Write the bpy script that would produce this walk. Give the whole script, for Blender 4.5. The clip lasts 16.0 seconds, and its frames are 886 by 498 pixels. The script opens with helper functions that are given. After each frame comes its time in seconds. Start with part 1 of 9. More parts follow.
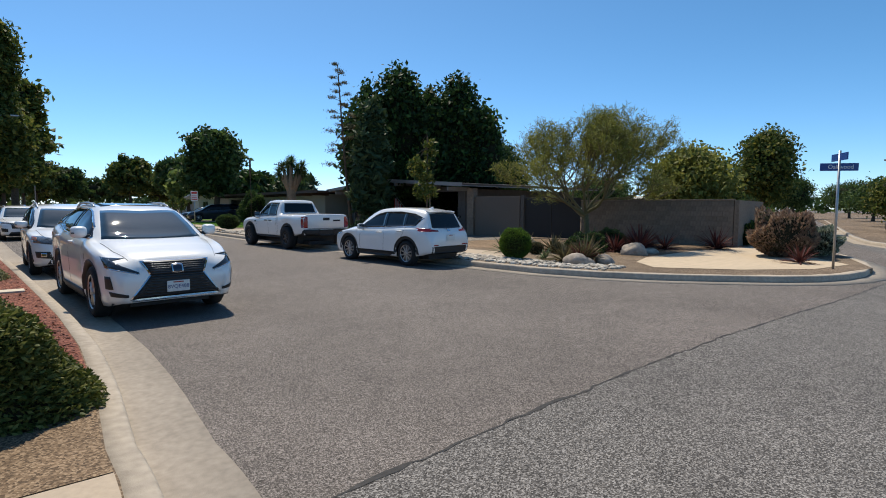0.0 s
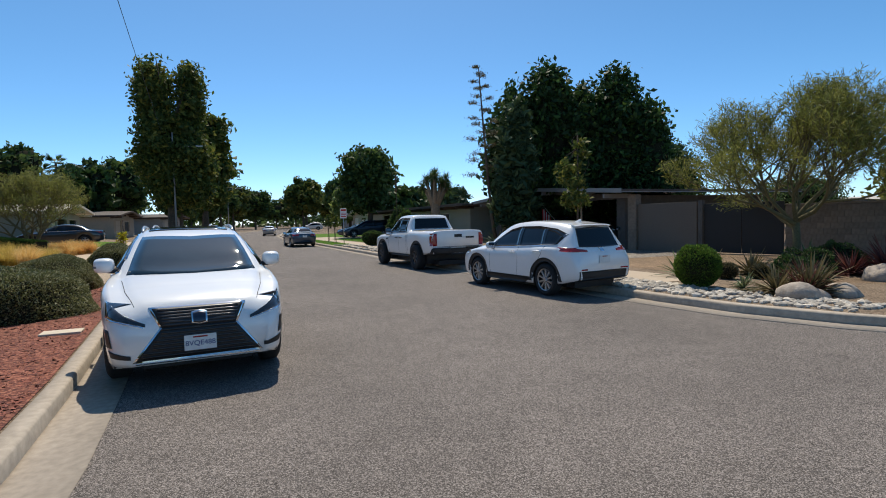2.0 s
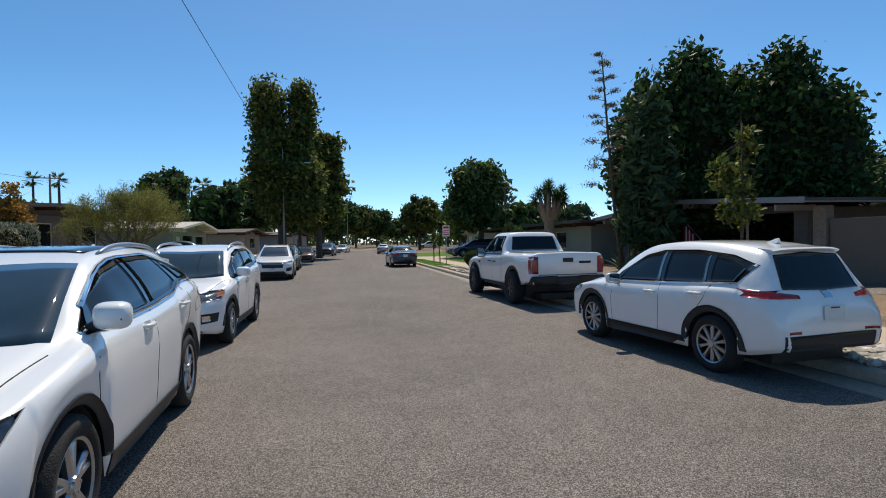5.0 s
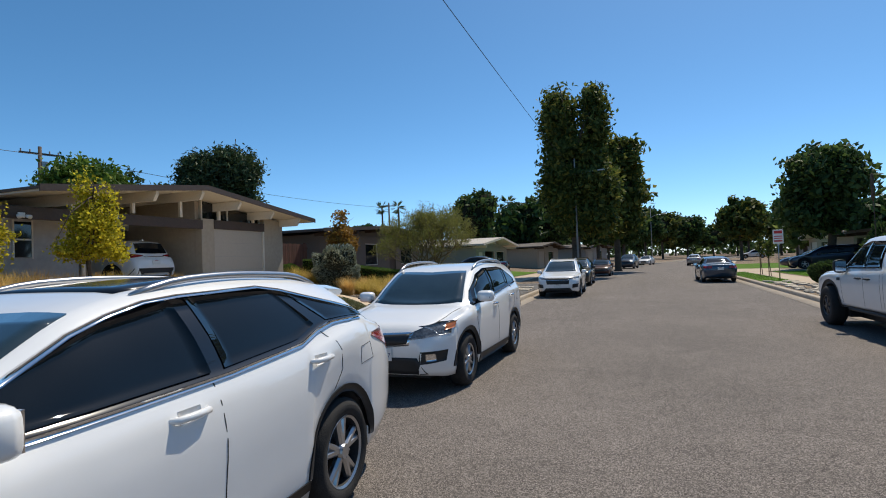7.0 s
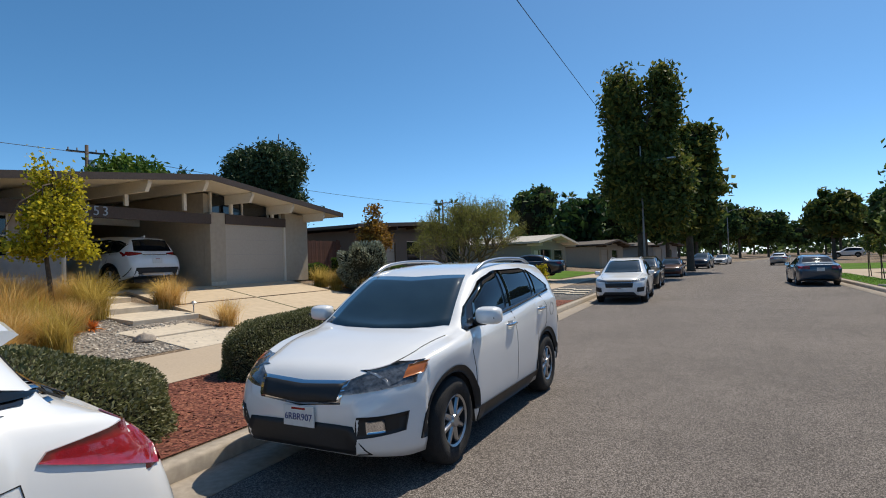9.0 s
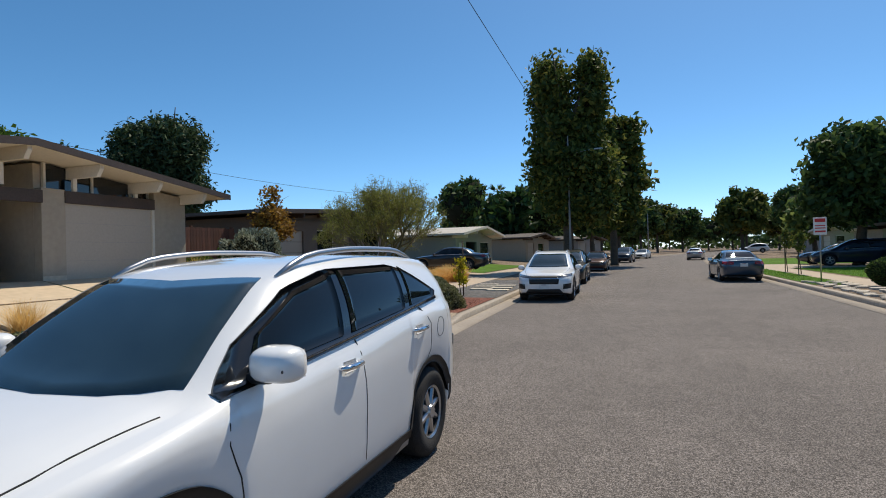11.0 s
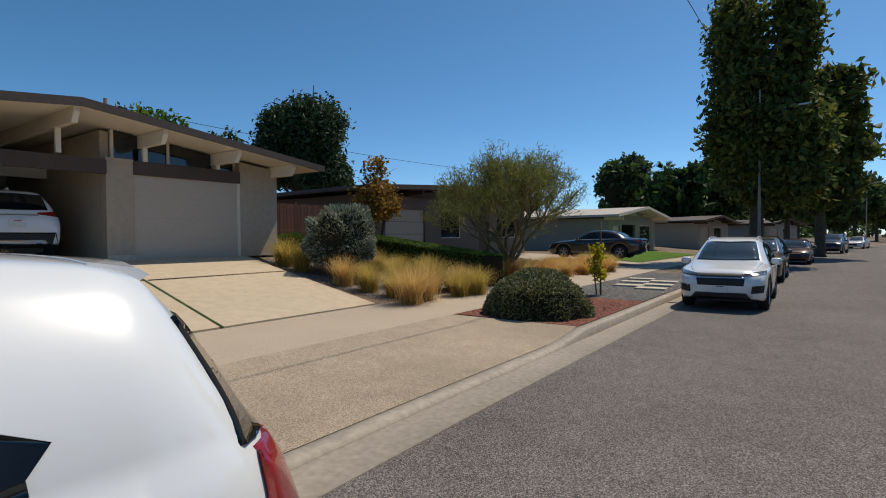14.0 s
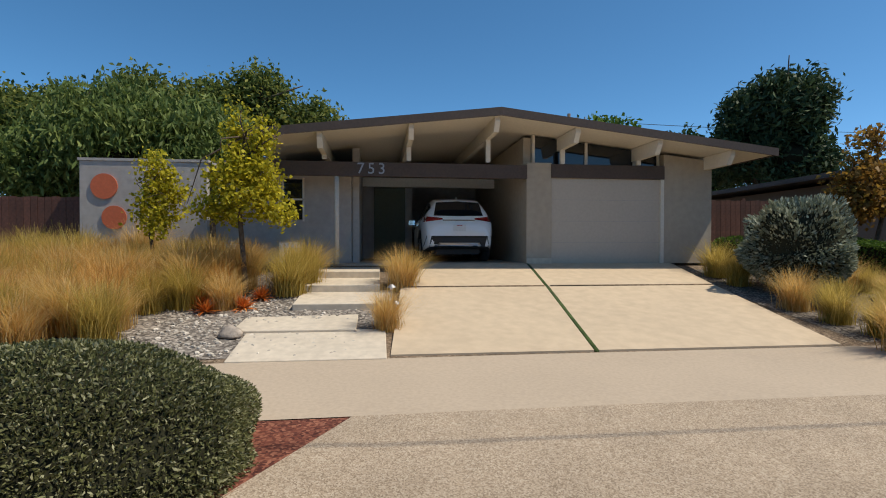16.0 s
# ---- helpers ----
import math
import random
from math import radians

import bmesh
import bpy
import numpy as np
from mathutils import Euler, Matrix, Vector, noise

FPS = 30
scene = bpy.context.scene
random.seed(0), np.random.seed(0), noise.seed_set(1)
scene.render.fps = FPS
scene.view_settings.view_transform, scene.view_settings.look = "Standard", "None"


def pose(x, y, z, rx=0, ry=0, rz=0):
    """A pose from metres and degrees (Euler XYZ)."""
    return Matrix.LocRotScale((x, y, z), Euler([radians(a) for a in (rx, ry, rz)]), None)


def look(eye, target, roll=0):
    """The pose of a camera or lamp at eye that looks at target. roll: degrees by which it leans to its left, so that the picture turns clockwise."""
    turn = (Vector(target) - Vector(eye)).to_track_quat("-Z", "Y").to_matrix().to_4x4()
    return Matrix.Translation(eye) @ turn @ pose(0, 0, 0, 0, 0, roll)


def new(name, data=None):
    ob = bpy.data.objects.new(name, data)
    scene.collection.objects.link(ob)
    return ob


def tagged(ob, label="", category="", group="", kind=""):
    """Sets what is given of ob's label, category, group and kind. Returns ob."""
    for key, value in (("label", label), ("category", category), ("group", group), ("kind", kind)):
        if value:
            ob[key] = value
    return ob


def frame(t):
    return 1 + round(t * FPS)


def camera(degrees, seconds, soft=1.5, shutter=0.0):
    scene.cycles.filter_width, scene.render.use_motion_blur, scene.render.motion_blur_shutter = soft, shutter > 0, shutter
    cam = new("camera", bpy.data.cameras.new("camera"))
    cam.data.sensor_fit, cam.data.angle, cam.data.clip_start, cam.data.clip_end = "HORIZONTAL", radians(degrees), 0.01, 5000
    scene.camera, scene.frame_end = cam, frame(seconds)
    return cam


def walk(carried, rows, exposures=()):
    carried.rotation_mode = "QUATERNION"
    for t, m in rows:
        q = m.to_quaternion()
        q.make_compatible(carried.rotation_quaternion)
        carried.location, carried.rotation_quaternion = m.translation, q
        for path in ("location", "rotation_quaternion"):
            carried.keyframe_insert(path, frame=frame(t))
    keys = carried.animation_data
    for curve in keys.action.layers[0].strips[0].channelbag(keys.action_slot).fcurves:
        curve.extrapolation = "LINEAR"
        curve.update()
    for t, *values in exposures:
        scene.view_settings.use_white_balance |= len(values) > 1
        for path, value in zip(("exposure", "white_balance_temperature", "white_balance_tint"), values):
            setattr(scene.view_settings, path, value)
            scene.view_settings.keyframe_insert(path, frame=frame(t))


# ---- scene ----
LENS = 79.36
ROWS = [  # seconds, x, y, z, yaw, pitch, roll
    (0.0, -1.575, 1.233, 1.653, -41.77, -4.44, 0.28),
    (0.5, -0.986, 1.811, 1.668, -38.36, -4.17, 0.05),
    (1.0, -0.406, 2.359, 1.672, -33.62, -3.91, -0.68),
    (1.5, 0.183, 2.930, 1.696, -29.00, -3.51, -1.21),
    (2.0, 0.670, 3.488, 1.709, -25.11, -3.06, -1.25),
    (2.5, 1.154, 4.088, 1.708, -23.24, -2.26, -0.95),
    (3.0, 1.562, 4.728, 1.704, -23.21, -1.98, -0.87),
    (5.5, 3.233, 7.910, 1.693, -4.61, -0.31, -1.00),
    (6.0, 3.432, 8.519, 1.716, 4.65, 0.41, -1.19),
    (6.5, 3.490, 9.203, 1.727, 12.38, 1.03, -1.47),
    (7.0, 3.538, 9.954, 1.743, 19.55, 1.30, -2.08),
    (7.5, 3.448, 10.816, 1.743, 24.85, 1.61, -1.87),
    (8.0, 3.407, 11.571, 1.745, 26.24, 1.61, -1.96),
    (10.5, 3.015, 14.985, 1.667, 23.66, 0.61, -1.99),
    (11.0, 2.951, 15.635, 1.694, 18.73, 0.34, -1.45),
    (11.5, 2.938, 16.383, 1.703, 12.34, -0.25, -1.29),
    (12.0, 2.850, 17.102, 1.687, 4.63, -0.81, -0.79),
    (12.5, 2.786, 17.952, 1.683, 5.90, -0.92, -0.93),
    (13.0, 2.626, 18.670, 1.685, 11.94, -0.98, -0.97),
    (13.5, 2.519, 19.233, 1.688, 21.49, -1.05, -0.68),
    (14.0, 2.361, 19.778, 1.688, 35.57, -1.23, -0.44),
    (14.5, 2.141, 20.293, 1.695, 50.46, -1.38, -0.00),
    (15.0, 1.814, 20.820, 1.715, 65.14, -1.26, 0.37),
    (15.5, 1.579, 21.355, 1.708, 76.56, -1.08, -0.25),
    (16.0, 1.248, 21.826, 1.709, 83.12, -0.72, 0.09),
]
cam = camera(LENS, 16.0, 1.0)
walk(cam, [(t, pose(x, y, z, 90 + pitch, 0, yaw) @ pose(0, 0, 0, 0, 0, roll)) for t, x, y, z, yaw, pitch, roll in ROWS], [(0.0, 0.2), (8.0, 0.1), (12.5, 0.12), (14.0, -0.2), (15.2, -0.22), (16.0, 0.08)])

# ---- light ----
SUN_EL, SUN_AZ = 58.0, 17.0  # degrees up; degrees from +y towards +x
world = bpy.data.worlds.new("sky")
scene.world = world
world.use_nodes = True
wn = world.node_tree.nodes
sky = wn.new("ShaderNodeTexSky")
sky.sky_type, sky.sun_disc = "NISHITA", False
sky.sun_elevation, sky.sun_rotation = radians(SUN_EL), radians(SUN_AZ)
sky.air_density, sky.dust_density, sky.ozone_density, sky.altitude = 0.65, 0.6, 5.0, 900
hue = wn.new("ShaderNodeHueSaturation")
hue.inputs["Saturation"].default_value = 1.14
hue.inputs["Hue"].default_value = 0.488
world.node_tree.links.new(sky.outputs[0], hue.inputs["Color"])
world.node_tree.links.new(hue.outputs[0], wn["Background"].inputs[0])
wn["Background"].inputs[1].default_value = 0.148
sun = new("sun", bpy.data.lights.new("sun", "SUN"))
sun.data.energy, sun.data.angle, sun.data.color = 4.1, radians(0.5), (1.0, 0.91, 0.76)
sun_dir = Vector((math.cos(radians(SUN_EL)) * math.sin(radians(SUN_AZ)), math.cos(radians(SUN_EL)) * math.cos(radians(SUN_AZ)), math.sin(radians(SUN_EL))))
sun.matrix_world = look(sun_dir * 60, (0, 0, 0))


# ---- materials ----
def material(name, col, rough=0.7, metal=0.0, vary=0.15, big=0.6, fine=18.0, bump=0.15, bump_scale=60.0, spec=0.5, coat=0.0, second=None, island=0.0, rand=0.0, trans=0.0, emit=None):
    """A procedural surface: base colour, changed at two scales, and fine relief."""
    m = bpy.data.materials.new(name)
    m.use_nodes = True
    nt = m.node_tree
    b = nt.nodes["Principled BSDF"]
    n, ln = nt.nodes.new, nt.links.new
    tc = n("ShaderNodeTexCoord")

    def noise_tex(scale, detail=4.0):
        t = n("ShaderNodeTexNoise")
        t.inputs["Scale"].default_value, t.inputs["Detail"].default_value = scale, detail
        ln(tc.outputs["Object"], t.inputs["Vector"])
        return t

    def mix(fac, a, c, kind="MIX"):
        x = n("ShaderNodeMix")
        x.data_type, x.blend_type = "RGBA", kind
        for sock, v in ((x.inputs["Factor"], fac), (x.inputs["A"], a), (x.inputs["B"], c)):
            if hasattr(v, "is_linked"):
                ln(v, sock)
            else:
                sock.default_value = v
        return x.outputs["Result"]

    col4, sec4 = (*col, 1), (*(second or [c * 0.55 for c in col]), 1)
    n1, n2 = noise_tex(big), noise_tex(fine)
    ramp = n("ShaderNodeMapRange")
    ramp.inputs["From Min"].default_value, ramp.inputs["From Max"].default_value = 0.35, 0.72
    ramp.inputs["To Max"].default_value = min(1.0, vary * 2.2)
    ln(n1.outputs["Fac"], ramp.inputs["Value"])
    c = mix(ramp.outputs["Result"], col4, sec4)
    r2 = n("ShaderNodeMapRange")
    r2.inputs["From Min"].default_value, r2.inputs["From Max"].default_value = 0.3, 0.7
    r2.inputs["To Min"].default_value, r2.inputs["To Max"].default_value = 1 - vary, 1 + vary
    ln(n2.outputs["Fac"], r2.inputs["Value"])
    c = mix(1.0, c, r2.outputs["Result"], "MULTIPLY")
    if island or rand:
        src = n("ShaderNodeNewGeometry").outputs["Random Per Island"] if island else n("ShaderNodeObjectInfo").outputs["Random"]
        r3 = n("ShaderNodeMapRange")
        a = island or rand
        r3.inputs["To Min"].default_value, r3.inputs["To Max"].default_value = 1 - a, 1 + a
        ln(src, r3.inputs["Value"])
        c = mix(1.0, c, r3.outputs["Result"], "MULTIPLY")
    ln(c, b.inputs["Base Color"])
    b.inputs["Roughness"].default_value, b.inputs["Metallic"].default_value = rough, metal
    b.inputs["Specular IOR Level"].default_value, b.inputs["Coat Weight"].default_value = spec, coat
    b.inputs["Coat Roughness"].default_value = 0.03
    b.inputs["Transmission Weight"].default_value = trans
    if emit:
        b.inputs["Emission Color"].default_value, b.inputs["Emission Strength"].default_value = (*emit[:3], 1), emit[3]
    if bump:
        n3, bp = noise_tex(bump_scale, 2.0), n("ShaderNodeBump")
        bp.inputs["Strength"].default_value, bp.inputs["Distance"].default_value = bump, 0.02
        ln(n3.outputs["Fac"], bp.inputs["Height"])
        ln(bp.outputs["Normal"], b.inputs["Normal"])
    return m


def speckled(name, base, dark, light, grain, rough=0.9, stain=(0.5, 0.5, 0.5), stain_amount=0.25, crack=0.0):
    """Asphalt, exposed aggregate, gravel: stones of one size in a binder, with broad stains."""
    m = bpy.data.materials.new(name)
    m.use_nodes = True
    nt = m.node_tree
    b, n, ln = nt.nodes["Principled BSDF"], nt.nodes.new, nt.links.new
    tc = n("ShaderNodeTexCoord")
    vor = n("ShaderNodeTexVoronoi")
    vor.inputs["Scale"].default_value = grain
    ln(tc.outputs["Object"], vor.inputs["Vector"])
    rm = n("ShaderNodeValToRGB")
    e = rm.color_ramp.elements
    e[0].position, e[0].color, e[1].position, e[1].color = 0.0, (*dark, 1), 1.0, (*light, 1)
    mid = e.new(0.55)
    mid.color = (*base, 1)
    sep = n("ShaderNodeSeparateColor")
    ln(vor.outputs["Color"], sep.inputs[0])
    ln(sep.outputs[0], rm.inputs["Fac"])

    def layer(scale, lo, hi, a_lo, a_hi, src, detail=5.0):
        t, r, x = n("ShaderNodeTexNoise"), n("ShaderNodeMapRange"), n("ShaderNodeMix")
        t.inputs["Scale"].default_value, t.inputs["Detail"].default_value = scale, detail
        ln(tc.outputs["Object"], t.inputs["Vector"])
        r.inputs["From Min"].default_value, r.inputs["From Max"].default_value = lo, hi
        r.inputs["To Min"].default_value, r.inputs["To Max"].default_value = a_lo, a_hi
        ln(t.outputs["Fac"], r.inputs["Value"])
        x.data_type, x.blend_type = "RGBA", "MULTIPLY"
        x.inputs["Factor"].default_value = 1.0
        ln(src, x.inputs["A"])
        ln(r.outputs["Result"], x.inputs["B"])
        return x.outputs["Result"]

    c = layer(0.35, 0.3, 0.7, 1 - stain_amount, 1 + stain_amount * 0.7, rm.outputs["Color"])
    c = layer(2.6, 0.3, 0.7, 1 - stain_amount * 0.6, 1 + stain_amount * 0.5, c)
    ln(c, b.inputs["Base Color"])
    b.inputs["Roughness"].default_value = rough
    b.inputs["Specular IOR Level"].default_value = 0.3
    bp = n("ShaderNodeBump")
    bp.inputs["Strength"].default_value, bp.inputs["Distance"].default_value = 0.5, 0.006
    ln(vor.outputs["Distance"], bp.inputs["Height"])
    ln(bp.outputs["Normal"], b.inputs["Normal"])
    return m


ASPHALT = speckled("asphalt", (0.135, 0.116, 0.102), (0.035, 0.03, 0.026), (0.36, 0.315, 0.285), 135, stain_amount=0.16)
ASPHALT_OLD = speckled("old asphalt", (0.115, 0.105, 0.096), (0.03, 0.027, 0.025), (0.36, 0.335, 0.31), 110, stain_amount=0.16)
AGGREGATE = speckled("exposed aggregate concrete", (0.41, 0.32, 0.225), (0.24, 0.178, 0.12), (0.52, 0.43, 0.325), 100, stain_amount=0.14)
CONCRETE = material("concrete", (0.47, 0.378, 0.28), 0.85, vary=0.07, big=0.7, fine=24, bump=0.1, bump_scale=160, spec=0.3)
CONCRETE_WARM = material("smooth tan concrete", (0.56, 0.445, 0.31), 0.8, vary=0.08, big=0.5, fine=5, bump=0.06, bump_scale=140, spec=0.3)
CONCRETE_STEP = material("pale step concrete", (0.6, 0.52, 0.41), 0.8, vary=0.1, big=1.2, fine=8, bump=0.08, bump_scale=150, spec=0.3)
GUTTER = material("stained gutter concrete", (0.36, 0.305, 0.245), 0.88, vary=0.15, big=0.9, fine=14, bump=0.2, bump_scale=140, spec=0.25)
KERB = material("kerb concrete", (0.44, 0.375, 0.3), 0.88, vary=0.15, big=1.3, fine=12, bump=0.2, bump_scale=120, spec=0.25)
SOIL = speckled("dry soil", (0.2, 0.14, 0.09), (0.08, 0.055, 0.035), (0.34, 0.26, 0.18), 45, stain_amount=0.3)
BARK_RED = speckled("red bark mulch", (0.2, 0.062, 0.038), (0.07, 0.02, 0.014), (0.36, 0.15, 0.09), 38, stain_amount=0.3)
GRAVEL_DARK = speckled("dark slate gravel", (0.105, 0.098, 0.092), (0.035, 0.033, 0.031), (0.26, 0.245, 0.23), 30, stain_amount=0.2)
GRAVEL_GREY = speckled("grey gravel", (0.2, 0.172, 0.145), (0.06, 0.05, 0.042), (0.42, 0.37, 0.31), 28, stain_amount=0.2)
WOODCHIP = speckled("tan wood chips", (0.22, 0.145, 0.085), (0.07, 0.045, 0.027), (0.38, 0.27, 0.17), 75, stain_amount=0.3)
LAWN_SOIL = material("lawn turf", (0.1, 0.19, 0.025), 0.95, vary=0.3, big=0.7, fine=30, bump=0.8, bump_scale=90, spec=0.1)
STUCCO = material("cream stucco", (0.43, 0.37, 0.29), 0.9, vary=0.06, big=0.6, fine=7, bump=0.25, bump_scale=220, spec=0.2)
STUCCO_GREY = material("grey stucco", (0.42, 0.39, 0.36), 0.9, vary=0.08, big=0.6, fine=7, bump=0.25, bump_scale=220, spec=0.2)
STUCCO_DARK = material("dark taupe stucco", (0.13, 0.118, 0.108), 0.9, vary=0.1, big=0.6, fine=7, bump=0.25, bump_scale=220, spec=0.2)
WHITE_PAINT = material("white painted wood", (0.68, 0.63, 0.54), 0.6, vary=0.05, bump=0.08, bump_scale=80)
DOOR_PAINT = material("cream garage door paint", (0.48, 0.42, 0.34), 0.55, vary=0.04, bump=0.03)
BROWN_WOOD = material("dark brown painted wood", (0.075, 0.05, 0.037), 0.6, vary=0.15, big=2, fine=20, bump=0.12)
ROOFING = material("dark gravel roofing", (0.12, 0.1, 0.085), 0.9, vary=0.25, big=0.8, fine=25, bump=0.4)
FENCE_WOOD = material("red-brown fence wood", (0.12, 0.05, 0.032), 0.75, vary=0.25, big=1.5, fine=14, bump=0.2, rand=0.2)
BLOCK = material("grey-brown block", (0.23, 0.185, 0.145), 0.92, vary=0.16, big=0.9, fine=10, bump=0.3, bump_scale=130, rand=0.12, spec=0.2)
WINDOW = material("dark window glass", (0.012, 0.015, 0.018), 0.04, vary=0.0, bump=0, spec=0.7)
STONE_WHITE = material("pale river stone", (0.5, 0.45, 0.38), 0.85, vary=0.2, big=2, fine=14, bump=0.3, island=0.35, spec=0.25)
STONE = material("grey-tan boulder", (0.4, 0.34, 0.28), 0.9, vary=0.25, big=1.6, fine=9, bump=0.5, bump_scale=30, spec=0.2)
GALV = material("galvanised steel", (0.42, 0.42, 0.42), 0.45, 0.8, vary=0.1, bump=0.03)
POLE_CONC = material("grey lamp pole concrete", (0.33, 0.31, 0.29), 0.85, vary=0.12, bump=0.1)
WOOD_POLE = material("weathered utility pole", (0.11, 0.08, 0.06), 0.9, vary=0.2, bump=0.2)
BLACK = material("matt black", (0.015, 0.015, 0.016), 0.6, vary=0.1, bump=0.05)
WHITE = material("white enamel", (0.8, 0.8, 0.78), 0.4, vary=0.02, bump=0)
ORANGE = material("orange painted disc", (0.55, 0.13, 0.05), 0.6, vary=0.08, bump=0.03)
MOSS = material("green joint moss", (0.06, 0.1, 0.02), 0.95, vary=0.4, big=4, fine=20, bump=0.5)
SIGN_BLUE = material("street sign blue", (0.015, 0.06, 0.25), 0.4, vary=0.03, bump=0)
SIGN_RED = material("sign red", (0.55, 0.03, 0.03), 0.45, vary=0.05, bump=0)


# ---- building helpers ----
def resite(x, y):
    """True place of a point of the paced plan, whose axis turns a little away from the street's."""
    if x >= 4:
        dx = 0.236 + 0.0258 * x + 0.0465 * (y - 20)
        dy = 0.25 - 0.12 * max(0.0, x - 11.5) * max(0.25, min(1.0, (55 - y) / 45)) - 0.12 * max(0.0, 8 - y)
        return x + dx, y + dy, -2.6
    t = max(0.0, min(1.0, (y - 24) / 9))
    t = t * t * (3 - 2 * t)
    return x + 0.048 * max(0.0, y - 24.5) + 0.03 * (x + 2) * t, y + (0.55 + 0.018 * (x + 2)) * t, -2.6 * t


def thing(name, m=None, label="", category="", group="", kind="", fixed=False):
    ob = new(name)
    ob.empty_display_size = 0.2
    if m is not None:
        if not fixed:
            x, y, turn = resite(m.translation.x, m.translation.y)
            m = pose(x, y, m.translation.z) @ pose(0, 0, 0, 0, 0, turn) @ pose(-m.translation.x, -m.translation.y, -m.translation.z) @ m
        ob.matrix_world = m
    return tagged(ob, label, category, group, kind)


def part(name, bm, mat, parent=None, label="", smooth=False, m=None):
    """Links a bmesh as one mesh object under a thing or a part."""
    if smooth:
        for f in bm.faces:
            f.smooth = True
    me = bpy.data.meshes.new(name)
    bm.to_mesh(me)
    bm.free()
    for one in mat if isinstance(mat, (list, tuple)) else [mat]:
        me.materials.append(one)
    ob = new(name, me)
    if m is not None:
        ob.matrix_basis = m
    ob.parent = parent
    if label:
        ob["label"] = label
    return ob


def structure(name, bm, mat, label, category, smooth=False):
    return tagged(part(name, bm, mat, None, "", smooth), label, category, "", "structure")


def add_box(bm, x0, x1, y0, y1, z0, z1, bevel=0.0, m=None):
    r = bmesh.ops.create_cube(bm, size=1.0)["verts"]
    bmesh.ops.scale(bm, vec=(x1 - x0, y1 - y0, z1 - z0), verts=r)
    bmesh.ops.translate(bm, vec=((x0 + x1) / 2, (y0 + y1) / 2, (z0 + z1) / 2), verts=r)
    if bevel:
        es = list({e for v in r for e in v.link_edges})
        r = list({v for f in bmesh.ops.bevel(bm, geom=es, offset=bevel, segments=2, affect="EDGES", profile=0.5)["faces"] for v in f.verts} | {v for v in r if v.is_valid})
    if m is not None:
        bmesh.ops.transform(bm, matrix=m, verts=[v for v in r if v.is_valid])


def box(x0, x1, y0, y1, z0, z1, bevel=0.0, m=None):
    bm = bmesh.new()
    add_box(bm, x0, x1, y0, y1, z0, z1, bevel, m)
    return bm


def add_tube(bm, pts, radii, sides=8, caps=True):
    """A tapered tube through points."""
    rings = []
    for i, p in enumerate(pts):
        p = Vector(p)
        d = (Vector(pts[min(i + 1, len(pts) - 1)]) - Vector(pts[max(i - 1, 0)])).normalized()
        a = d.orthogonal().normalized() if i == 0 else (rings_axis - d * rings_axis.dot(d)).normalized()
        rings_axis = a
        b = d.cross(a)
        r = radii[i] if isinstance(radii, (list, tuple)) else radii
        rings.append([bm.verts.new(p + (a * math.cos(t) + b * math.sin(t)) * r) for t in (2 * math.pi * k / sides for k in range(sides))])
    for r0, r1 in zip(rings, rings[1:]):
        for k in range(sides):
            bm.faces.new((r0[k], r0[(k + 1) % sides], r1[(k + 1) % sides], r1[k]))
    if caps:
        bm.faces.new(rings[0][::-1])
        bm.faces.new(rings[-1])


def tube(pts, radii, sides=8):
    bm = bmesh.new()
    add_tube(bm, pts, radii, sides)
    return bm


def prism(poly, z0, z1):
    """An upright prism over a polygon of (x, y)."""
    bm = bmesh.new()
    lo, hi = [bm.verts.new((x, y, z0)) for x, y in poly], [bm.verts.new((x, y, z1)) for x, y in poly]
    bm.faces.new(hi)
    bm.faces.new(lo[::-1])
    for i in range(len(poly)):
        j = (i + 1) % len(poly)
        bm.faces.new((lo[i], lo[j], hi[j], hi[i]))
    bmesh.ops.recalc_face_normals(bm, faces=bm.faces)
    return bm


def slab(quad, thick):
    """A slab under four 3D corners."""
    bm = bmesh.new()
    hi = [bm.verts.new(p) for p in quad]
    lo = [bm.verts.new((x, y, z - thick)) for x, y, z in quad]
    bm.faces.new(hi)
    bm.faces.new(lo[::-1])
    n = len(quad)
    for i in range(n):
        bm.faces.new((lo[i], lo[(i + 1) % n], hi[(i + 1) % n], hi[i]))
    bmesh.ops.recalc_face_normals(bm, faces=bm.faces)
    return bm


def text_mesh(words, size, mat, parent, m, name="lettering", depth=0.006):
    cu = bpy.data.curves.new(name, "FONT")
    cu.body, cu.size, cu.extrude, cu.align_x, cu.align_y = words, size, depth, "CENTER", "CENTER"
    tmp = new("tmp", cu)
    me = bpy.data.meshes.new_from_object(tmp.evaluated_get(bpy.context.evaluated_depsgraph_get()))
    bpy.data.objects.remove(tmp)
    me.materials.clear()
    me.materials.append(mat)
    ob = new(name, me)
    ob.matrix_basis = m
    ob.parent = parent
    return ob


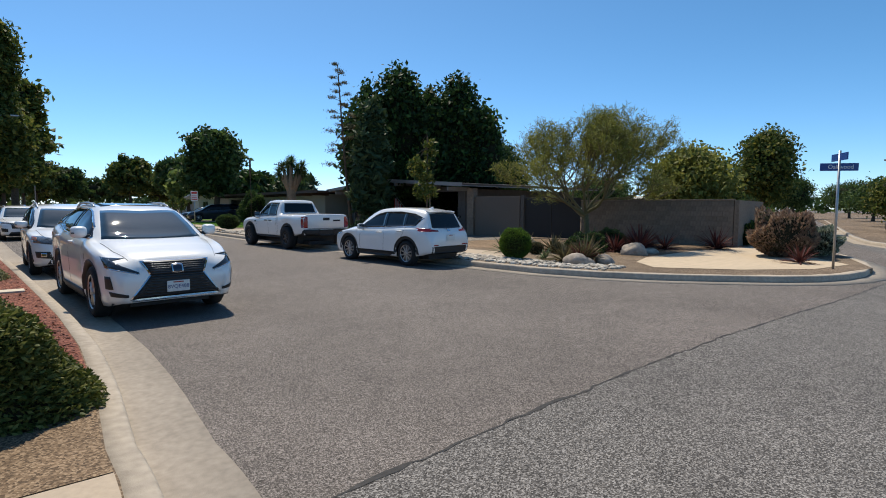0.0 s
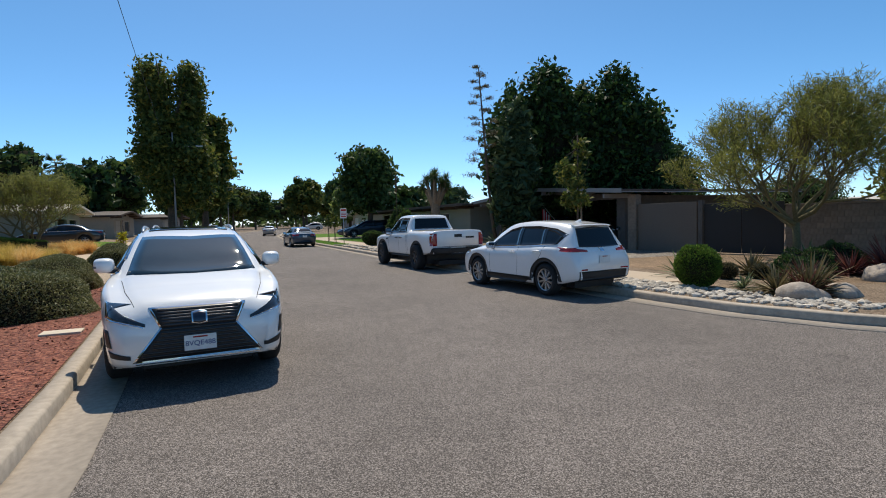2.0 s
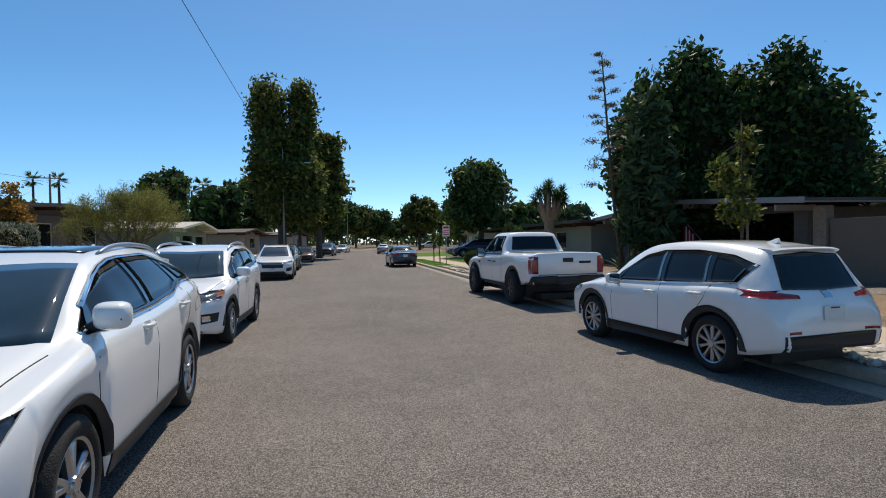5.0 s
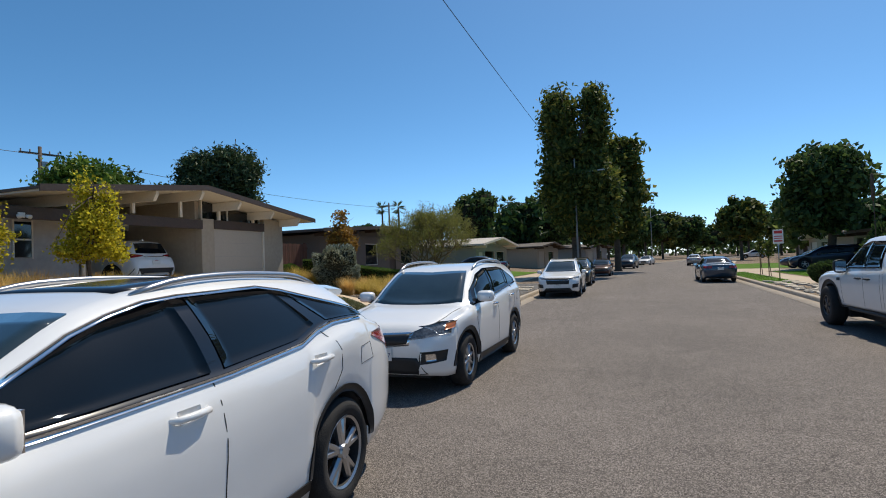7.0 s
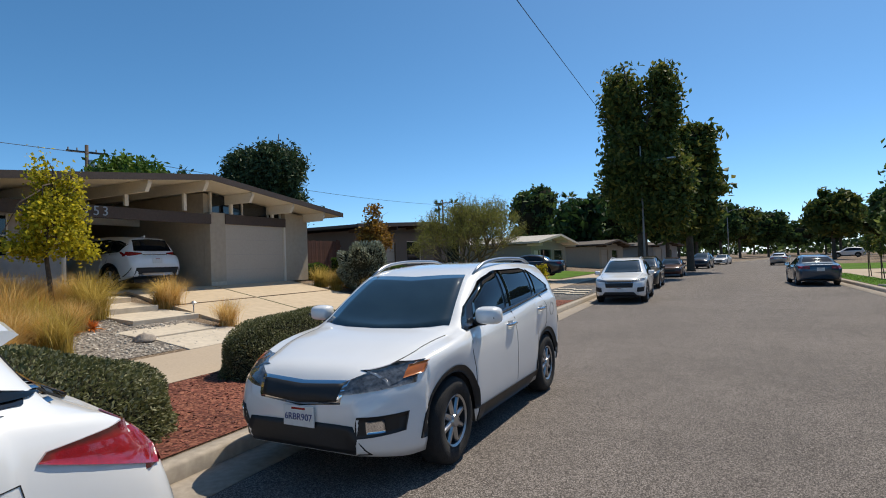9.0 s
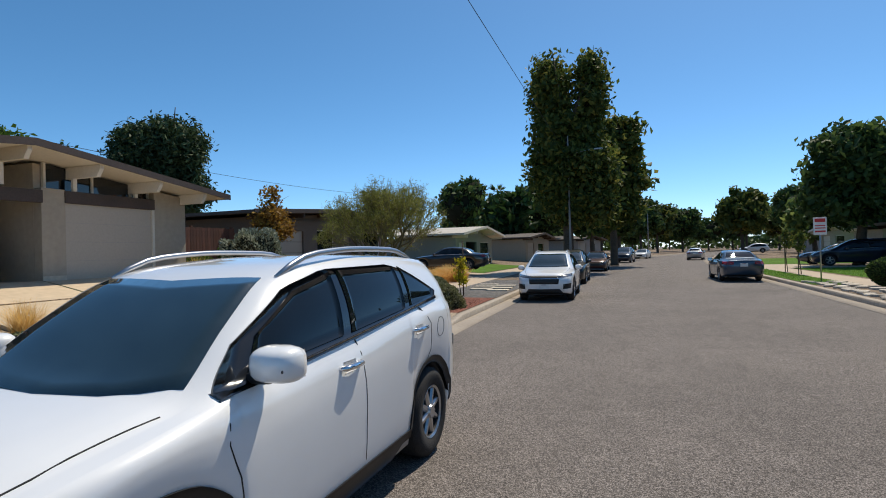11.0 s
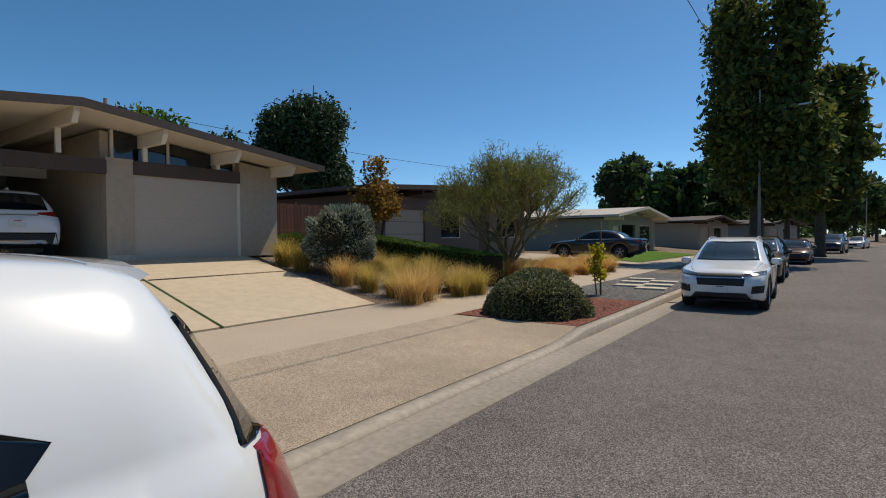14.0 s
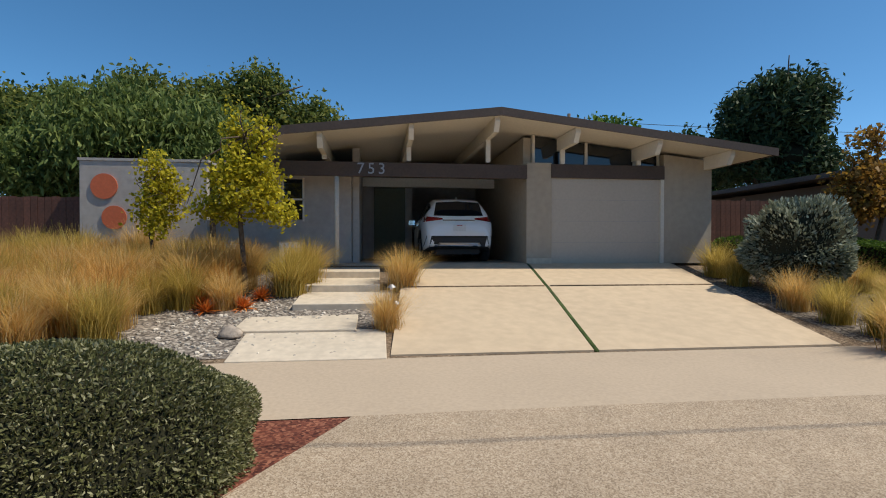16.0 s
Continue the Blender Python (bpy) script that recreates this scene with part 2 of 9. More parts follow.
# ---- the street's plan ----
LEFT_Y, LEFT_X = (5, 6.5, 8, 10, 12, 16, 20, 24, 28, 34, 39, 50, 62, 80, 110, 150, 420), (-0.85, -0.68, -0.58, -0.55, -0.58, -0.66, -0.76, -0.85, -0.87, -0.9, -0.92, -0.95, -0.6, 1.1, 6.6, 17.0, 109.0)
RIGHT_Y, RIGHT_X = (3.9, 4.3, 4.9, 5.7, 6.8, 8.2, 9.65, 11.3, 27, 31, 37, 45, 60, 80, 110, 150, 420), (15.6, 13.2, 12.3, 11.45, 10.5, 9.65, 9.17, 9.03, 8.95, 9.1, 9.25, 9.45, 9.7, 11.6, 16.9, 26.5, 118.0)


def left_x(y):
    """The front of the kerb's top at the house side."""
    return -8.85 + math.sqrt(max(0.0, 64 - (5 - y) ** 2)) if y < 5 else float(np.interp(y, LEFT_Y, LEFT_X))


def right_x(y):
    return float(np.interp(y, RIGHT_Y, RIGHT_X))


RISE_D, RISE_Z = (0, 0.15, 2.7, 4.75, 7.5, 9.0, 10.2, 11.0, 40, 400), (0.15, 0.155, 0.18, 0.22, 0.62, 0.86, 1.12, 1.2, 1.3, 1.6)


def lot_z(x, y):
    """The height of the lots at the house side."""
    d = left_x(y) - x
    z = float(np.interp(d, RISE_D, RISE_Z))
    keep = float(np.interp(y, (9, 15, 32, 46), (0.35, 1.0, 1.0, 0.45)))
    return z if d < 4.75 else 0.22 + (z - 0.22) * keep


Y_ROWS = [-3.0 + 0.5 * i for i in range(17)] + [6 + i for i in range(60)] + [66 + 8 * i for i in range(45)]
D_COLS = [0.15, 1.0, 1.9, 2.7, 3.7, 4.75, 5.5, 6.2, 7.0, 7.5, 8.2, 9.0, 9.6, 10.2, 11.0, 13, 17, 24, 40, 90, 300]


def strip(rows, d0, d1, lift, y_of=None, steps=6):
    """A sheet over the lots between two distances from the kerb."""
    bm = bmesh.new()
    grid = []
    for y in rows:
        line = []
        for i in range(steps + 1):
            d = d0 + (d1 - d0) * i / steps
            x = left_x(y) - d
            line.append(bm.verts.new((x, y, lot_z(x, y) + lift)))
        grid.append(line)
    for a, b in zip(grid, grid[1:]):
        for i in range(steps):
            bm.faces.new((a[i], b[i], b[i + 1], a[i + 1]))
    return bm


def road_sheet():
    bm = bmesh.new()
    vs = [bm.verts.new(p) for p in ((-3000, -3000, 0), (3000, -3000, 0), (3000, 3000, 0), (-3000, 3000, 0))]
    bm.faces.new(vs)
    return bm


structure("ground", road_sheet(), ASPHALT, "grey-brown coarse asphalt road surface, worn", "road")

bm = bmesh.new()
grid = []
for y in Y_ROWS:
    grid.append([bm.verts.new((left_x(y) - d, y, lot_z(left_x(y) - d, y) - (0.13 if 20.9 < y < 28.1 and d < 2.5 else 0.0))) for d in D_COLS])
for a, b in zip(grid, grid[1:]):
    for i in range(len(D_COLS) - 1):
        bm.faces.new((a[i], b[i], b[i + 1], a[i + 1]))
structure("lot_ground", bm, SOIL, "dry brown soil of the front yards", "soil", True)

right_edge = [(right_x(y), y) for y in list(RIGHT_Y)[::-1]]
structure("corner_ground", prism([(x + 0.15, y + (0.15 if y < 5 else 0)) for x, y in right_edge] + [(20, 5.6), (24, 7.75), (32, 11.15), (48, 16.9), (300, 110), (300, 420)], -0.05, 0.155), SOIL, "dry brown soil of the corner lot", "soil")


# kerbs and gutters
def kerb_run(name, pts, side, label, top=0.15, dips=()):
    """A kerb with its gutter pan along points of (x, y); side is +1 where the lot lies to the left of the run."""
    holder = thing(name, None, label, "kerb", "", "structure")
    kb, gb = bmesh.new(), bmesh.new()
    kr, gr = [], []
    for i, (x, y) in enumerate(pts):
        a, b = Vector(pts[max(i - 1, 0)]), Vector(pts[min(i + 1, len(pts) - 1)])
        d = (b - a).normalized()
        nrm = Vector((-d.y, d.x)) * side
        h = top
        for y0, y1 in dips:
            h = min(h, top + (0.045 - top) * max(0.0, min(1.0, (y - y0 + 0.8) / 0.8, (y1 + 0.8 - y) / 0.8)))
        prof = [(-0.03, 0.008), (-0.022, h - 0.025), (-0.005, h - 0.004), (0.02, h), (0.17, h + 0.004), (0.17, -0.03)]
        kr.append([kb.verts.new((x + nrm.x * o, y + nrm.y * o, z)) for o, z in prof])
        gr.append([gb.verts.new((x + nrm.x * o, y + nrm.y * o, z)) for o, z in ((-0.5, 0.0), (-0.5, 0.012), (-0.06, 0.004), (-0.028, 0.012), (-0.028, 0.0))])
    for mesh_bm, rows in ((kb, kr), (gb, gr)):
        for a, b in zip(rows, rows[1:]):
            for k in range(len(a) - 1):
                mesh_bm.faces.new((a[k], a[k + 1], b[k + 1], b[k]))
        bmesh.ops.recalc_face_normals(mesh_bm, faces=mesh_bm.faces)
    part("kerbstone", kb, KERB, holder, "", True)
    part("gutter_pan", gb, GUTTER, holder, "pale worn concrete gutter pan", True)
    return holder


left_line = [(left_x(y), y) for y in [-3 + 0.25 * i for i in range(32)] + [5 + 0.6 * i for i in range(60)] + [42 + 2 * i for i in range(60)]]
DRIVE_DIPS = ((21.0, 27.4),)
kerb_run("kerb_house_side", left_line, 1, "grey concrete kerb along the house side, dipped at the driveway", dips=DRIVE_DIPS)
right_fine = [(right_x(y), y) for y in [160 - 2 * i for i in range(60)] + [40 - 0.6 * i for i in range(46)] + [12.4 - 0.35 * i for i in range(14)]] + [(10.13, 7.3), (10.55, 6.72), (11.0, 6.2), (11.5, 5.65), (12.1, 5.05), (12.8, 4.55), (13.7, 4.2), (14.8, 4.05), (16.2, 4.15), (17.6, 4.5), (19.9, 5.4), (24, 7.6), (32, 11.0), (48, 16.7)]
kerb_run("kerb_corner_side", right_fine, 1, "grey concrete kerb round the planted street corner")

structure("side_lot_ground", prism([(23, 2.2), (25.1, 3.8), (28.3, 5.4), (30.7, 6.8), (36, 8.4), (48, 11.4), (300, 80), (300, -60), (23, -60)], -0.05, 0.13), SOIL, "dry brown soil across the side street", "soil")
kerb_run("kerb_side_street", [(23, 2.2), (25.1, 3.8), (28.3, 5.4), (30.7, 6.8), (36, 8.4), (48, 11.4), (90, 22.0)], -1, "pale concrete kerb across the side street")

# the cross street's older paving, with a rough edge
bm = bmesh.new()
edge = [(-14, 3.2), (-6, 3.5), (0.6, 3.86), (2.1, 3.9), (3.4, 3.92), (5.4, 3.9), (8, 3.76), (10.1, 3.6), (14.2, 3.45), (20, 3.7), (30, 7.5), (60, 17)]
bm.faces.new([bm.verts.new((x, y, 0.004)) for x, y in [(-14, -14), (60, -14)] + edge[::-1]])
structure("cross_street_paving", bm, ASPHALT_OLD, "older rough grey asphalt of the crossing street", "road")
bm = bmesh.new()
rnd = random.Random(4)
up, lo = [], []
for i in range(240):
    x = -6 + i * 0.1
    y = float(np.interp(x, [e[0] for e in edge], [e[1] for e in edge]))
    w = 0.004 + 0.035 * max(0.0, noise.noise((x * 1.7, 0, 0))) + 0.012 * rnd.random()
    y += 0.05 * noise.noise((x * 2.2, 3, 0)) + 0.025 * noise.noise((x * 9, 7, 0))
    up.append(bm.verts.new((x, y + w, 0.007)))
    lo.append(bm.verts.new((x, y - w, 0.007)))
for i in range(239):
    bm.faces.new((lo[i], lo[i + 1], up[i + 1], up[i]))
TAR = material("black tar seam", (0.035, 0.032, 0.03), 0.8, vary=0.4, big=3, fine=20, bump=0.4)
structure("paving_seam", bm, TAR, "dark broken tar seam between the two asphalt surfaces", "seam")
# ---- house side: pavement, apron and driveway ----
WALK_D0, WALK_D1 = 2.65, 4.75
rows_walk = [-1 + 0.5 * i for i in range(12)] + [5 + i for i in range(70)]
structure("pavement", strip(rows_walk, WALK_D0, WALK_D1, 0.012), CONCRETE, "tan concrete pavement slabs, lightly stained", "pavement")


def ground_quad(pts, lift, mat, name, label, category, n=8):
    """A sheet over four corners (x, y), laid on the lots."""
    bm = bmesh.new()
    a, b, c, d = [Vector(p) for p in pts]
    g = []
    for i in range(n + 1):
        row = []
        for j in range(n + 1):
            u, v = i / n, j / n
            p = a.lerp(b, u).lerp(d.lerp(c, u), v)
            row.append(bm.verts.new((p.x, p.y, lot_z(p.x, p.y) + lift)))
        g.append(row)
    for i in range(n):
        for j in range(n):
            bm.faces.new((g[i][j], g[i + 1][j], g[i + 1][j + 1], g[i][j + 1]))
    bmesh.ops.recalc_face_normals(bm, faces=bm.faces)
    return structure(name, bm, mat, label, category)


# apron between kerb and pavement, flaring to the kerb
bm = bmesh.new()
g = []
for i in range(13):
    v = i / 12
    d = 0.17 + (WALK_D0 - 0.17) * v
    y0, y1 = 20.3 + 1.3 * v, 28.4 - 0.1 * v
    row = []
    for j in range(13):
        y = y0 + (y1 - y0) * j / 12
        x = left_x(y) - d
        rise = 1.0 if j in (0, 12) else min(1.0, v * 1.1)  # the wings flare up to the beds
        row.append(bm.verts.new((x, y, 0.055 + (lot_z(x, y) + 0.014 - 0.055) * rise)))
    g.append(row)
for i in range(12):
    for j in range(12):
        bm.faces.new((g[i][j], g[i][j + 1], g[i + 1][j + 1], g[i + 1][j]))
bmesh.ops.recalc_face_normals(bm, faces=bm.faces)
structure("driveway_apron", bm, AGGREGATE, "tan exposed-aggregate concrete driveway apron", "driveway")

drive = thing("driveway", None, "tan concrete driveway slabs with mossy green joints", "driveway", "", "structure")


def drive_slab(y00, y01, y10, y11, x0, x1):
    """One slab from the street end (x0) to the house end (x1)."""
    bm = bmesh.new()
    g = []
    for i in range(9):
        u = i / 8
        x = x0 + (x1 - x0) * u
        a, b = y00 + (y10 - y00) * u, y01 + (y11 - y01) * u
        z = float(np.interp(x, (-12.4, -11.2, -9.04, -5.65), (1.215, 1.2, 0.83, 0.245)))
        g.append([bm.verts.new((x, a + (b - a) * j / 6, z + 0.01)) for j in range(7)])
    for i in range(8):
        for j in range(6):
            bm.faces.new((g[i][j], g[i][j + 1], g[i + 1][j + 1], g[i + 1][j]))
    low = [bm.verts.new((v.co.x, v.co.y, v.co.z - 0.1)) for v in g[0]]
    for j in range(6):
        bm.faces.new((low[j], low[j + 1], g[0][j + 1], g[0][j]))
    for side in (0, 6):
        lo = [bm.verts.new((r[side].co.x, r[side].co.y, r[side].co.z - 0.12)) for r in g]
        for i in range(8):
            bm.faces.new((g[i][side], g[i + 1][side], lo[i + 1], lo[i]))
    bmesh.ops.recalc_face_normals(bm, faces=bm.faces)
    return part("slab", bm, CONCRETE_WARM, drive)


drive_slab(21.98, 24.72, 22.25, 25.12, -5.66, -9.03)
drive_slab(24.79, 28.42, 25.19, 28.72, -5.66, -9.03)
drive_slab(22.25, 25.12, 22.5, 25.35, -9.06, -11.36)
drive_slab(25.19, 28.72, 25.42, 29.02, -9.06, -11.36)
bm = bmesh.new()
for p, q in (((-5.66, 24.755, 0.225), (-9.04, 25.155, 0.8)), ((-9.04, 25.155, 0.8), (-11.35, 25.385, 1.185))):
    add_tube(bm, [p, q], 0.045, 6)
fb = bmesh.new()
add_tube(fb, [(-9.045, 22.3, 0.842), (-9.045, 25.1, 0.842)], 0.022, 6)
add_tube(fb, [(-9.045, 25.22, 0.842), (-9.045, 28.68, 0.842)], 0.022, 6)
part("joint_filler", fb, SOIL, drive, "dark dirt in the cross joint", True)
part("joint_moss", bm, MOSS, drive, "green moss growing in the slab joint", True)

# ---- the house with the low gable ----
HX = -11.5
house = thing("house", pose(HX + 0.26, 24.93, 1.2) @ Matrix.Diagonal((1, 1.045, 1.055, 1)), "cream single-storey house with low gable roof, open carport and garage", "house", fixed=True)


def hpart(name, bm, mat, label="", smooth=False):
    bmesh.ops.translate(bm, vec=(-HX, -25, -1.2), verts=bm.verts)
    return part(name, bm, mat, house, label, smooth)


RIDGE_Y, RIDGE_Z, SLOPE = 24.55, 4.42, 0.113
EAVE_X, BACK_X = -10.35, -24.0


def roof_z(y):
    return RIDGE_Z - abs(y - RIDGE_Y) * SLOPE


def gable_wall(y0, y1, z0, x0, x1, drop=0.2):
    """A wall along y whose top follows the roof."""
    ys = [y0] + ([RIDGE_Y] if y0 < RIDGE_Y < y1 else []) + [y1]
    bm = bmesh.new()
    fr = [bm.verts.new((x0, y, z0)) for y in ys] + [bm.verts.new((x0, y, roof_z(y) - drop)) for y in ys[::-1]]
    bk = [bm.verts.new((x1, v.co.y, v.co.z)) for v in fr]
    bm.faces.new(fr)
    bm.faces.new(bk[::-1])
    for i in range(len(fr)):
        j = (i + 1) % len(fr)
        bm.faces.new((fr[i], bk[i], bk[j], fr[j]))
    bmesh.ops.recalc_face_normals(bm, faces=bm.faces)
    return bm


def roof_plane(y0, y1, x0, x1, lift, thick):
    return slab([(x0, y0, roof_z(y0) + lift), (x1, y0, roof_z(y0) + lift), (x1, y1, roof_z(y1) + lift), (x0, y1, roof_z(y1) + lift)], thick)


hpart("roof", roof_plane(RIDGE_Y, 30.75, EAVE_X, BACK_X, 0, 0.07), ROOFING, "dark low-pitched roof with thin edge")
hpart("roof", roof_plane(19.3, RIDGE_Y - 0.002, EAVE_X, BACK_X, 0, 0.07), ROOFING)
hpart("roof", roof_plane(17.6, 19.298, -13.6, BACK_X, 0, 0.07), ROOFING)
hpart("soffit", roof_plane(RIDGE_Y + 0.001, 30.7, EAVE_X - 0.06, BACK_X, -0.072, 0.05), WHITE_PAINT, "white boarded soffit")
hpart("soffit", roof_plane(19.36, RIDGE_Y - 0.003, EAVE_X - 0.06, BACK_X, -0.072, 0.05), WHITE_PAINT)
for y0, y1 in ((RIDGE_Y, 30.78), (19.27, RIDGE_Y - 0.002)):
    hpart("fascia", roof_plane(y0, y1, EAVE_X + 0.04, EAVE_X + 0.003, 0.03, 0.17), BROWN_WOOD, "dark brown fascia board")
hpart("fascia", slab([(EAVE_X, 30.753, roof_z(30.75) + 0.03), (BACK_X, 30.753, roof_z(30.75) + 0.03), (BACK_X, 30.79, roof_z(30.79) + 0.03), (EAVE_X, 30.79, roof_z(30.79) + 0.03)], 0.15), BROWN_WOOD)

# rafters, with clipped tips and the struts under them
for y, strut in ((20.85, 0.45), (22.7, 0.55), (24.5, 0.75), (26.25, 0.48), (28.1, 0.3), (29.8, 0.0)):
    top = roof_z(y) - 0.125
    bm = bmesh.new()
    prof = [(EAVE_X - 0.12, top), (EAVE_X - 0.12, top - 0.1), (EAVE_X - 0.26, top - 0.3), (BACK_X + 0.4, top - 0.3), (BACK_X + 0.4, top)]
    f0, f1 = [bm.verts.new((x, y - 0.055, z)) for x, z in prof], [bm.verts.new((x, y + 0.055, z)) for x, z in prof]
    bm.faces.new(f0)
    bm.faces.new(f1[::-1])
    for i in range(5):
        bm.faces.new((f0[i], f1[i], f1[(i + 1) % 5], f0[(i + 1) % 5]))
    bmesh.ops.recalc_face_normals(bm, faces=bm.faces)
    hpart("rafter", bm, WHITE_PAINT, "white painted roof beam with a clipped end")
    if strut:
        hpart("strut", box(HX - 0.06, HX + 0.03, y - 0.05, y + 0.05, 3.48, top - 0.302), WHITE_PAINT)

# garage front: pier, door, header, side panel
hpart("pier", box(HX - 0.3, HX, 25.4, 26.0, 1.2, 3.5, 0.008), STUCCO, "cream stucco pier beside the garage door")
hpart("pier_foot", box(HX - 0.2, HX + 0.012, 25.405, 25.995, 1.2, 1.32), CONCRETE_STEP)
gd = hpart("garage_door", box(HX - 0.1, HX - 0.04, 26.0, 28.72, 1.2, 3.16), DOOR_PAINT, "plain cream garage door")
for z in (1.68, 2.17, 2.66):
    hpart("door_seam", box(HX - 0.041, HX - 0.037, 26.01, 28.71, z, z + 0.008), STUCCO_GREY)
hpart("garage_header", box(HX - 0.16, HX + 0.035, 25.98, 28.74, 3.16, 3.47, 0.006), BROWN_WOOD, "dark brown header beam over the garage door")
hpart("door_trim", box(HX - 0.1, HX + 0.01, 28.66, 28.74, 1.2, 3.158), WHITE_PAINT)
hpart("side_panel", gable_wall(28.74, 29.95, 1.2, HX, HX - 0.2), STUCCO, "cream stucco wall panel")
hpart("side_wall", gable_wall(29.76, 29.95, 0.6, HX - 0.201, -22.0), STUCCO)
hpart("garage_wall", gable_wall(25.4, 25.58, 1.2, HX - 0.301, -18.5), STUCCO)
# clerestory
hpart("clerestory_glass", gable_wall(25.6, 28.73, 3.5, HX - 0.25, HX - 0.262, 0.15), WINDOW, "dark clerestory window glass")
for y in (25.62, 26.9, 28.1, 28.7):
    hpart("clerestory_frame", box(HX - 0.29, HX - 0.2, y - 0.03, y + 0.03, 3.472, roof_z(y) - 0.13), WHITE_PAINT)
hpart("clerestory_sill", box(HX - 0.34, HX - 0.165, 26.0, 28.7, 3.44, 3.5), BROWN_WOOD)
# carport beam, post, back wall
beam = hpart("carport_beam", box(HX - 0.07, HX + 0.07, 18.9, 25.398, 3.12, 3.43, 0.006), BROWN_WOOD, "long dark brown carport beam")
hpart("post", tube([(HX, 21.12, 1.2), (HX, 21.12, 3.118)], 0.05, 12), WHITE_PAINT, "white round carport post", True)
hpart("carport_floor", box(-18.5, HX - 0.12, 19.8, 25.395, 1.1, 1.205), CONCRETE, "shaded concrete carport floor")
hpart("back_wall", gable_wall(19.8, 25.4, 1.2, -18.3, -18.5), STUCCO_GREY)
hpart("side_wall", gable_wall(19.62, 19.8, 1.2, -13.2, -18.5), STUCCO_GREY)
hpart("entry_wall", gable_wall(21.42, 21.58, 1.2, -12.35, -15.2), STUCCO_GREY)
hpart("entry_door", box(-15.4, -15.3, 21.9, 22.8, 1.2, 3.25, 0.005), material("olive door paint", (0.08, 0.085, 0.04), 0.5, vary=0.1), "olive green entry door")
hpart("entry_partition", box(-15.6, -15.41, 21.5, 23.0, 1.2, 3.4), STUCCO_GREY)
hpart("cross_beam", box(-15.2, -15.05, 19.82, 25.39, 3.25, 3.5), WHITE_PAINT)
# left wing: window wall and the windowless box with discs
wing_x = -12.3
hpart("front_wall", box(wing_x - 0.2, wing_x, 18.35, 21.4, 1.0, 3.42), STUCCO_GREY, "grey stucco front wall")
hpart("wing_wall", box(-12.0, -11.8, 15.7, 18.3, 0.8, 3.4, 0.008), STUCCO_GREY, "blank grey stucco wall with orange discs")
hpart("wing_side", box(-20, -12.002, 15.7, 15.9, 0.8, 3.4), STUCCO_GREY)
hpart("wing_top", box(-20, -11.78, 15.67, 18.34, 3.402, 3.46), STUCCO_GREY)
win = hpart("window", box(wing_x - 0.02, wing_x + 0.015, 19.86, 20.3, 2.2, 3.12), WINDOW, "narrow dark window")
for y in (19.84, 20.3):
    hpart("window_frame", box(wing_x + 0.001, wing_x + 0.03, y - 0.02, y + 0.02, 2.16, 3.16), WHITE_PAINT)
hpart("window_frame", box(wing_x + 0.001, wing_x + 0.03, 19.82, 20.32, 2.64, 2.68), WHITE_PAINT)
for y, z, r in ((16.2, 2.86, 0.27), (16.4, 2.2, 0.25)):
    bm = bmesh.new()
    bmesh.ops.create_cone(bm, cap_ends=True, segments=40, radius1=r, radius2=r, depth=0.03, matrix=pose(-11.783, y, z, 0, 90, 0))
    hpart("wall_disc", bm, ORANGE, "round orange wall ornament")
# house number on the beam
for i, ch in enumerate("753"):
    text_mesh(ch, 0.34, GALV, house, Matrix.Translation((0.076, 21.64 + 0.23 * i - 25, 3.28 - 1.2)) @ pose(0, 0, 0, 90, 0, 90), "house_number")
# ---- cars ----
from mathutils.bvhtree import BVHTree

PAINT_WHITE = material("white car paint", (0.83, 0.83, 0.82), 0.3, vary=0.015, big=1, fine=3, bump=0, coat=1.0)
PAINT_BLUE = material("slate blue car paint", (0.03, 0.06, 0.1), 0.3, 0.3, vary=0.03, bump=0, coat=1.0)
PAINT_NAVY = material("navy car paint", (0.008, 0.012, 0.03), 0.3, 0.2, vary=0.03, bump=0, coat=1.0)
PAINT_BLACK = material("black car paint", (0.008, 0.008, 0.009), 0.3, vary=0.03, bump=0, coat=1.0)
PAINT_MAROON = material("dark red car paint", (0.045, 0.008, 0.01), 0.3, 0.2, vary=0.03, bump=0, coat=1.0)
PAINT_SILVER = material("silver car paint", (0.4, 0.41, 0.42), 0.32, 0.5, vary=0.03, bump=0, coat=1.0)
CAR_GLASS = material("tinted car glass", (0.006, 0.009, 0.012), 0.02, vary=0, bump=0, spec=0.4, coat=0.0)
SCREEN_GLASS = material("windscreen glass", (0.02, 0.035, 0.04), 0.02, vary=0.2, big=2.5, fine=5, bump=0, spec=0.8, coat=0.5)
TRIM_BLACK = material("black car plastic", (0.016, 0.016, 0.017), 0.55, vary=0.1, bump=0.06, bump_scale=300)
GLOSS_BLACK = material("gloss black trim", (0.008, 0.008, 0.008), 0.15, vary=0, bump=0, coat=0.5)
CHROME = material("chrome", (0.75, 0.75, 0.76), 0.08, 1.0, vary=0.02, bump=0)
ALLOY = material("silver alloy", (0.45, 0.45, 0.46), 0.3, 0.9, vary=0.06, bump=0)
ALLOY_DARK = material("dark alloy", (0.08, 0.08, 0.085), 0.3, 0.8, vary=0.06, bump=0)
RUBBER = material("tyre rubber", (0.018, 0.017, 0.017), 0.85, vary=0.25, big=3, fine=20, bump=0.3, bump_scale=90)
LAMP_RED = material("red tail lamp lens", (0.3, 0.008, 0.01), 0.1, vary=0.15, big=8, fine=40, bump=0.1, bump_scale=200, coat=0.8)
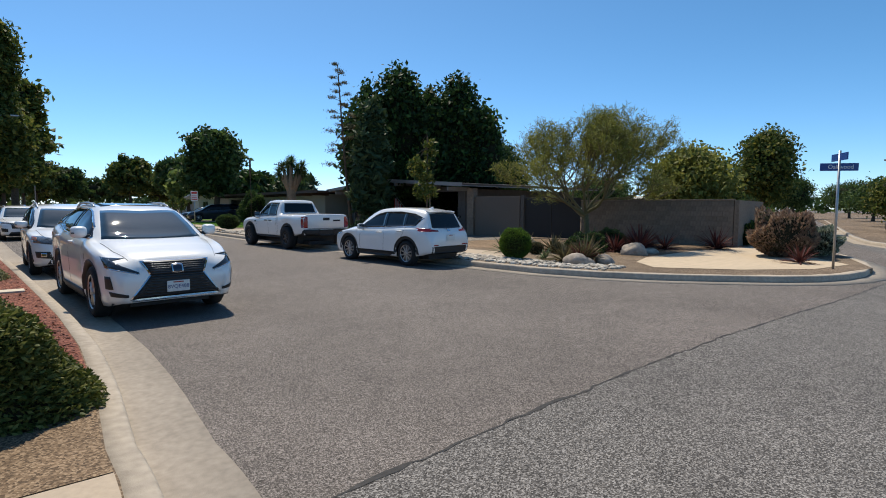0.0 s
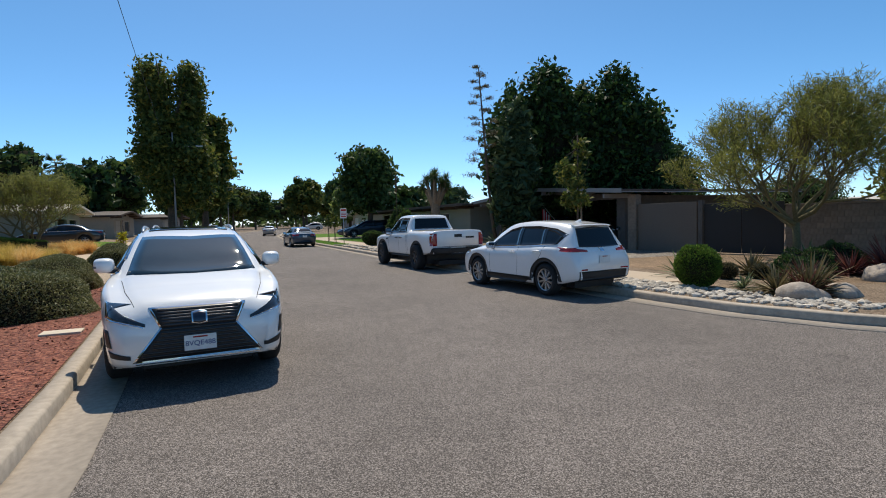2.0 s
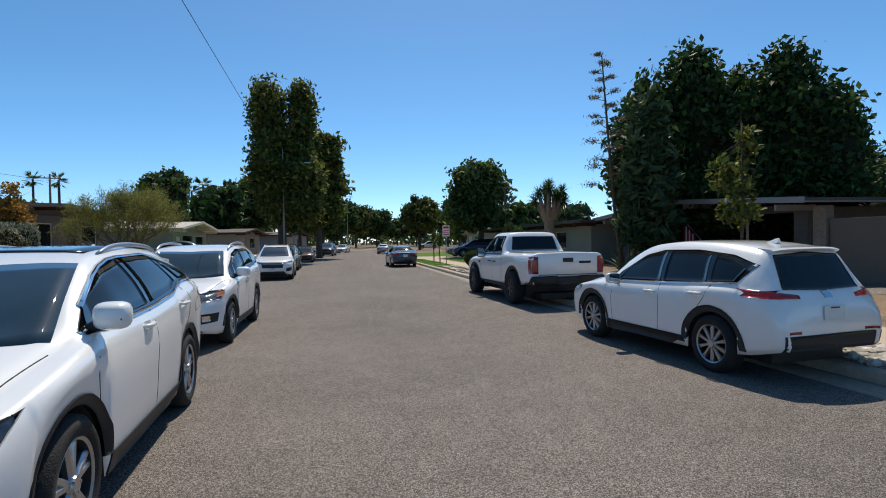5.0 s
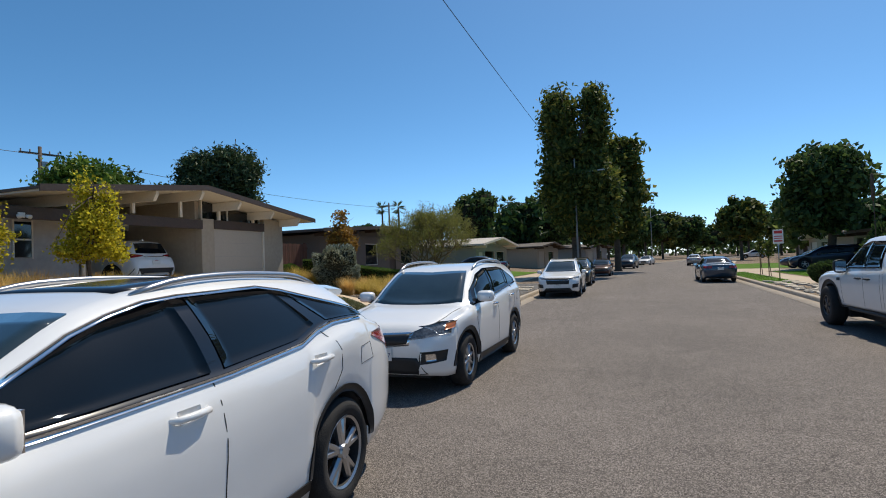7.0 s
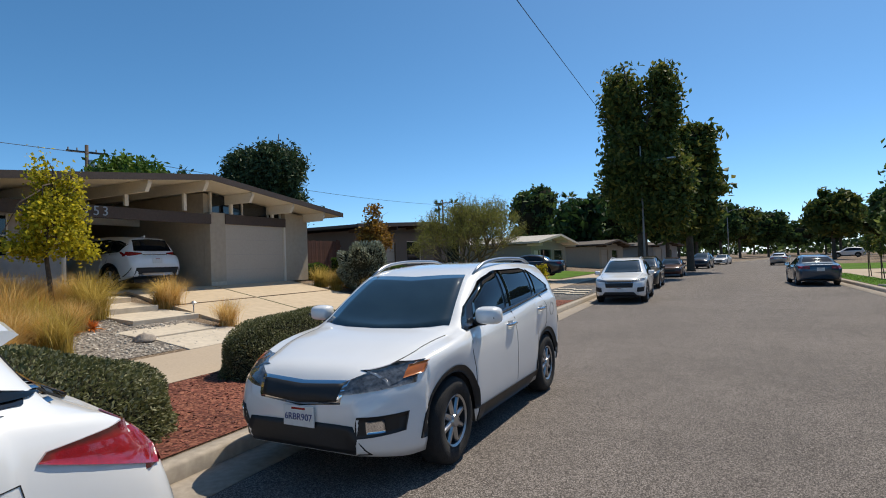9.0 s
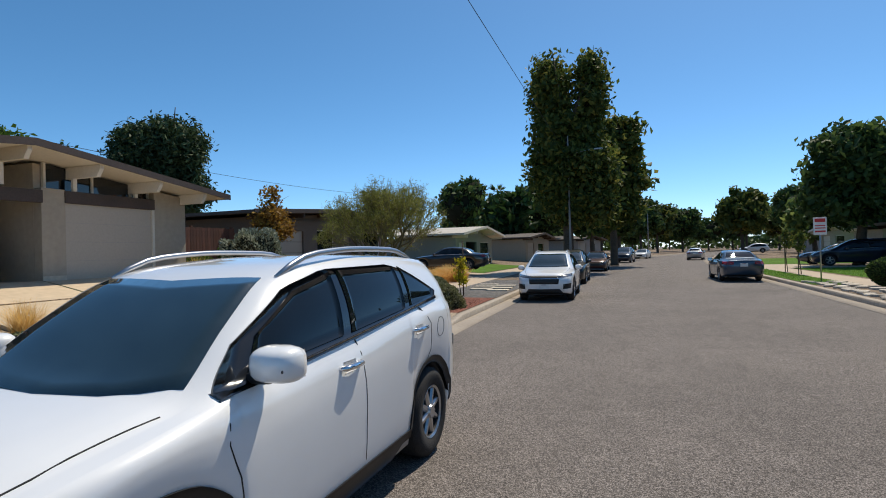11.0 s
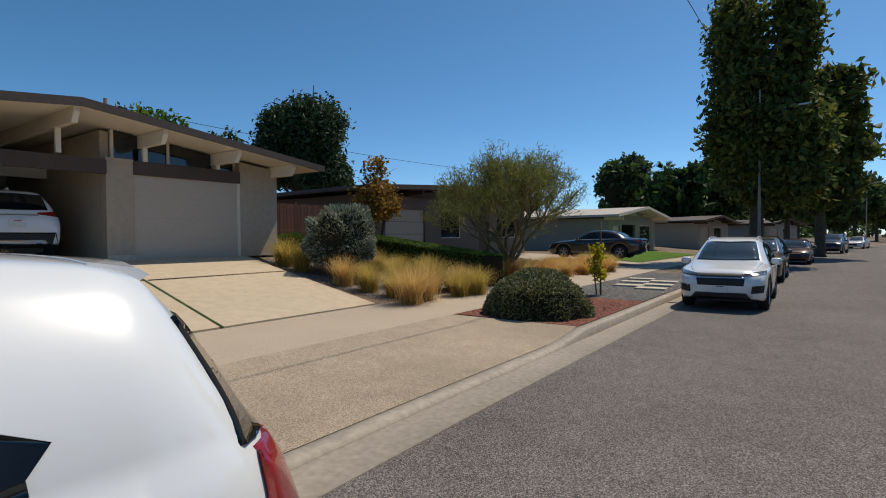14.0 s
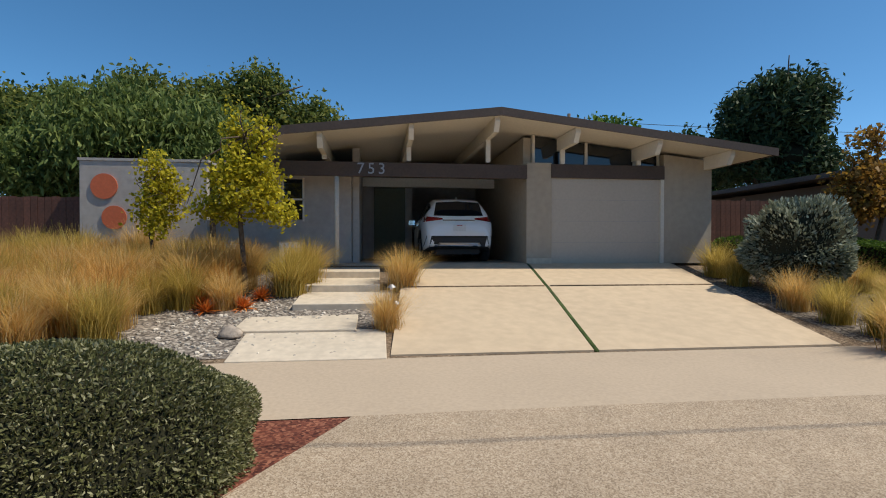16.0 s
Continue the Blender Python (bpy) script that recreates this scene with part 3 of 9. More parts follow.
LAMP_CLEAR = material("headlamp lens", (0.14, 0.15, 0.16), 0.06, 0.4, vary=0.5, big=9, fine=30, bump=0.12, bump_scale=60, coat=1.0)
LAMP_SMOKE = material("smoked headlamp lens", (0.03, 0.034, 0.04), 0.06, 0.2, vary=0.5, big=9, fine=30, bump=0.1, bump_scale=60, coat=1.0)
LAMP_AMBER = material("amber lamp lens", (0.5, 0.14, 0.02), 0.12, vary=0.1, bump=0, coat=0.8)
PLATE = material("number plate", (0.72, 0.72, 0.7), 0.45, vary=0.06, bump=0)
PLATE_INK = material("plate blue ink", (0.02, 0.04, 0.18), 0.5, vary=0, bump=0)
SEAM = material("panel gap", (0.01, 0.01, 0.01), 0.8, vary=0, bump=0)


def curve(pts, s):
    return float(np.interp(s, [p[0] for p in pts], [p[1] for p in pts]))


def smooth_curve(pts, s):
    """Monotone-looking cubic through points."""
    xs, ys = [p[0] for p in pts], [p[1] for p in pts]
    if s <= xs[0]:
        return ys[0]
    if s >= xs[-1]:
        return ys[-1]
    i = max(k for k in range(len(xs) - 1) if xs[k] <= s)

    def slope(k):
        if k == 0 or k == len(xs) - 1:
            j = min(k, len(xs) - 2)
            return (ys[j + 1] - ys[j]) / (xs[j + 1] - xs[j])
        a, b = (ys[k] - ys[k - 1]) / (xs[k] - xs[k - 1]), (ys[k + 1] - ys[k]) / (xs[k + 1] - xs[k])
        return 0.0 if a * b <= 0 else 2 * a * b / (a + b)

    h = xs[i + 1] - xs[i]
    t = (s - xs[i]) / h
    return (2 * t**3 - 3 * t**2 + 1) * ys[i] + (t**3 - 2 * t**2 + t) * h * slope(i) + (3 * t**2 - 2 * t**3) * ys[i + 1] + (t**3 - t**2) * h * slope(i + 1)


def wheel_meshes(radius, width, rim_r, style, alloy):
    """Tyre and rim meshes, axle along x, outer face at +x."""
    bm = bmesh.new()
    prof = [(-width / 2, rim_r), (-width / 2, radius - 0.05), (-width / 2 + 0.03, radius - 0.008), (-width * 0.2, radius), (width * 0.2, radius), (width / 2 - 0.03, radius - 0.008), (width / 2, radius - 0.05), (width / 2 + 0.004, (radius + rim_r) / 2), (width / 2 - 0.006, rim_r), (width / 2 - 0.03, rim_r - 0.01)]
    n = 40
    rings = [[bm.verts.new((x, r * math.cos(2 * math.pi * k / n), r * math.sin(2 * math.pi * k / n))) for k in range(n)] for x, r in prof]
    for a, b in zip(rings, rings[1:]):
        for k in range(n):
            bm.faces.new((a[k], a[(k + 1) % n], b[(k + 1) % n], b[k]))
    for f in bm.faces:
        f.smooth = True
    bmesh.ops.recalc_face_normals(bm, faces=bm.faces)
    tyre = bpy.data.meshes.new("tyre")
    bm.to_mesh(tyre)
    bm.free()
    tyre.materials.append(RUBBER)
    bm = bmesh.new()
    face = width / 2 - 0.02
    # barrel, lip and dark back plate
    prof = [(face, rim_r + 0.002), (face + 0.012, rim_r - 0.008), (face, rim_r - 0.025), (face - 0.09, rim_r - 0.035), (face - 0.1, 0.0)]
    rings = [[bm.verts.new((x, r * math.cos(2 * math.pi * k / n), r * math.sin(2 * math.pi * k / n))) for k in range(n)] for x, r in prof[:-1]]
    for i, (a, b) in enumerate(zip(rings, rings[1:])):
        for k in range(n):
            bm.faces.new((a[k], a[(k + 1) % n], b[(k + 1) % n], b[k])).material_index = 1 if i == 2 else 0
    bm.faces.new(rings[-1]).material_index = 1
    count, split, w0, w1 = style

    def spoke(angle, a0, a1, wide0, wide1):
        c = []
        for r, ang, wd, x in ((0.05, a0, wide0, face - 0.005), (rim_r - 0.015, a1, wide1, face - 0.012)):
            t = angle + ang
            d, s = Vector((0, math.cos(t), math.sin(t))), Vector((0, -math.sin(t), math.cos(t)))
            for sg, dx in ((-1, -0.012), (-0.45, 0.006), (0.45, 0.006), (1, -0.012)):
                c.append(bm.verts.new(d * r + s * sg * wd + Vector((x + dx, 0, 0))))
        for k in range(3):
            bm.faces.new((c[k], c[k + 1], c[k + 5], c[k + 4]))
        back = [bm.verts.new(v.co - Vector((0.03, 0, 0))) for v in (c[0], c[3], c[7], c[4])]
        bm.faces.new((c[0], c[4], back[3], back[0]))
        bm.faces.new((c[3], back[1], back[2], c[7]))

    for k in range(count):
        t = 2 * math.pi * k / count + 0.3
        if split:
            spoke(t, 0.0, split, w0, w1)
            spoke(t, 0.0, -split, w0, w1)
        else:
            spoke(t, 0.0, 0.0, w0, w1)
    bmesh.ops.create_cone(bm, cap_ends=True, segments=18, radius1=0.065, radius2=0.05, depth=0.03, matrix=pose(face, 0, 0, 0, 90, 0))
    for k in range(5):
        t = 2 * math.pi * k / 5
        bmesh.ops.create_cone(bm, cap_ends=True, segments=6, radius1=0.01, radius2=0.01, depth=0.012, matrix=pose(face + 0.012, 0.045 * math.cos(t), 0.045 * math.sin(t), 0, 90, 0))
    bmesh.ops.recalc_face_normals(bm, faces=bm.faces)
    rim = bpy.data.meshes.new("rim")
    bm.to_mesh(rim)
    bm.free()
    rim.materials.append(alloy)
    rim.materials.append(BLACK)
    return tyre, rim


def build_car(name, m, label, category, spec, paint, group=""):
    """A car standing at m, nose along +y, from the profiles in spec."""
    car = thing(name, m, label, category, group, fixed=True)
    length = spec["length"]
    half = length / 2
    wheels, wr = spec["axles"], spec["wheel_r"]
    arch = wr + spec.get("arch", 0.055)
    stations = sorted({round(x, 3) for x in [0, 0.015, 0.04, 0.08, 0.13] + [0.2 + i * (length - 0.4) / 62 for i in range(63)] + [length - k for k in (0.13, 0.08, 0.04, 0.015, 0)] + [a + sg * arch * f for a in wheels for sg in (-1, 1) for f in (1.0, 0.985, 0.93, 0.8)]})
    front_lean, rear_lean = spec["front_lean"], spec["rear_lean"]

    def bottom(s):
        zb = curve(spec["sill"], s)
        for a in wheels:
            if abs(s - a) < arch:
                zb = max(zb, wr - 0.01 + math.sqrt(arch * arch - (s - a) ** 2))
        return zb

    def lean(s, z):
        if s < 0.7:
            return s + curve(front_lean, z) * (1 - s / 0.7)
        if s > length - 0.8:
            return s - curve(rear_lean, z) * (1 - (length - s) / 0.8)
        return s

    def section(s):
        zs, zt = smooth_curve(spec["belt"], s), smooth_curve(spec["top"], s)
        ws, wt = smooth_curve(spec["width"], s), smooth_curve(spec["roof_w"], s)
        zb = min(bottom(s), zs - 0.05)
        zs = min(zs, zt - 0.02)
        h = zs - zb
        crown = spec.get("crown", 0.05)
        low = [(ws - 0.05, zb), (ws - 0.022, zb + h * 0.12), (ws - 0.008, zb + h * 0.3), (ws, zb + h * 0.52), (ws + spec.get("shoulder", 0.004), zb + h * 0.72), (ws - 0.006, zb + h * 0.88), (ws - 0.03, zb + h * 0.97), (ws - 0.055, zs + 0.005)]
        cz = max(zt - crown, zs + 0.01)
        cx = min(wt, ws - 0.07)
        bx, bz = ws - 0.055, zs + 0.005
        up = []
        for t in (0.12, 0.3, 0.5, 0.7, 0.88):
            bulge = 0.035 * math.sin(math.pi * t) * min(1.0, (zt - zs) / 0.4)
            up.append((bx + (cx - bx) * t + bulge, bz + (cz - bz) * t))
        up += [(cx - 0.025, cz + crown * 0.38), (cx - 0.09, cz + crown * 0.66), (cx * 0.62, cz + crown * 0.9), (cx * 0.3, cz + crown * 0.98), (0, cz + crown)]
        return low + up

    bm = bmesh.new()
    loops = []
    for s in stations:
        sec = section(s)
        row = [bm.verts.new((x, half - lean(s, z), z)) for x, z in sec] + [bm.verts.new((-x, half - lean(s, z), z)) for x, z in sec[-2::-1]]
        loops.append(row)
    cnt = len(loops[0])
    for a, b in zip(loops, loops[1:]):
        for k in range(cnt - 1):
            bm.faces.new((a[k], a[k + 1], b[k + 1], b[k]))
        bm.faces.new((a[cnt - 1], a[0], b[0], b[cnt - 1])).material_index = 1
    bm.faces.new(loops[0])
    bm.faces.new(loops[-1][::-1])
    bmesh.ops.recalc_face_normals(bm, faces=bm.faces)
    bm.normal_update()
    tree = BVHTree.FromBMesh(bm)
    part("body", bm, [paint, TRIM_BLACK], car, "", True)

    def cast(kind, u, v, off):
        """A point on the body: kind side (u = s, v = z), nose or tail (u = x, v = z), top (u = x, v = s)."""
        if kind in ("right", "left"):
            sg = 1 if kind == "right" else -1
            o, d = Vector((2 * sg, half - u, v)), Vector((-sg, 0, 0))
        elif kind == "nose":
            o, d = Vector((u, half + 2, v)), Vector((0, -1, 0))
        elif kind == "tail":
            o, d = Vector((u, -half - 2, v)), Vector((0, 1, 0))
        else:
            o, d = Vector((u, half - v, 4)), Vector((0, 0, -1))
        hit, nrm, _, _ = tree.ray_cast(o, d)
        if hit is None:
            near = tree.find_nearest(o + d * 1.2)
            hit, nrm = near[0], near[1]
        if nrm.dot(d) > 0:
            nrm = -nrm
        return hit + nrm * off

    def patch(pname, kind, lower, upper, mat, off=0.006, nu=10, nv=5, parent=None, plabel=""):
        """A panel laid on the body between two lines of points."""
        pm = bmesh.new()

        def along(line, t):
            ds = [0.0]
            for p, q in zip(line, line[1:]):
                ds.append(ds[-1] + math.hypot(q[0] - p[0], q[1] - p[1]))
            x = t * ds[-1]
            return float(np.interp(x, ds, [p[0] for p in line])), float(np.interp(x, ds, [p[1] for p in line]))

        g, inner = [], []
        for i in range(nu + 1):
            a, b = along(lower, i / nu), along(upper, i / nu)
            g.append([pm.verts.new(cast(kind, a[0] + (b[0] - a[0]) * j / nv, a[1] + (b[1] - a[1]) * j / nv, off)) for j in range(nv + 1)])
        for i in range(nu):
            for j in range(nv):
                pm.faces.new((g[i][j], g[i + 1][j], g[i + 1][j + 1], g[i][j + 1]))
        bmesh.ops.recalc_face_normals(pm, faces=pm.faces)
        mid = g[nu // 2][nv // 2]
        pm.normal_update()
        away = {"right": Vector((1, 0, 0)), "left": Vector((-1, 0, 0)), "nose": Vector((0, 1, 0)), "tail": Vector((0, -1, 0)), "top": Vector((0, 0, 1))}[kind]
        if sum((f.normal.dot(away) for f in pm.faces)) < 0:
            bmesh.ops.reverse_faces(pm, faces=pm.faces)
        # edges turned in towards the body give the panel its thickness
        for e in [e for e in pm.edges if e.is_boundary]:
            v0, v1 = e.verts
            w0, w1 = pm.verts.new(v0.co - away * 0.03), pm.verts.new(v1.co - away * 0.03)
            pm.faces.new((v0, v1, w1, w0))
        return part(pname, pm, mat, parent or car, plabel, True)

    def both(pname, lower, upper, mat, **kw):
        for kind in ("right", "left"):
            patch(pname, kind, lower, upper, mat, **kw)

    def mirrored(pname, kind, lower, upper, mat, **kw):
        for sg in (1, -1):
            patch(pname, kind, [(sg * x, z) for x, z in lower], [(sg * x, z) for x, z in upper], mat, **kw)

    def line_patch(pname, kind, pts, w, mat, off=0.004):
        """A narrow band along a line on the body."""
        nrm = []
        for i in range(len(pts)):
            a, b = Vector(pts[max(0, i - 1)]), Vector(pts[min(len(pts) - 1, i + 1)])
            d = (b - a).normalized()
            nrm.append(Vector((-d.y, d.x)) * w / 2)
        return patch(pname, kind, [(p[0] - q.x, p[1] - q.y) for p, q in zip(pts, nrm)], [(p[0] + q.x, p[1] + q.y) for p, q in zip(pts, nrm)], mat, off=off, nu=max(8, 2 * len(pts)), nv=1)

    # glass
    patch("windscreen", "top", spec["screen"][0], spec["screen"][1], SCREEN_GLASS, nu=12, nv=8)
    if "rear_screen" in spec:
        patch("rear_window", "tail", spec["rear_screen"][0], spec["rear_screen"][1], CAR_GLASS, off=0.009, nu=36, nv=12)
    both("window_surround", spec["dlo"][0], spec["dlo"][1], GLOSS_BLACK, off=0.004, nu=26, nv=6)
    for lo, hi in spec["windows"]:
        both("window", lo, hi, CAR_GLASS, off=0.009, nu=12, nv=6)
    if spec.get("belt_chrome"):
        for kind in ("right", "left"):
            line_patch("window_trim", kind, [(p[0], p[1] - 0.012) for p in spec["dlo"][0]], 0.022, CHROME if spec["belt_chrome"] == 1 else GLOSS_BLACK, 0.011)
    if spec.get("top_chrome"):
        for kind in ("right", "left"):
            line_patch("window_trim", kind, [(p[0], p[1] + 0.006) for p in spec["dlo"][1]], 0.018, CHROME, 0.011)
    if spec.get("sunroof"):
        patch("sunroof", "top", *spec["sunroof"], GLOSS_BLACK, nu=6, nv=6)
    # door gaps and handles
    for pts in spec["seams"]:
        for kind in ("right", "left"):
            line_patch("door_gap", kind, pts, 0.006, SEAM, 0.002)
    for s, z in spec["handles"]:
        for sg, kind in ((1, "right"), (-1, "left")):
            p = cast(kind, s, z, 0.0)
            hb = bmesh.new()
            add_tube(hb, [p + Vector((sg * dx, dy, 0)) for dx, dy in ((-0.01, -0.12), (0.028, -0.09), (0.034, 0.0), (0.028, 0.09), (-0.01, 0.12))], [0.012, 0.018, 0.019, 0.018, 0.012], 8)
            part("door_handle", hb, spec.get("handle_mat", paint), car, spec.get("handle_label", ""), True)
            patch("handle_cup", kind, [(s - 0.07, z - 0.035), (s + 0.07, z - 0.035)], [(s - 0.07, z + 0.03), (s + 0.07, z + 0.03)], spec.get("cup_mat", paint), off=0.0015, nu=4, nv=2)
    # wheel arches and sill cladding
    if spec.get("cladding"):
        for a in wheels:
            lo, hi = [], []
            for i in range(17):
                t = math.pi * (0.0 + 1.0 * i / 16)
                lo.append((a - math.cos(t) * (arch + 0.004), max(wr - 0.01 + math.sin(t) * (arch + 0.004), 0.3)))
                hi.append((a - math.cos(t) * (arch + spec["cladding"]), max(wr - 0.01 + math.sin(t) * (arch + spec["cladding"]), 0.3)))
            both("arch_trim", lo, hi, TRIM_BLACK, off=0.012, nu=24, nv=2)
        s0, s1 = wheels[0] + arch + 0.03, wheels[1] - arch - 0.03
        z0 = curve(spec["sill"], (s0 + s1) / 2)
        both("sill_trim", [(s0, z0 + 0.005), (s1, z0 + 0.005)], [(s0 + 0.02, z0 + spec.get("sill_h", 0.13)), (s1 - 0.02, z0 + spec.get("sill_h", 0.13))], TRIM_BLACK, off=0.012, nu=12, nv=2)
    for args in spec.get("nose", ()):
        mirrored(args[0], "nose", args[1], args[2], args[3], nu=8, nv=4, off=args[4] if len(args) > 4 else 0.007)
    for args in spec.get("nose_mid", ()):
        patch(args[0], "nose", args[1], args[2], args[3], nu=14, nv=5, off=args[4] if len(args) > 4 else 0.007)
    for args in spec.get("tail", ()):
        mirrored(args[0], "tail", args[1], args[2], args[3], nu=8, nv=4, off=args[4] if len(args) > 4 else 0.007)
    for args in spec.get("tail_mid", ()):
        patch(args[0], "tail", args[1], args[2], args[3], nu=14, nv=4, off=args[4] if len(args) > 4 else 0.007)
    for args in spec.get("side", ()):
        if args[0] == "fuel_flap":
            loop = args[1] + args[2][::-1] + args[1][:1]
            for p, q in zip(loop, loop[1:]):
                for kind in ("right", "left"):
                    line_patch("fuel_flap_gap", kind, [p, q], 0.003, SEAM, 0.002)
            continue
        both(args[0], args[1], args[2], args[3], nu=10, nv=3, off=args[4] if len(args) > 4 else 0.008)
    for s_line in spec.get("hood_lines", ()):
        for sg in (1, -1):
            line_patch("bonnet_gap", "top", [(sg * x, s) for x, s in s_line], 0.006, SEAM, 0.002)
    # mesh bars over the grille opening
    for x0, x1, z0, z1, rows, mat in spec.get("bars", ()):
        for i in range(rows):
            z = z0 + (z1 - z0) * (i + 0.5) / rows
            patch("grille_bar", "nose", [(x0, z - 0.008), (x1, z - 0.008)], [(x0, z + 0.008), (x1, z + 0.008)], mat, nu=10, nv=1, off=0.016)
    # wing mirrors
    for sg, kind in ((1, "right"), (-1, "left")):
        s, z = spec["mirror"]
        base = cast(kind, s, z - 0.04, 0.0)
        mb = bmesh.new()
        bmesh.ops.create_uvsphere(mb, u_segments=16, v_segments=10, radius=1.0)
        size = spec.get("mirror_size", (0.115, 0.075, 0.085))
        for v in mb.verts:
            sx = (1 if v.co.x >= 0 else -1) * abs(v.co.x) ** 0.6
            sz = (1 if v.co.z >= 0 else -1) * abs(v.co.z) ** 0.6
            yy = v.co.y if v.co.y > 0 else max(v.co.y, -0.3)
            v.co = Vector((sx * size[0], yy * size[1] * 1.4, sz * size[2]))
        housing = part("mirror", mb, spec.get("mirror_mat", paint), car, "", True, Matrix.Translation(base + Vector((sg * (size[0] * 0.9 + 0.02), -0.02, 0.07))))
        ab = bmesh.new()
        add_tube(ab, [Vector((-sg * (size[0] + 0.03), 0.03, -0.07)), Vector((-sg * 0.05, 0.02, -0.06)), Vector((sg * 0.02, 0.01, -0.03))], [0.03, 0.035, 0.04], 8)
        part("mirror_arm", ab, TRIM_BLACK, housing, "", True)
        gb = bmesh.new()
        add_box(gb, -size[0] * 0.8, size[0] * 0.8, -size[1] * 0.45 - 0.012, -size[1] * 0.43, -size[2] * 0.75, size[2] * 0.75)
        part("mirror_glass", gb, CHROME, housing, "mirror glass")
        sb = bmesh.new()
        add_box(sb, -size[0] * 0.7 if sg < 0 else 0.0, 0.0 if sg < 0 else size[0] * 0.98, size[1] * 0.95, size[1] * 1.18, -size[2] * 0.3, -size[2] * 0.02, 0.008)
        part("indicator", sb, LAMP_CLEAR, housing)
    # roof rails
    if spec.get("rails"):
        s0, s1, off = spec["rails"]
        for kind in (1, -1):
            rb = bmesh.new()
            pts = []
            for i in range(15):
                s = s0 + (s1 - s0) * i / 14
                x = smooth_curve(spec["roof_w"], s) - off
                p = cast("top", kind * x, s, 0.0)
                lift = spec.get("rail_h", 0.05) * min(1.0, 6 * min(i, 14 - i) / 14 + 0.0)
                pts.append(p + Vector((0, 0, lift)))
            add_tube(rb, pts, [0.012] + [0.02] * 13 + [0.012], 8)
            part("roof_rail", rb, spec.get("rail_mat", ALLOY), car, "", True)
    # roof spoiler over the rear window
    if spec.get("spoiler"):
        s0, s1, w = spec["spoiler"]
        sb = bmesh.new()
        rings = []
        for k in range(9):
            x = w * (k / 4 - 1)
            p = cast("top", x * 0.97, s0, 0.0)
            back = s1 - 0.07 * (k / 4 - 1) ** 2
            prof = ((half - s0, p.z + 0.004), (half - back + 0.03, p.z - 0.012), (half - back, p.z - 0.03), (half - back + 0.05, p.z - 0.06), (half - s0, p.z - 0.05))
            rings.append([sb.verts.new((x, y, z)) for y, z in prof])
        for a, b in zip(rings, rings[1:]):
            for k in range(5):
                sb.faces.new((a[k], a[(k + 1) % 5], b[(k + 1) % 5], b[k]))
        sb.faces.new(rings[0])
        sb.faces.new(rings[-1][::-1])
        bmesh.ops.recalc_face_normals(sb, faces=sb.faces)
        z = rings[4][2].co.z
        spoiler = part("spoiler", sb, paint, car)
        if spec.get("spoiler_lamp"):
            part("brake_lamp", box(-0.28, 0.28, half - s1 - 0.006, half - s1 + 0.03, z - 0.028, z - 0.001, 0.004), LAMP_RED, spoiler, "red high-mounted brake lamp")
    # aerial fin
    if spec.get("fin"):
        p = cast("top", 0, spec["fin"], 0.0)
        fb = bmesh.new()
        fr = [(0.035, 0.12, 0), (-0.035, 0.12, 0), (-0.035, -0.06, 0), (0.035, -0.06, 0)]
        base = [fb.verts.new(p + Vector(q)) for q in fr]
        tip = [fb.verts.new(p + Vector(q)) for q in ((0.006, -0.03, 0.06), (-0.006, -0.03, 0.06), (-0.006, -0.06, 0.065), (0.006, -0.06, 0.065))]
        for k in range(4):
            fb.faces.new((base[k], base[(k + 1) % 4], tip[(k + 1) % 4], tip[k]))
        fb.faces.new(tip)
        part("aerial_fin", fb, paint, car)
    # number plates
    for kind, z, words in spec.get("plates", ()):
        p = cast(kind, 0, z, 0.02)
        ya = 1 if kind == "nose" else -1
        pl = part("number_plate", box(-0.155, 0.155, -0.006, 0.006, -0.08, 0.08, 0.003), PLATE, car, "white number plate", m=Matrix.Translation(p))
        rot = pose(0, 0.009 * ya, -0.008, 90, 0, 180 if ya > 0 else 0)
        if words:
            text_mesh(words, 0.074, PLATE_INK, pl, rot, "plate_lettering", 0.001)
        part("plate_band", box(-0.07, 0.07, 0.0065 * ya - 0.001, 0.0065 * ya + 0.001, 0.05, 0.066), LAMP_RED, pl)
    # wheels
    tyre, rim = wheel_meshes(wr, spec.get("tyre_w", 0.235), spec["rim_r"], spec["spokes"], spec.get("alloy", ALLOY))
    track = spec["track"]
    for a in wheels:
        for sg in (1, -1):
            w = new("wheel", tyre)
            w.parent = car
            w.matrix_basis = pose(sg * (track - spec.get("tyre_w", 0.235) / 2), half - a, wr, 0, 0, 0 if sg > 0 else 180)
            r = new("rim", rim)
            r.parent = w
    # well liners and underside
    ub = bmesh.new()
    for a in wheels:
        add_box(ub, -track + 0.28, track - 0.28, half - a - arch, half - a + arch, 0.22, wr + arch - 0.05)
    add_box(ub, -0.55, 0.55, -half + 0.35, half - 0.35, 0.2, 0.34)
    part("underbody", ub, TRIM_BLACK, car)
    return car, cast, patch


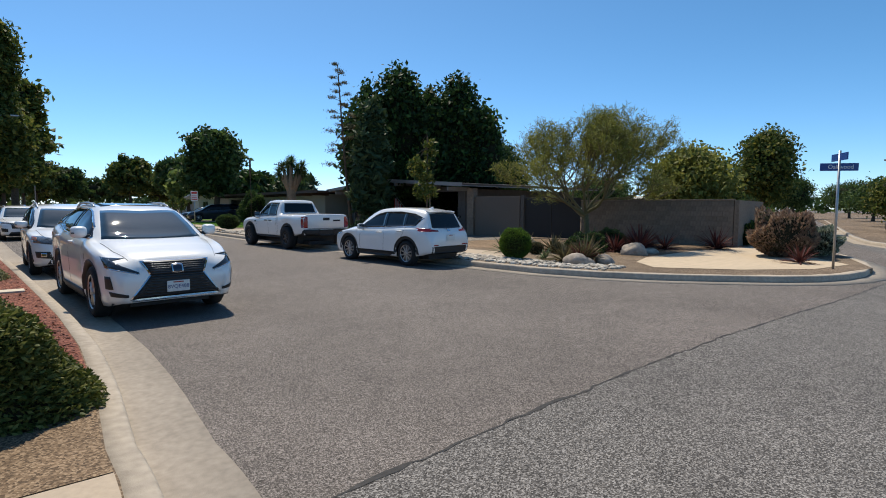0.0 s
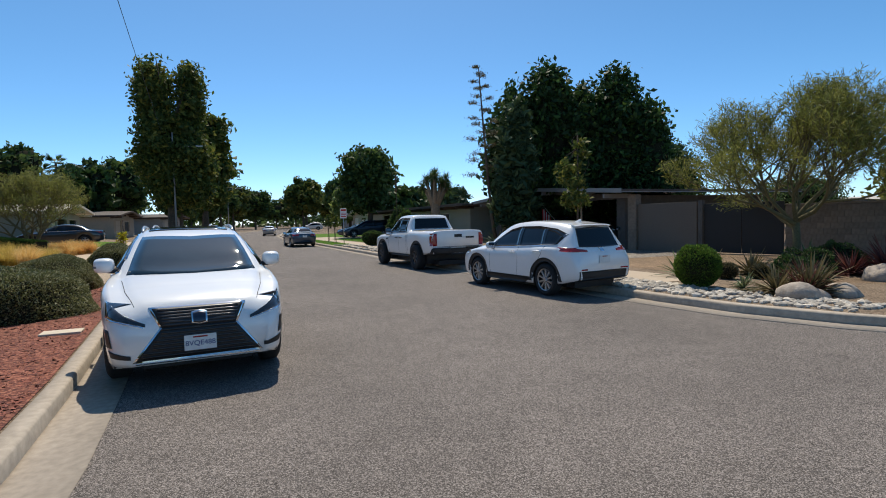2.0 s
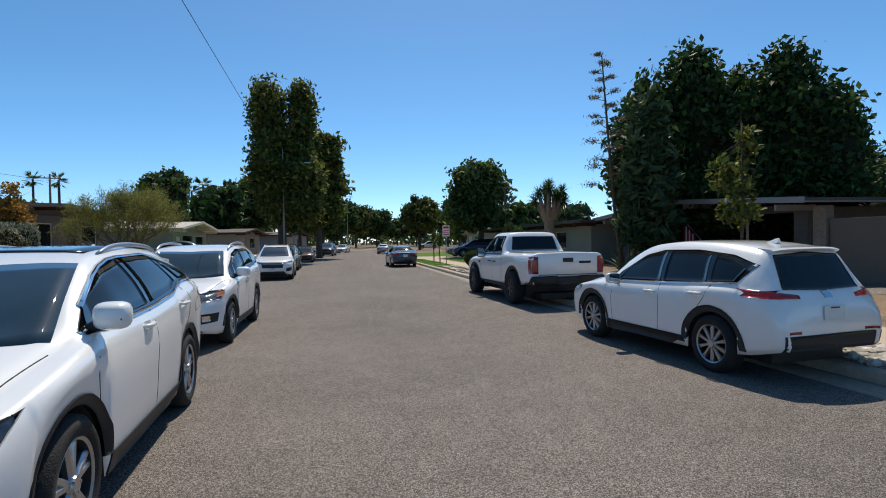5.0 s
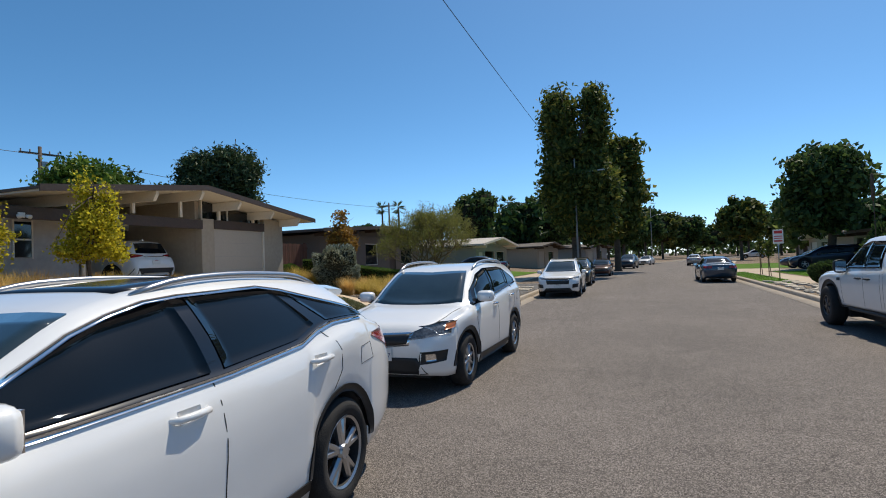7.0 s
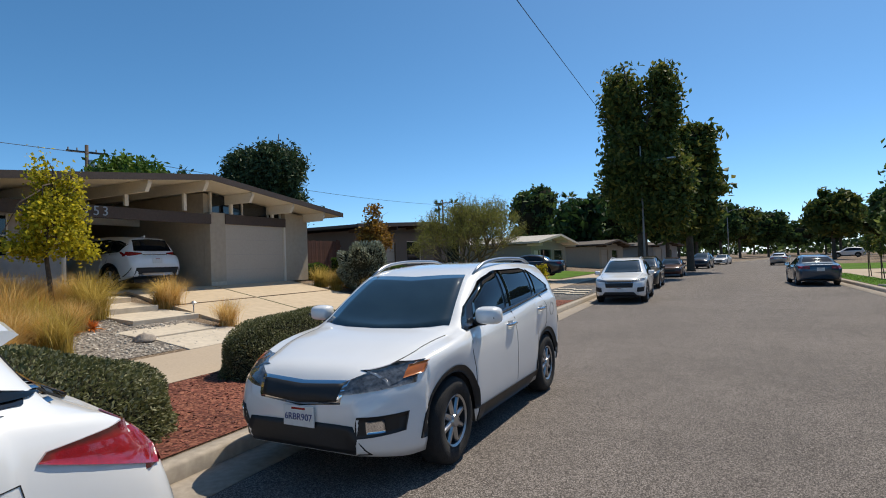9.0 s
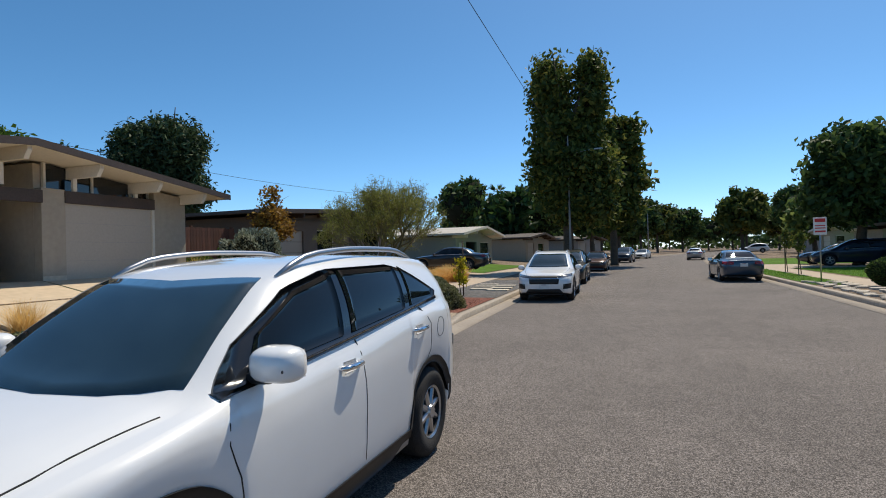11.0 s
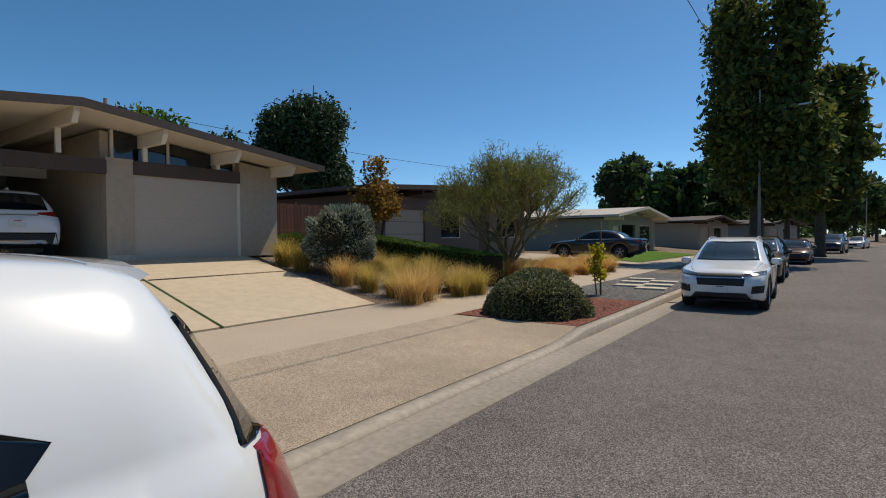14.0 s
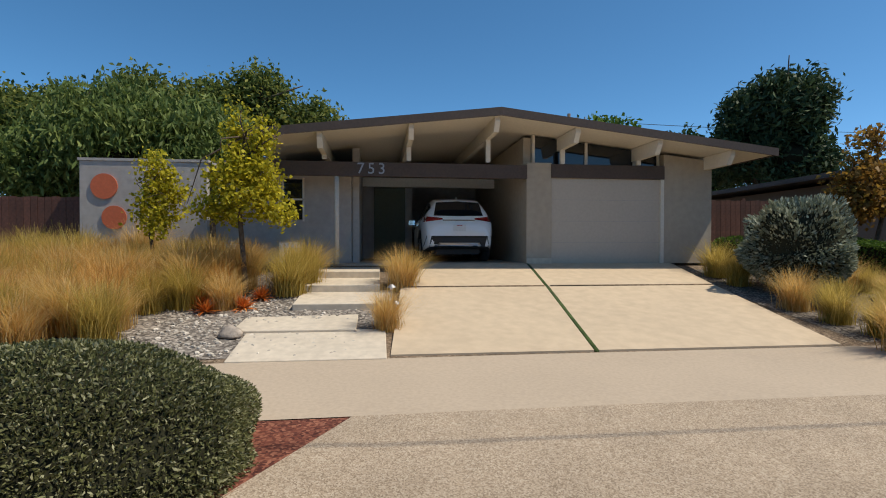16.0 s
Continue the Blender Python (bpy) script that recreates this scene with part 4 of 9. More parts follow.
def suv_spec(length, axles, height, hw, sc=1.0, **over):
    """Profiles shared by the sport utility cars, stretched to the length; s runs from nose to tail."""
    k = length / 4.7
    h = height / 1.7
    d = dict(
        length=length, axles=axles, wheel_r=0.37, rim_r=0.245, track=hw - 0.02, spokes=(5, 0.16, 0.03, 0.02), tyre_w=0.235,
        top=[(0, 0.74 * h), (0.03, 0.86 * h), (0.12, 0.93 * h), (0.5 * k, 1.0 * h), (1.0 * k, 1.08 * h), (1.28 * k, 1.125 * h), (1.7 * k, 1.39 * h), (2.08 * k, 1.585 * h), (2.35 * k, 1.65 * h), (2.9 * k, 1.685 * h), (3.5 * k, 1.67 * h), (4.1 * k, 1.61 * h), (4.3 * k, 1.57 * h), (4.48 * k, 1.3 * h), (4.6 * k, 1.1 * h), (length - 0.03, 1.02 * h), (length, 0.9 * h)],
        belt=[(0, 0.68 * h), (0.1, 0.82 * h), (0.5 * k, 0.92 * h), (1.28 * k, 1.0 * h), (2.5 * k, 1.04 * h), (4.0 * k, 1.1 * h), (4.5 * k, 1.06 * h), (length, 0.82 * h)],
        width=[(0, hw * 0.72), (0.06, hw * 0.82), (0.2, hw * 0.9), (0.55, hw * 0.965), (1.0, hw), (length - 1.1, hw), (length - 0.5, hw * 0.97), (length - 0.15, hw * 0.9), (length - 0.03, hw * 0.82), (length, hw * 0.74)],
        roof_w=[(0, hw * 0.55), (0.3, hw * 0.68), (1.28 * k, hw * 0.8), (1.7 * k, hw * 0.72), (2.1 * k, hw * 0.655), (3.0 * k, hw * 0.65), (4.0 * k, hw * 0.62), (4.3 * k, hw * 0.6), (4.6 * k, hw * 0.72), (length, hw * 0.6)],
        sill=[(0, 0.3), (0.3, 0.24), (0.9, 0.23), (length - 0.9, 0.25), (length - 0.3, 0.32), (length, 0.4)],
        front_lean=[(0.2, 0.12), (0.35, 0.03), (0.55, 0.0), (0.75, 0.03), (0.95, 0.14), (1.1, 0.2)],
        rear_lean=[(0.25, 0.16), (0.45, 0.02), (0.65, 0.0), (0.9, 0.05), (1.1, 0.1), (1.6, 0.1)],
        screen=([(-hw * 0.74, 1.33 * k), (-hw * 0.4, 1.25 * k), (0, 1.22 * k), (hw * 0.4, 1.25 * k), (hw * 0.74, 1.33 * k)], [(-hw * 0.585, 2.08 * k), (0, 2.02 * k), (hw * 0.585, 2.08 * k)]),
        rear_screen=([(-hw * 0.62, 1.1 * h), (0, 1.08 * h), (hw * 0.62, 1.1 * h)], [(-hw * 0.53, 1.5 * h), (0, 1.53 * h), (hw * 0.53, 1.5 * h)]),
        dlo=([(1.55 * k, 1.055 * h), (2.8 * k, 1.1 * h), (4.1 * k, 1.17 * h)], [(1.72 * k, 1.2 * h), (2.2 * k, 1.47 * h), (2.6 * k, 1.55 * h), (3.3 * k, 1.56 * h), (3.9 * k, 1.5 * h), (4.28 * k, 1.38 * h)]),
        windows=[([(1.72 * k, 1.085 * h), (2.72 * k, 1.115 * h)], [(1.86 * k, 1.23 * h), (2.25 * k, 1.45 * h), (2.68 * k, 1.53 * h)]), ([(2.8 * k, 1.118 * h), (3.62 * k, 1.15 * h)], [(2.77 * k, 1.535 * h), (3.3 * k, 1.53 * h), (3.55 * k, 1.49 * h)]), ([(3.7 * k, 1.155 * h), (4.05 * k, 1.18 * h)], [(3.64 * k, 1.48 * h), (3.9 * k, 1.44 * h), (4.15 * k, 1.34 * h)])],
        seams=[[(1.62 * k, 1.02 * h), (1.56 * k, 0.75), (1.58 * k, 0.4)], [(2.74 * k, 1.08 * h), (2.76 * k, 0.8), (2.72 * k, 0.4)], [(3.72 * k, 1.12 * h), (3.66 * k, 0.95), (3.5 * k, 0.78)]],
        handles=[(2.55 * k, 0.95 * h), (3.5 * k, 1.0 * h)], mirror=(1.72 * k, 1.06 * h), belt_chrome=1, cladding=0.06, fin=4.0 * k, rails=(2.2 * k, 4.0 * k, 0.05),
        hood_lines=[[(hw * 0.62, 0.2), (hw * 0.74, 0.6), (hw * 0.8, 1.2)]],
    )
    d.update(over)
    return d


# nearest SUV, with the large spindle grille
grille_suv = suv_spec(4.89, (0.97, 3.78), 1.70, 0.945, wheel_r=0.385, rim_r=0.262, spokes=(5, 0.17, 0.032, 0.026), alloy=ALLOY, shoulder=0.012,
    top=[(0, 0.74), (0.03, 0.88), (0.12, 0.95), (0.5, 1.03), (0.9, 1.1), (1.12, 1.15), (1.6, 1.41), (2.05, 1.61), (2.4, 1.67), (3.0, 1.7), (3.6, 1.68), (4.0, 1.63), (4.25, 1.57), (4.33, 1.53), (4.4, 1.42), (4.62, 1.27), (4.74, 1.18), (4.86, 1.05), (4.89, 0.92)],
    belt=[(0, 0.68), (0.1, 0.84), (0.5, 0.96), (1.1, 1.09), (1.33, 1.12), (2.6, 1.16), (3.4, 1.21), (4.0, 1.28), (4.5, 1.24), (4.75, 1.08), (4.89, 0.84)],
    rear_lean=[(0.25, 0.16), (0.45, 0.02), (0.65, 0.0), (0.9, 0.03), (1.1, 0.04), (1.6, 0.0)],
    dlo=([(1.32, 1.17), (2.6, 1.195), (3.3, 1.24), (3.55, 1.31), (3.66, 1.335), (3.9, 1.335), (4.4, 1.32)], [(1.52, 1.3), (1.98, 1.51), (2.38, 1.595), (3.25, 1.61), (3.7, 1.5), (4.05, 1.42), (4.42, 1.33)]),
    windows=[([(1.4, 1.195), (2.5, 1.22)], [(1.56, 1.33), (2.0, 1.505), (2.46, 1.585)]), ([(2.6, 1.225), (3.28, 1.27), (3.52, 1.34)], [(2.56, 1.59), (2.95, 1.595), (3.28, 1.585)]), ([(3.68, 1.353), (3.9, 1.352), (4.32, 1.337)], [(3.4, 1.57), (3.72, 1.48), (4.05, 1.4), (4.36, 1.344)])],
    top_chrome=1, fin=3.85, spoiler=(4.16, 4.46, 0.6), screen=([(-0.72, 1.18), (-0.4, 1.08), (0, 1.04), (0.4, 1.08), (0.72, 1.18)], [(-0.57, 1.99), (0, 1.92), (0.57, 1.99)]), hood_lines=[[(0.6, 0.2), (0.7, 0.6), (0.76, 1.05)]], seams=[[(1.26, 1.12), (1.24, 0.92), (1.3, 0.75), (1.34, 0.4)], [(2.5, 1.17), (2.52, 0.8), (2.5, 0.4)], [(3.56, 1.29), (3.7, 1.18), (3.74, 1.0), (3.6, 0.82)]], handles=[(2.3, 1.07), (3.45, 1.12)], mirror=(1.42, 1.225), mirror_size=(0.11, 0.08, 0.09),
    rear_screen=([(-0.62, 1.27), (0, 1.25), (0.62, 1.27)], [(-0.53, 1.46), (0, 1.49), (0.53, 1.46)]),
    sunroof=([(-0.5, 2.28), (0.5, 2.28)], [(-0.5, 3.1), (0.5, 3.1)]), rails=(2.3, 4.0, 0.04), rail_mat=ALLOY, rail_h=0.035,
    nose=[("headlamp", [(0.5, 0.7), (0.86, 0.79)], [(0.5, 0.725), (0.7, 0.82), (0.87, 0.94)], LAMP_SMOKE), ("headlamp_edge", [(0.52, 0.69), (0.84, 0.775)], [(0.52, 0.7), (0.84, 0.79)], CHROME, 0.012), ("fog_vent", [(0.8, 0.5), (0.86, 0.5)], [(0.83, 0.68), (0.87, 0.68)], TRIM_BLACK), ("lower_vent", [(0.64, 0.38), (0.82, 0.4)], [(0.64, 0.42), (0.84, 0.47)], TRIM_BLACK)],
    nose_mid=[("grille_surround", [(-0.63, 0.34), (0.63, 0.34)], [(-0.37, 0.68), (0.37, 0.68)], CHROME, 0.006), ("grille_surround", [(-0.37, 0.68), (0.37, 0.68)], [(-0.47, 0.875), (0.47, 0.875)], CHROME, 0.006), ("grille", [(-0.6, 0.355), (0.6, 0.355)], [(-0.35, 0.68), (0.35, 0.68)], TRIM_BLACK, 0.011), ("grille", [(-0.35, 0.68), (0.35, 0.68)], [(-0.44, 0.86), (0.44, 0.86)], TRIM_BLACK, 0.011), ("bumper_lip", [(-0.8, 0.27), (0.8, 0.27)], [(-0.8, 0.3), (0.8, 0.3)], TRIM_BLACK, 0.01), ("bumper_strip", [(-0.6, 0.315), (0.6, 0.315)], [(-0.6, 0.33), (0.6, 0.33)], CHROME, 0.012), ("badge", [(-0.075, 0.7), (0, 0.685), (0.075, 0.7)], [(-0.075, 0.8), (0, 0.815), (0.075, 0.8)], CHROME, 0.026), ("badge_field", [(-0.06, 0.715), (0, 0.7), (0.06, 0.715)], [(-0.06, 0.785), (0, 0.8), (0.06, 0.785)], PAINT_NAVY, 0.03)],
    bars=[(-0.54, 0.54, 0.37, 0.45, 2, GLOSS_BLACK), (-0.44, 0.44, 0.45, 0.57, 3, GLOSS_BLACK), (-0.36, 0.36, 0.57, 0.68, 3, GLOSS_BLACK), (-0.35, 0.35, 0.69, 0.77, 3, ALLOY_DARK), (-0.39, 0.39, 0.77, 0.855, 3, ALLOY_DARK)],
    tail=[("tail_lamp", [(0.5, 1.02), (0.86, 1.0)], [(0.5, 1.06), (0.84, 1.17)], LAMP_RED)],
    side=[("tail_lamp_side", [(4.27, 1.16), (4.72, 1.0)], [(4.3, 1.185), (4.72, 1.2)], LAMP_RED), ("headlamp_side", [(0.25, 0.8), (0.45, 0.9)], [(0.27, 0.91), (0.47, 0.93)], LAMP_SMOKE), ("fuel_flap", [(4.05, 0.97), (4.25, 0.99)], [(4.03, 1.11), (4.22, 1.12)], PAINT_WHITE, 0.003)],
    plates=[("nose", 0.5, "8VQE488")])
SUV_GRILLE = build_car("suv", pose(0.63, 12.03, 0, 0, 0, 181.7), "white mid-size SUV with wide dark grille, parked at the kerb", "car", grille_suv, PAINT_WHITE, "cars parked along the street")[0]

railed_suv = suv_spec(4.685, (0.93, 3.63), 1.70, 0.942,
    top=[(0, 0.74), (0.03, 0.86), (0.12, 0.93), (0.5, 1.0), (0.9, 1.07), (1.15, 1.12), (1.55, 1.38), (1.92, 1.585), (2.25, 1.66), (2.9, 1.7), (3.5, 1.69), (4.0, 1.66), (4.14, 1.63), (4.21, 1.56), (4.36, 1.38), (4.49, 1.21), (4.6, 1.09), (4.66, 0.99), (4.685, 0.88)],
    belt=[(0, 0.68), (0.1, 0.82), (0.5, 0.95), (1.2, 1.06), (2.4, 1.14), (3.3, 1.23), (4.2, 1.25), (4.5, 1.17), (4.685, 0.84)], rear_lean=[(0.25, 0.14), (0.45, 0.03), (0.65, 0.0), (0.9, 0.06), (1.1, 0.1), (1.25, 0.1), (1.6, 0.04)],
    width=[(0, 0.56), (0.08, 0.68), (0.22, 0.78), (0.5, 0.88), (1.0, 0.942), (3.6, 0.942), (4.0, 0.936), (4.22, 0.908), (4.36, 0.85), (4.49, 0.76), (4.61, 0.64), (4.685, 0.5)], roof_w=[(0, 0.52), (0.3, 0.64), (1.15, 0.76), (1.55, 0.72), (1.95, 0.69), (3.0, 0.7), (4.1, 0.68), (4.4, 0.68), (4.6, 0.66), (4.685, 0.52)],
    dlo=([(1.28, 1.1), (2.4, 1.185), (3.3, 1.265), (3.86, 1.315)], [(1.5, 1.28), (1.95, 1.52), (2.35, 1.605), (3.2, 1.61), (3.48, 1.55), (3.9, 1.36)]),
    windows=[([(1.48, 1.15), (2.3, 1.205)], [(1.62, 1.3), (2.0, 1.5), (2.4, 1.585)]), ([(2.4, 1.21), (3.2, 1.275)], [(2.47, 1.588), (3.28, 1.588)]), ([(3.3, 1.285), (3.78, 1.325)], [(3.37, 1.585), (3.5, 1.53), (3.82, 1.37)])],
    seams=[[(1.28, 1.08), (1.26, 0.9), (1.34, 0.72), (1.36, 0.4)], [(2.42, 1.17), (2.46, 0.8), (2.46, 0.4)], [(3.43, 1.28), (3.58, 1.11), (3.6, 0.9), (3.5, 0.78)]], handles=[(2.28, 1.03), (3.34, 1.1)], cup_mat=PAINT_WHITE,
    rear_screen=([(-0.82, 1.23), (-0.4, 1.18), (0, 1.16), (0.4, 1.18), (0.82, 1.23)], [(-0.68, 1.51), (0, 1.56), (0.68, 1.51)]), rails=(1.98, 3.86, 0.05), mirror=(1.5, 1.17), mirror_size=(0.13, 0.085, 0.085), spoiler=(4.06, 4.26, 0.56), spoiler_lamp=True, screen=([(-0.72, 1.24), (-0.4, 1.12), (0, 1.08), (0.4, 1.12), (0.72, 1.24)], [(-0.58, 1.93), (0, 1.86), (0.58, 1.93)]), hood_lines=[[(0.58, 0.2), (0.7, 0.6), (0.76, 1.08)]], wheel_r=0.366, rim_r=0.222, spokes=(8, 0, 0.028, 0.024), handle_mat=CHROME, handle_label="chrome door handle", belt_chrome=2, rail_h=0.06, fin=0,
    nose=[("headlamp", [(0.38, 0.74), (0.84, 0.8)], [(0.38, 0.82), (0.62, 0.92), (0.84, 0.95)], LAMP_CLEAR), ("indicator_lens", [(0.78, 0.84), (0.86, 0.86)], [(0.78, 0.92), (0.86, 0.94)], LAMP_AMBER, 0.012), ("fog_lamp_bezel", [(0.52, 0.44), (0.8, 0.46)], [(0.56, 0.6), (0.82, 0.6)], TRIM_BLACK), ("fog_lamp", [(0.62, 0.48), (0.72, 0.48)], [(0.62, 0.57), (0.72, 0.57)], CHROME, 0.014)],
    nose_mid=[("grille_surround", [(-0.4, 0.68), (0, 0.64), (0.4, 0.68)], [(-0.44, 0.84), (0, 0.82), (0.44, 0.84)], CHROME), ("grille", [(-0.37, 0.7), (0, 0.66), (0.37, 0.7)], [(-0.4, 0.815), (0, 0.795), (0.4, 0.815)], TRIM_BLACK, 0.012), ("lower_grille", [(-0.62, 0.31), (0.62, 0.31)], [(-0.5, 0.52), (0.5, 0.52)], TRIM_BLACK)],
    tail=[("tail_lamp", [(0.64, 0.92), (0.82, 0.93)], [(0.64, 1.19), (0.8, 1.21)], LAMP_RED, 0.012), ("reversing_lamp", [(0.7, 0.83), (0.9, 0.83)], [(0.7, 0.91), (0.9, 0.92)], LAMP_CLEAR, 0.012)],
    tail_mid=[("tailgate_badge", [(-0.07, 1.05), (0, 1.035), (0.07, 1.05)], [(-0.07, 1.1), (0, 1.115), (0.07, 1.1)], CHROME, 0.012), ("tailgate_trim", [(-0.4, 0.94), (0.4, 0.94)], [(-0.4, 0.99), (0.4, 0.99)], CHROME), ("bumper_cladding", [(-0.68, 0.4), (0.68, 0.4)], [(-0.7, 0.6), (0.7, 0.6)], TRIM_BLACK)],
    side=[("headlamp_side", [(0.2, 0.8), (0.46, 0.88)], [(0.2, 0.9), (0.48, 0.94)], LAMP_CLEAR), ("tail_lamp_side", [(4.32, 0.96), (4.52, 0.92)], [(4.3, 1.2), (4.45, 1.2)], LAMP_RED), ("fuel_flap", [(3.73, 1.03), (3.745, 1.0), (3.77, 0.98), (3.81, 0.972), (3.85, 0.98), (3.875, 1.0), (3.89, 1.03)], [(3.73, 1.08), (3.745, 1.11), (3.77, 1.13), (3.81, 1.138), (3.85, 1.13), (3.875, 1.11), (3.89, 1.08)], PAINT_WHITE, 0.003)],
    plates=[("nose", 0.56, "6RBR907")])
SUV_RAILS, k_cast, k_patch = build_car("suv", pose(0.45, 18.57, 0, 0, 0, 178.6), "white SUV with silver roof rails and black cladding, at the kerb", "car", railed_suv, PAINT_WHITE, "cars parked along the street")
wiper = bmesh.new()
add_tube(wiper, [k_cast("tail", x, z, 0.02) for x, z in ((0.52, 1.24), (0.2, 1.25), (-0.12, 1.27))], [0.022, 0.014, 0.008], 7)
part("rear_wiper", wiper, TRIM_BLACK, SUV_RAILS, "black rear wiper", True)

corner_suv = suv_spec(4.55, (0.92, 3.62), 1.67, 0.92, wheel_r=0.36, rim_r=0.25, spokes=(10, 0.06, 0.018, 0.014), alloy=ALLOY, rails=None, cladding=0.085, sill_h=0.15, fin=3.75, spoiler=(3.98, 4.26, 0.52),
    tail=[("tail_lamp", [(0.42, 0.98), (0.86, 0.99)], [(0.42, 1.02), (0.84, 1.08)], LAMP_RED), ("reflector", [(0.5, 0.6), (0.68, 0.6)], [(0.5, 0.63), (0.68, 0.63)], LAMP_RED)],
    tail_mid=[("bumper_cladding", [(-0.7, 0.4), (0.7, 0.4)], [(-0.72, 0.58), (0.72, 0.58)], TRIM_BLACK), ("badge", [(-0.06, 0.98), (0.06, 0.98)], [(-0.06, 1.06), (0.06, 1.06)], CHROME)],
    side=[("tail_lamp_side", [(4.06, 1.0), (4.42, 0.98)], [(4.12, 1.05), (4.42, 1.08)], LAMP_RED), ("headlamp_side", [(0.22, 0.76), (0.55, 0.84)], [(0.22, 0.84), (0.56, 0.89)], LAMP_CLEAR)],
    nose=[("headlamp", [(0.45, 0.74), (0.84, 0.78)], [(0.45, 0.8), (0.84, 0.88)], LAMP_CLEAR)], nose_mid=[("grille", [(-0.4, 0.45), (0.4, 0.45)], [(-0.5, 0.78), (0.5, 0.78)], TRIM_BLACK)],
    plates=[("tail", 0.82, "")])
SUV_CORNER = build_car("suv", pose(8.44, 14.54, 0, 0, 0, 4.0), "white compact SUV with dark tinted glass, parked at the corner", "car", corner_suv, PAINT_WHITE, "cars parked along the street")[0]

eq = suv_spec(4.65, (0.93, 3.65), 1.66, 0.92, wheel_r=0.36, rim_r=0.24, cladding=0.05, rails=(2.2, 4.0, 0.05), rail_h=0.03,
    nose=[("headlamp", [(0.42, 0.76), (0.86, 0.82)], [(0.42, 0.83), (0.86, 0.9)], LAMP_CLEAR), ("fog_vent", [(0.6, 0.42), (0.82, 0.44)], [(0.62, 0.58), (0.84, 0.6)], TRIM_BLACK)],
    nose_mid=[("grille", [(-0.46, 0.58), (0.46, 0.58)], [(-0.5, 0.84), (0.5, 0.84)], TRIM_BLACK), ("grille_strip", [(-0.5, 0.735), (0.5, 0.735)], [(-0.5, 0.755), (0.5, 0.755)], CHROME, 0.013), ("lower_grille", [(-0.6, 0.3), (0.6, 0.3)], [(-0.5, 0.42), (0.5, 0.42)], TRIM_BLACK)],
    plates=[("nose", 0.5, "")])
build_car("suv", pose(0.43, 35.3, 0, 0, 0, 181), "white crossover SUV facing along the kerb", "car", eq, PAINT_WHITE, "cars parked along the street")

carport_suv = suv_spec(4.6, (0.93, 3.62), 1.68, 0.925, wheel_r=0.36, rim_r=0.24, cladding=0.07, rails=None, rear_screen=([(-0.62, 1.16), (0, 1.15), (0.62, 1.16)], [(-0.54, 1.5), (0, 1.53), (0.54, 1.5)]),
    tail=[("tail_lamp", [(0.4, 1.06), (0.86, 1.0)], [(0.4, 1.1), (0.82, 1.15)], LAMP_RED)], tail_mid=[("bumper_cladding", [(-0.86, 0.4), (0.86, 0.4)], [(-0.8, 0.66), (0.8, 0.66)], TRIM_BLACK), ("skid_plate", [(-0.55, 0.42), (0.55, 0.42)], [(-0.5, 0.5), (0.5, 0.5)], ALLOY, 0.012), ("tailgate_bar", [(-0.4, 1.03), (0.4, 1.03)], [(-0.4, 1.06), (0.4, 1.06)], CHROME)],
    plates=[("tail", 0.86, "")])
build_car("suv", pose(-14.0, 23.8, 1.207, 0, 0, 90), "white SUV with black rear cladding, parked in the carport", "car", carport_suv, PAINT_WHITE)

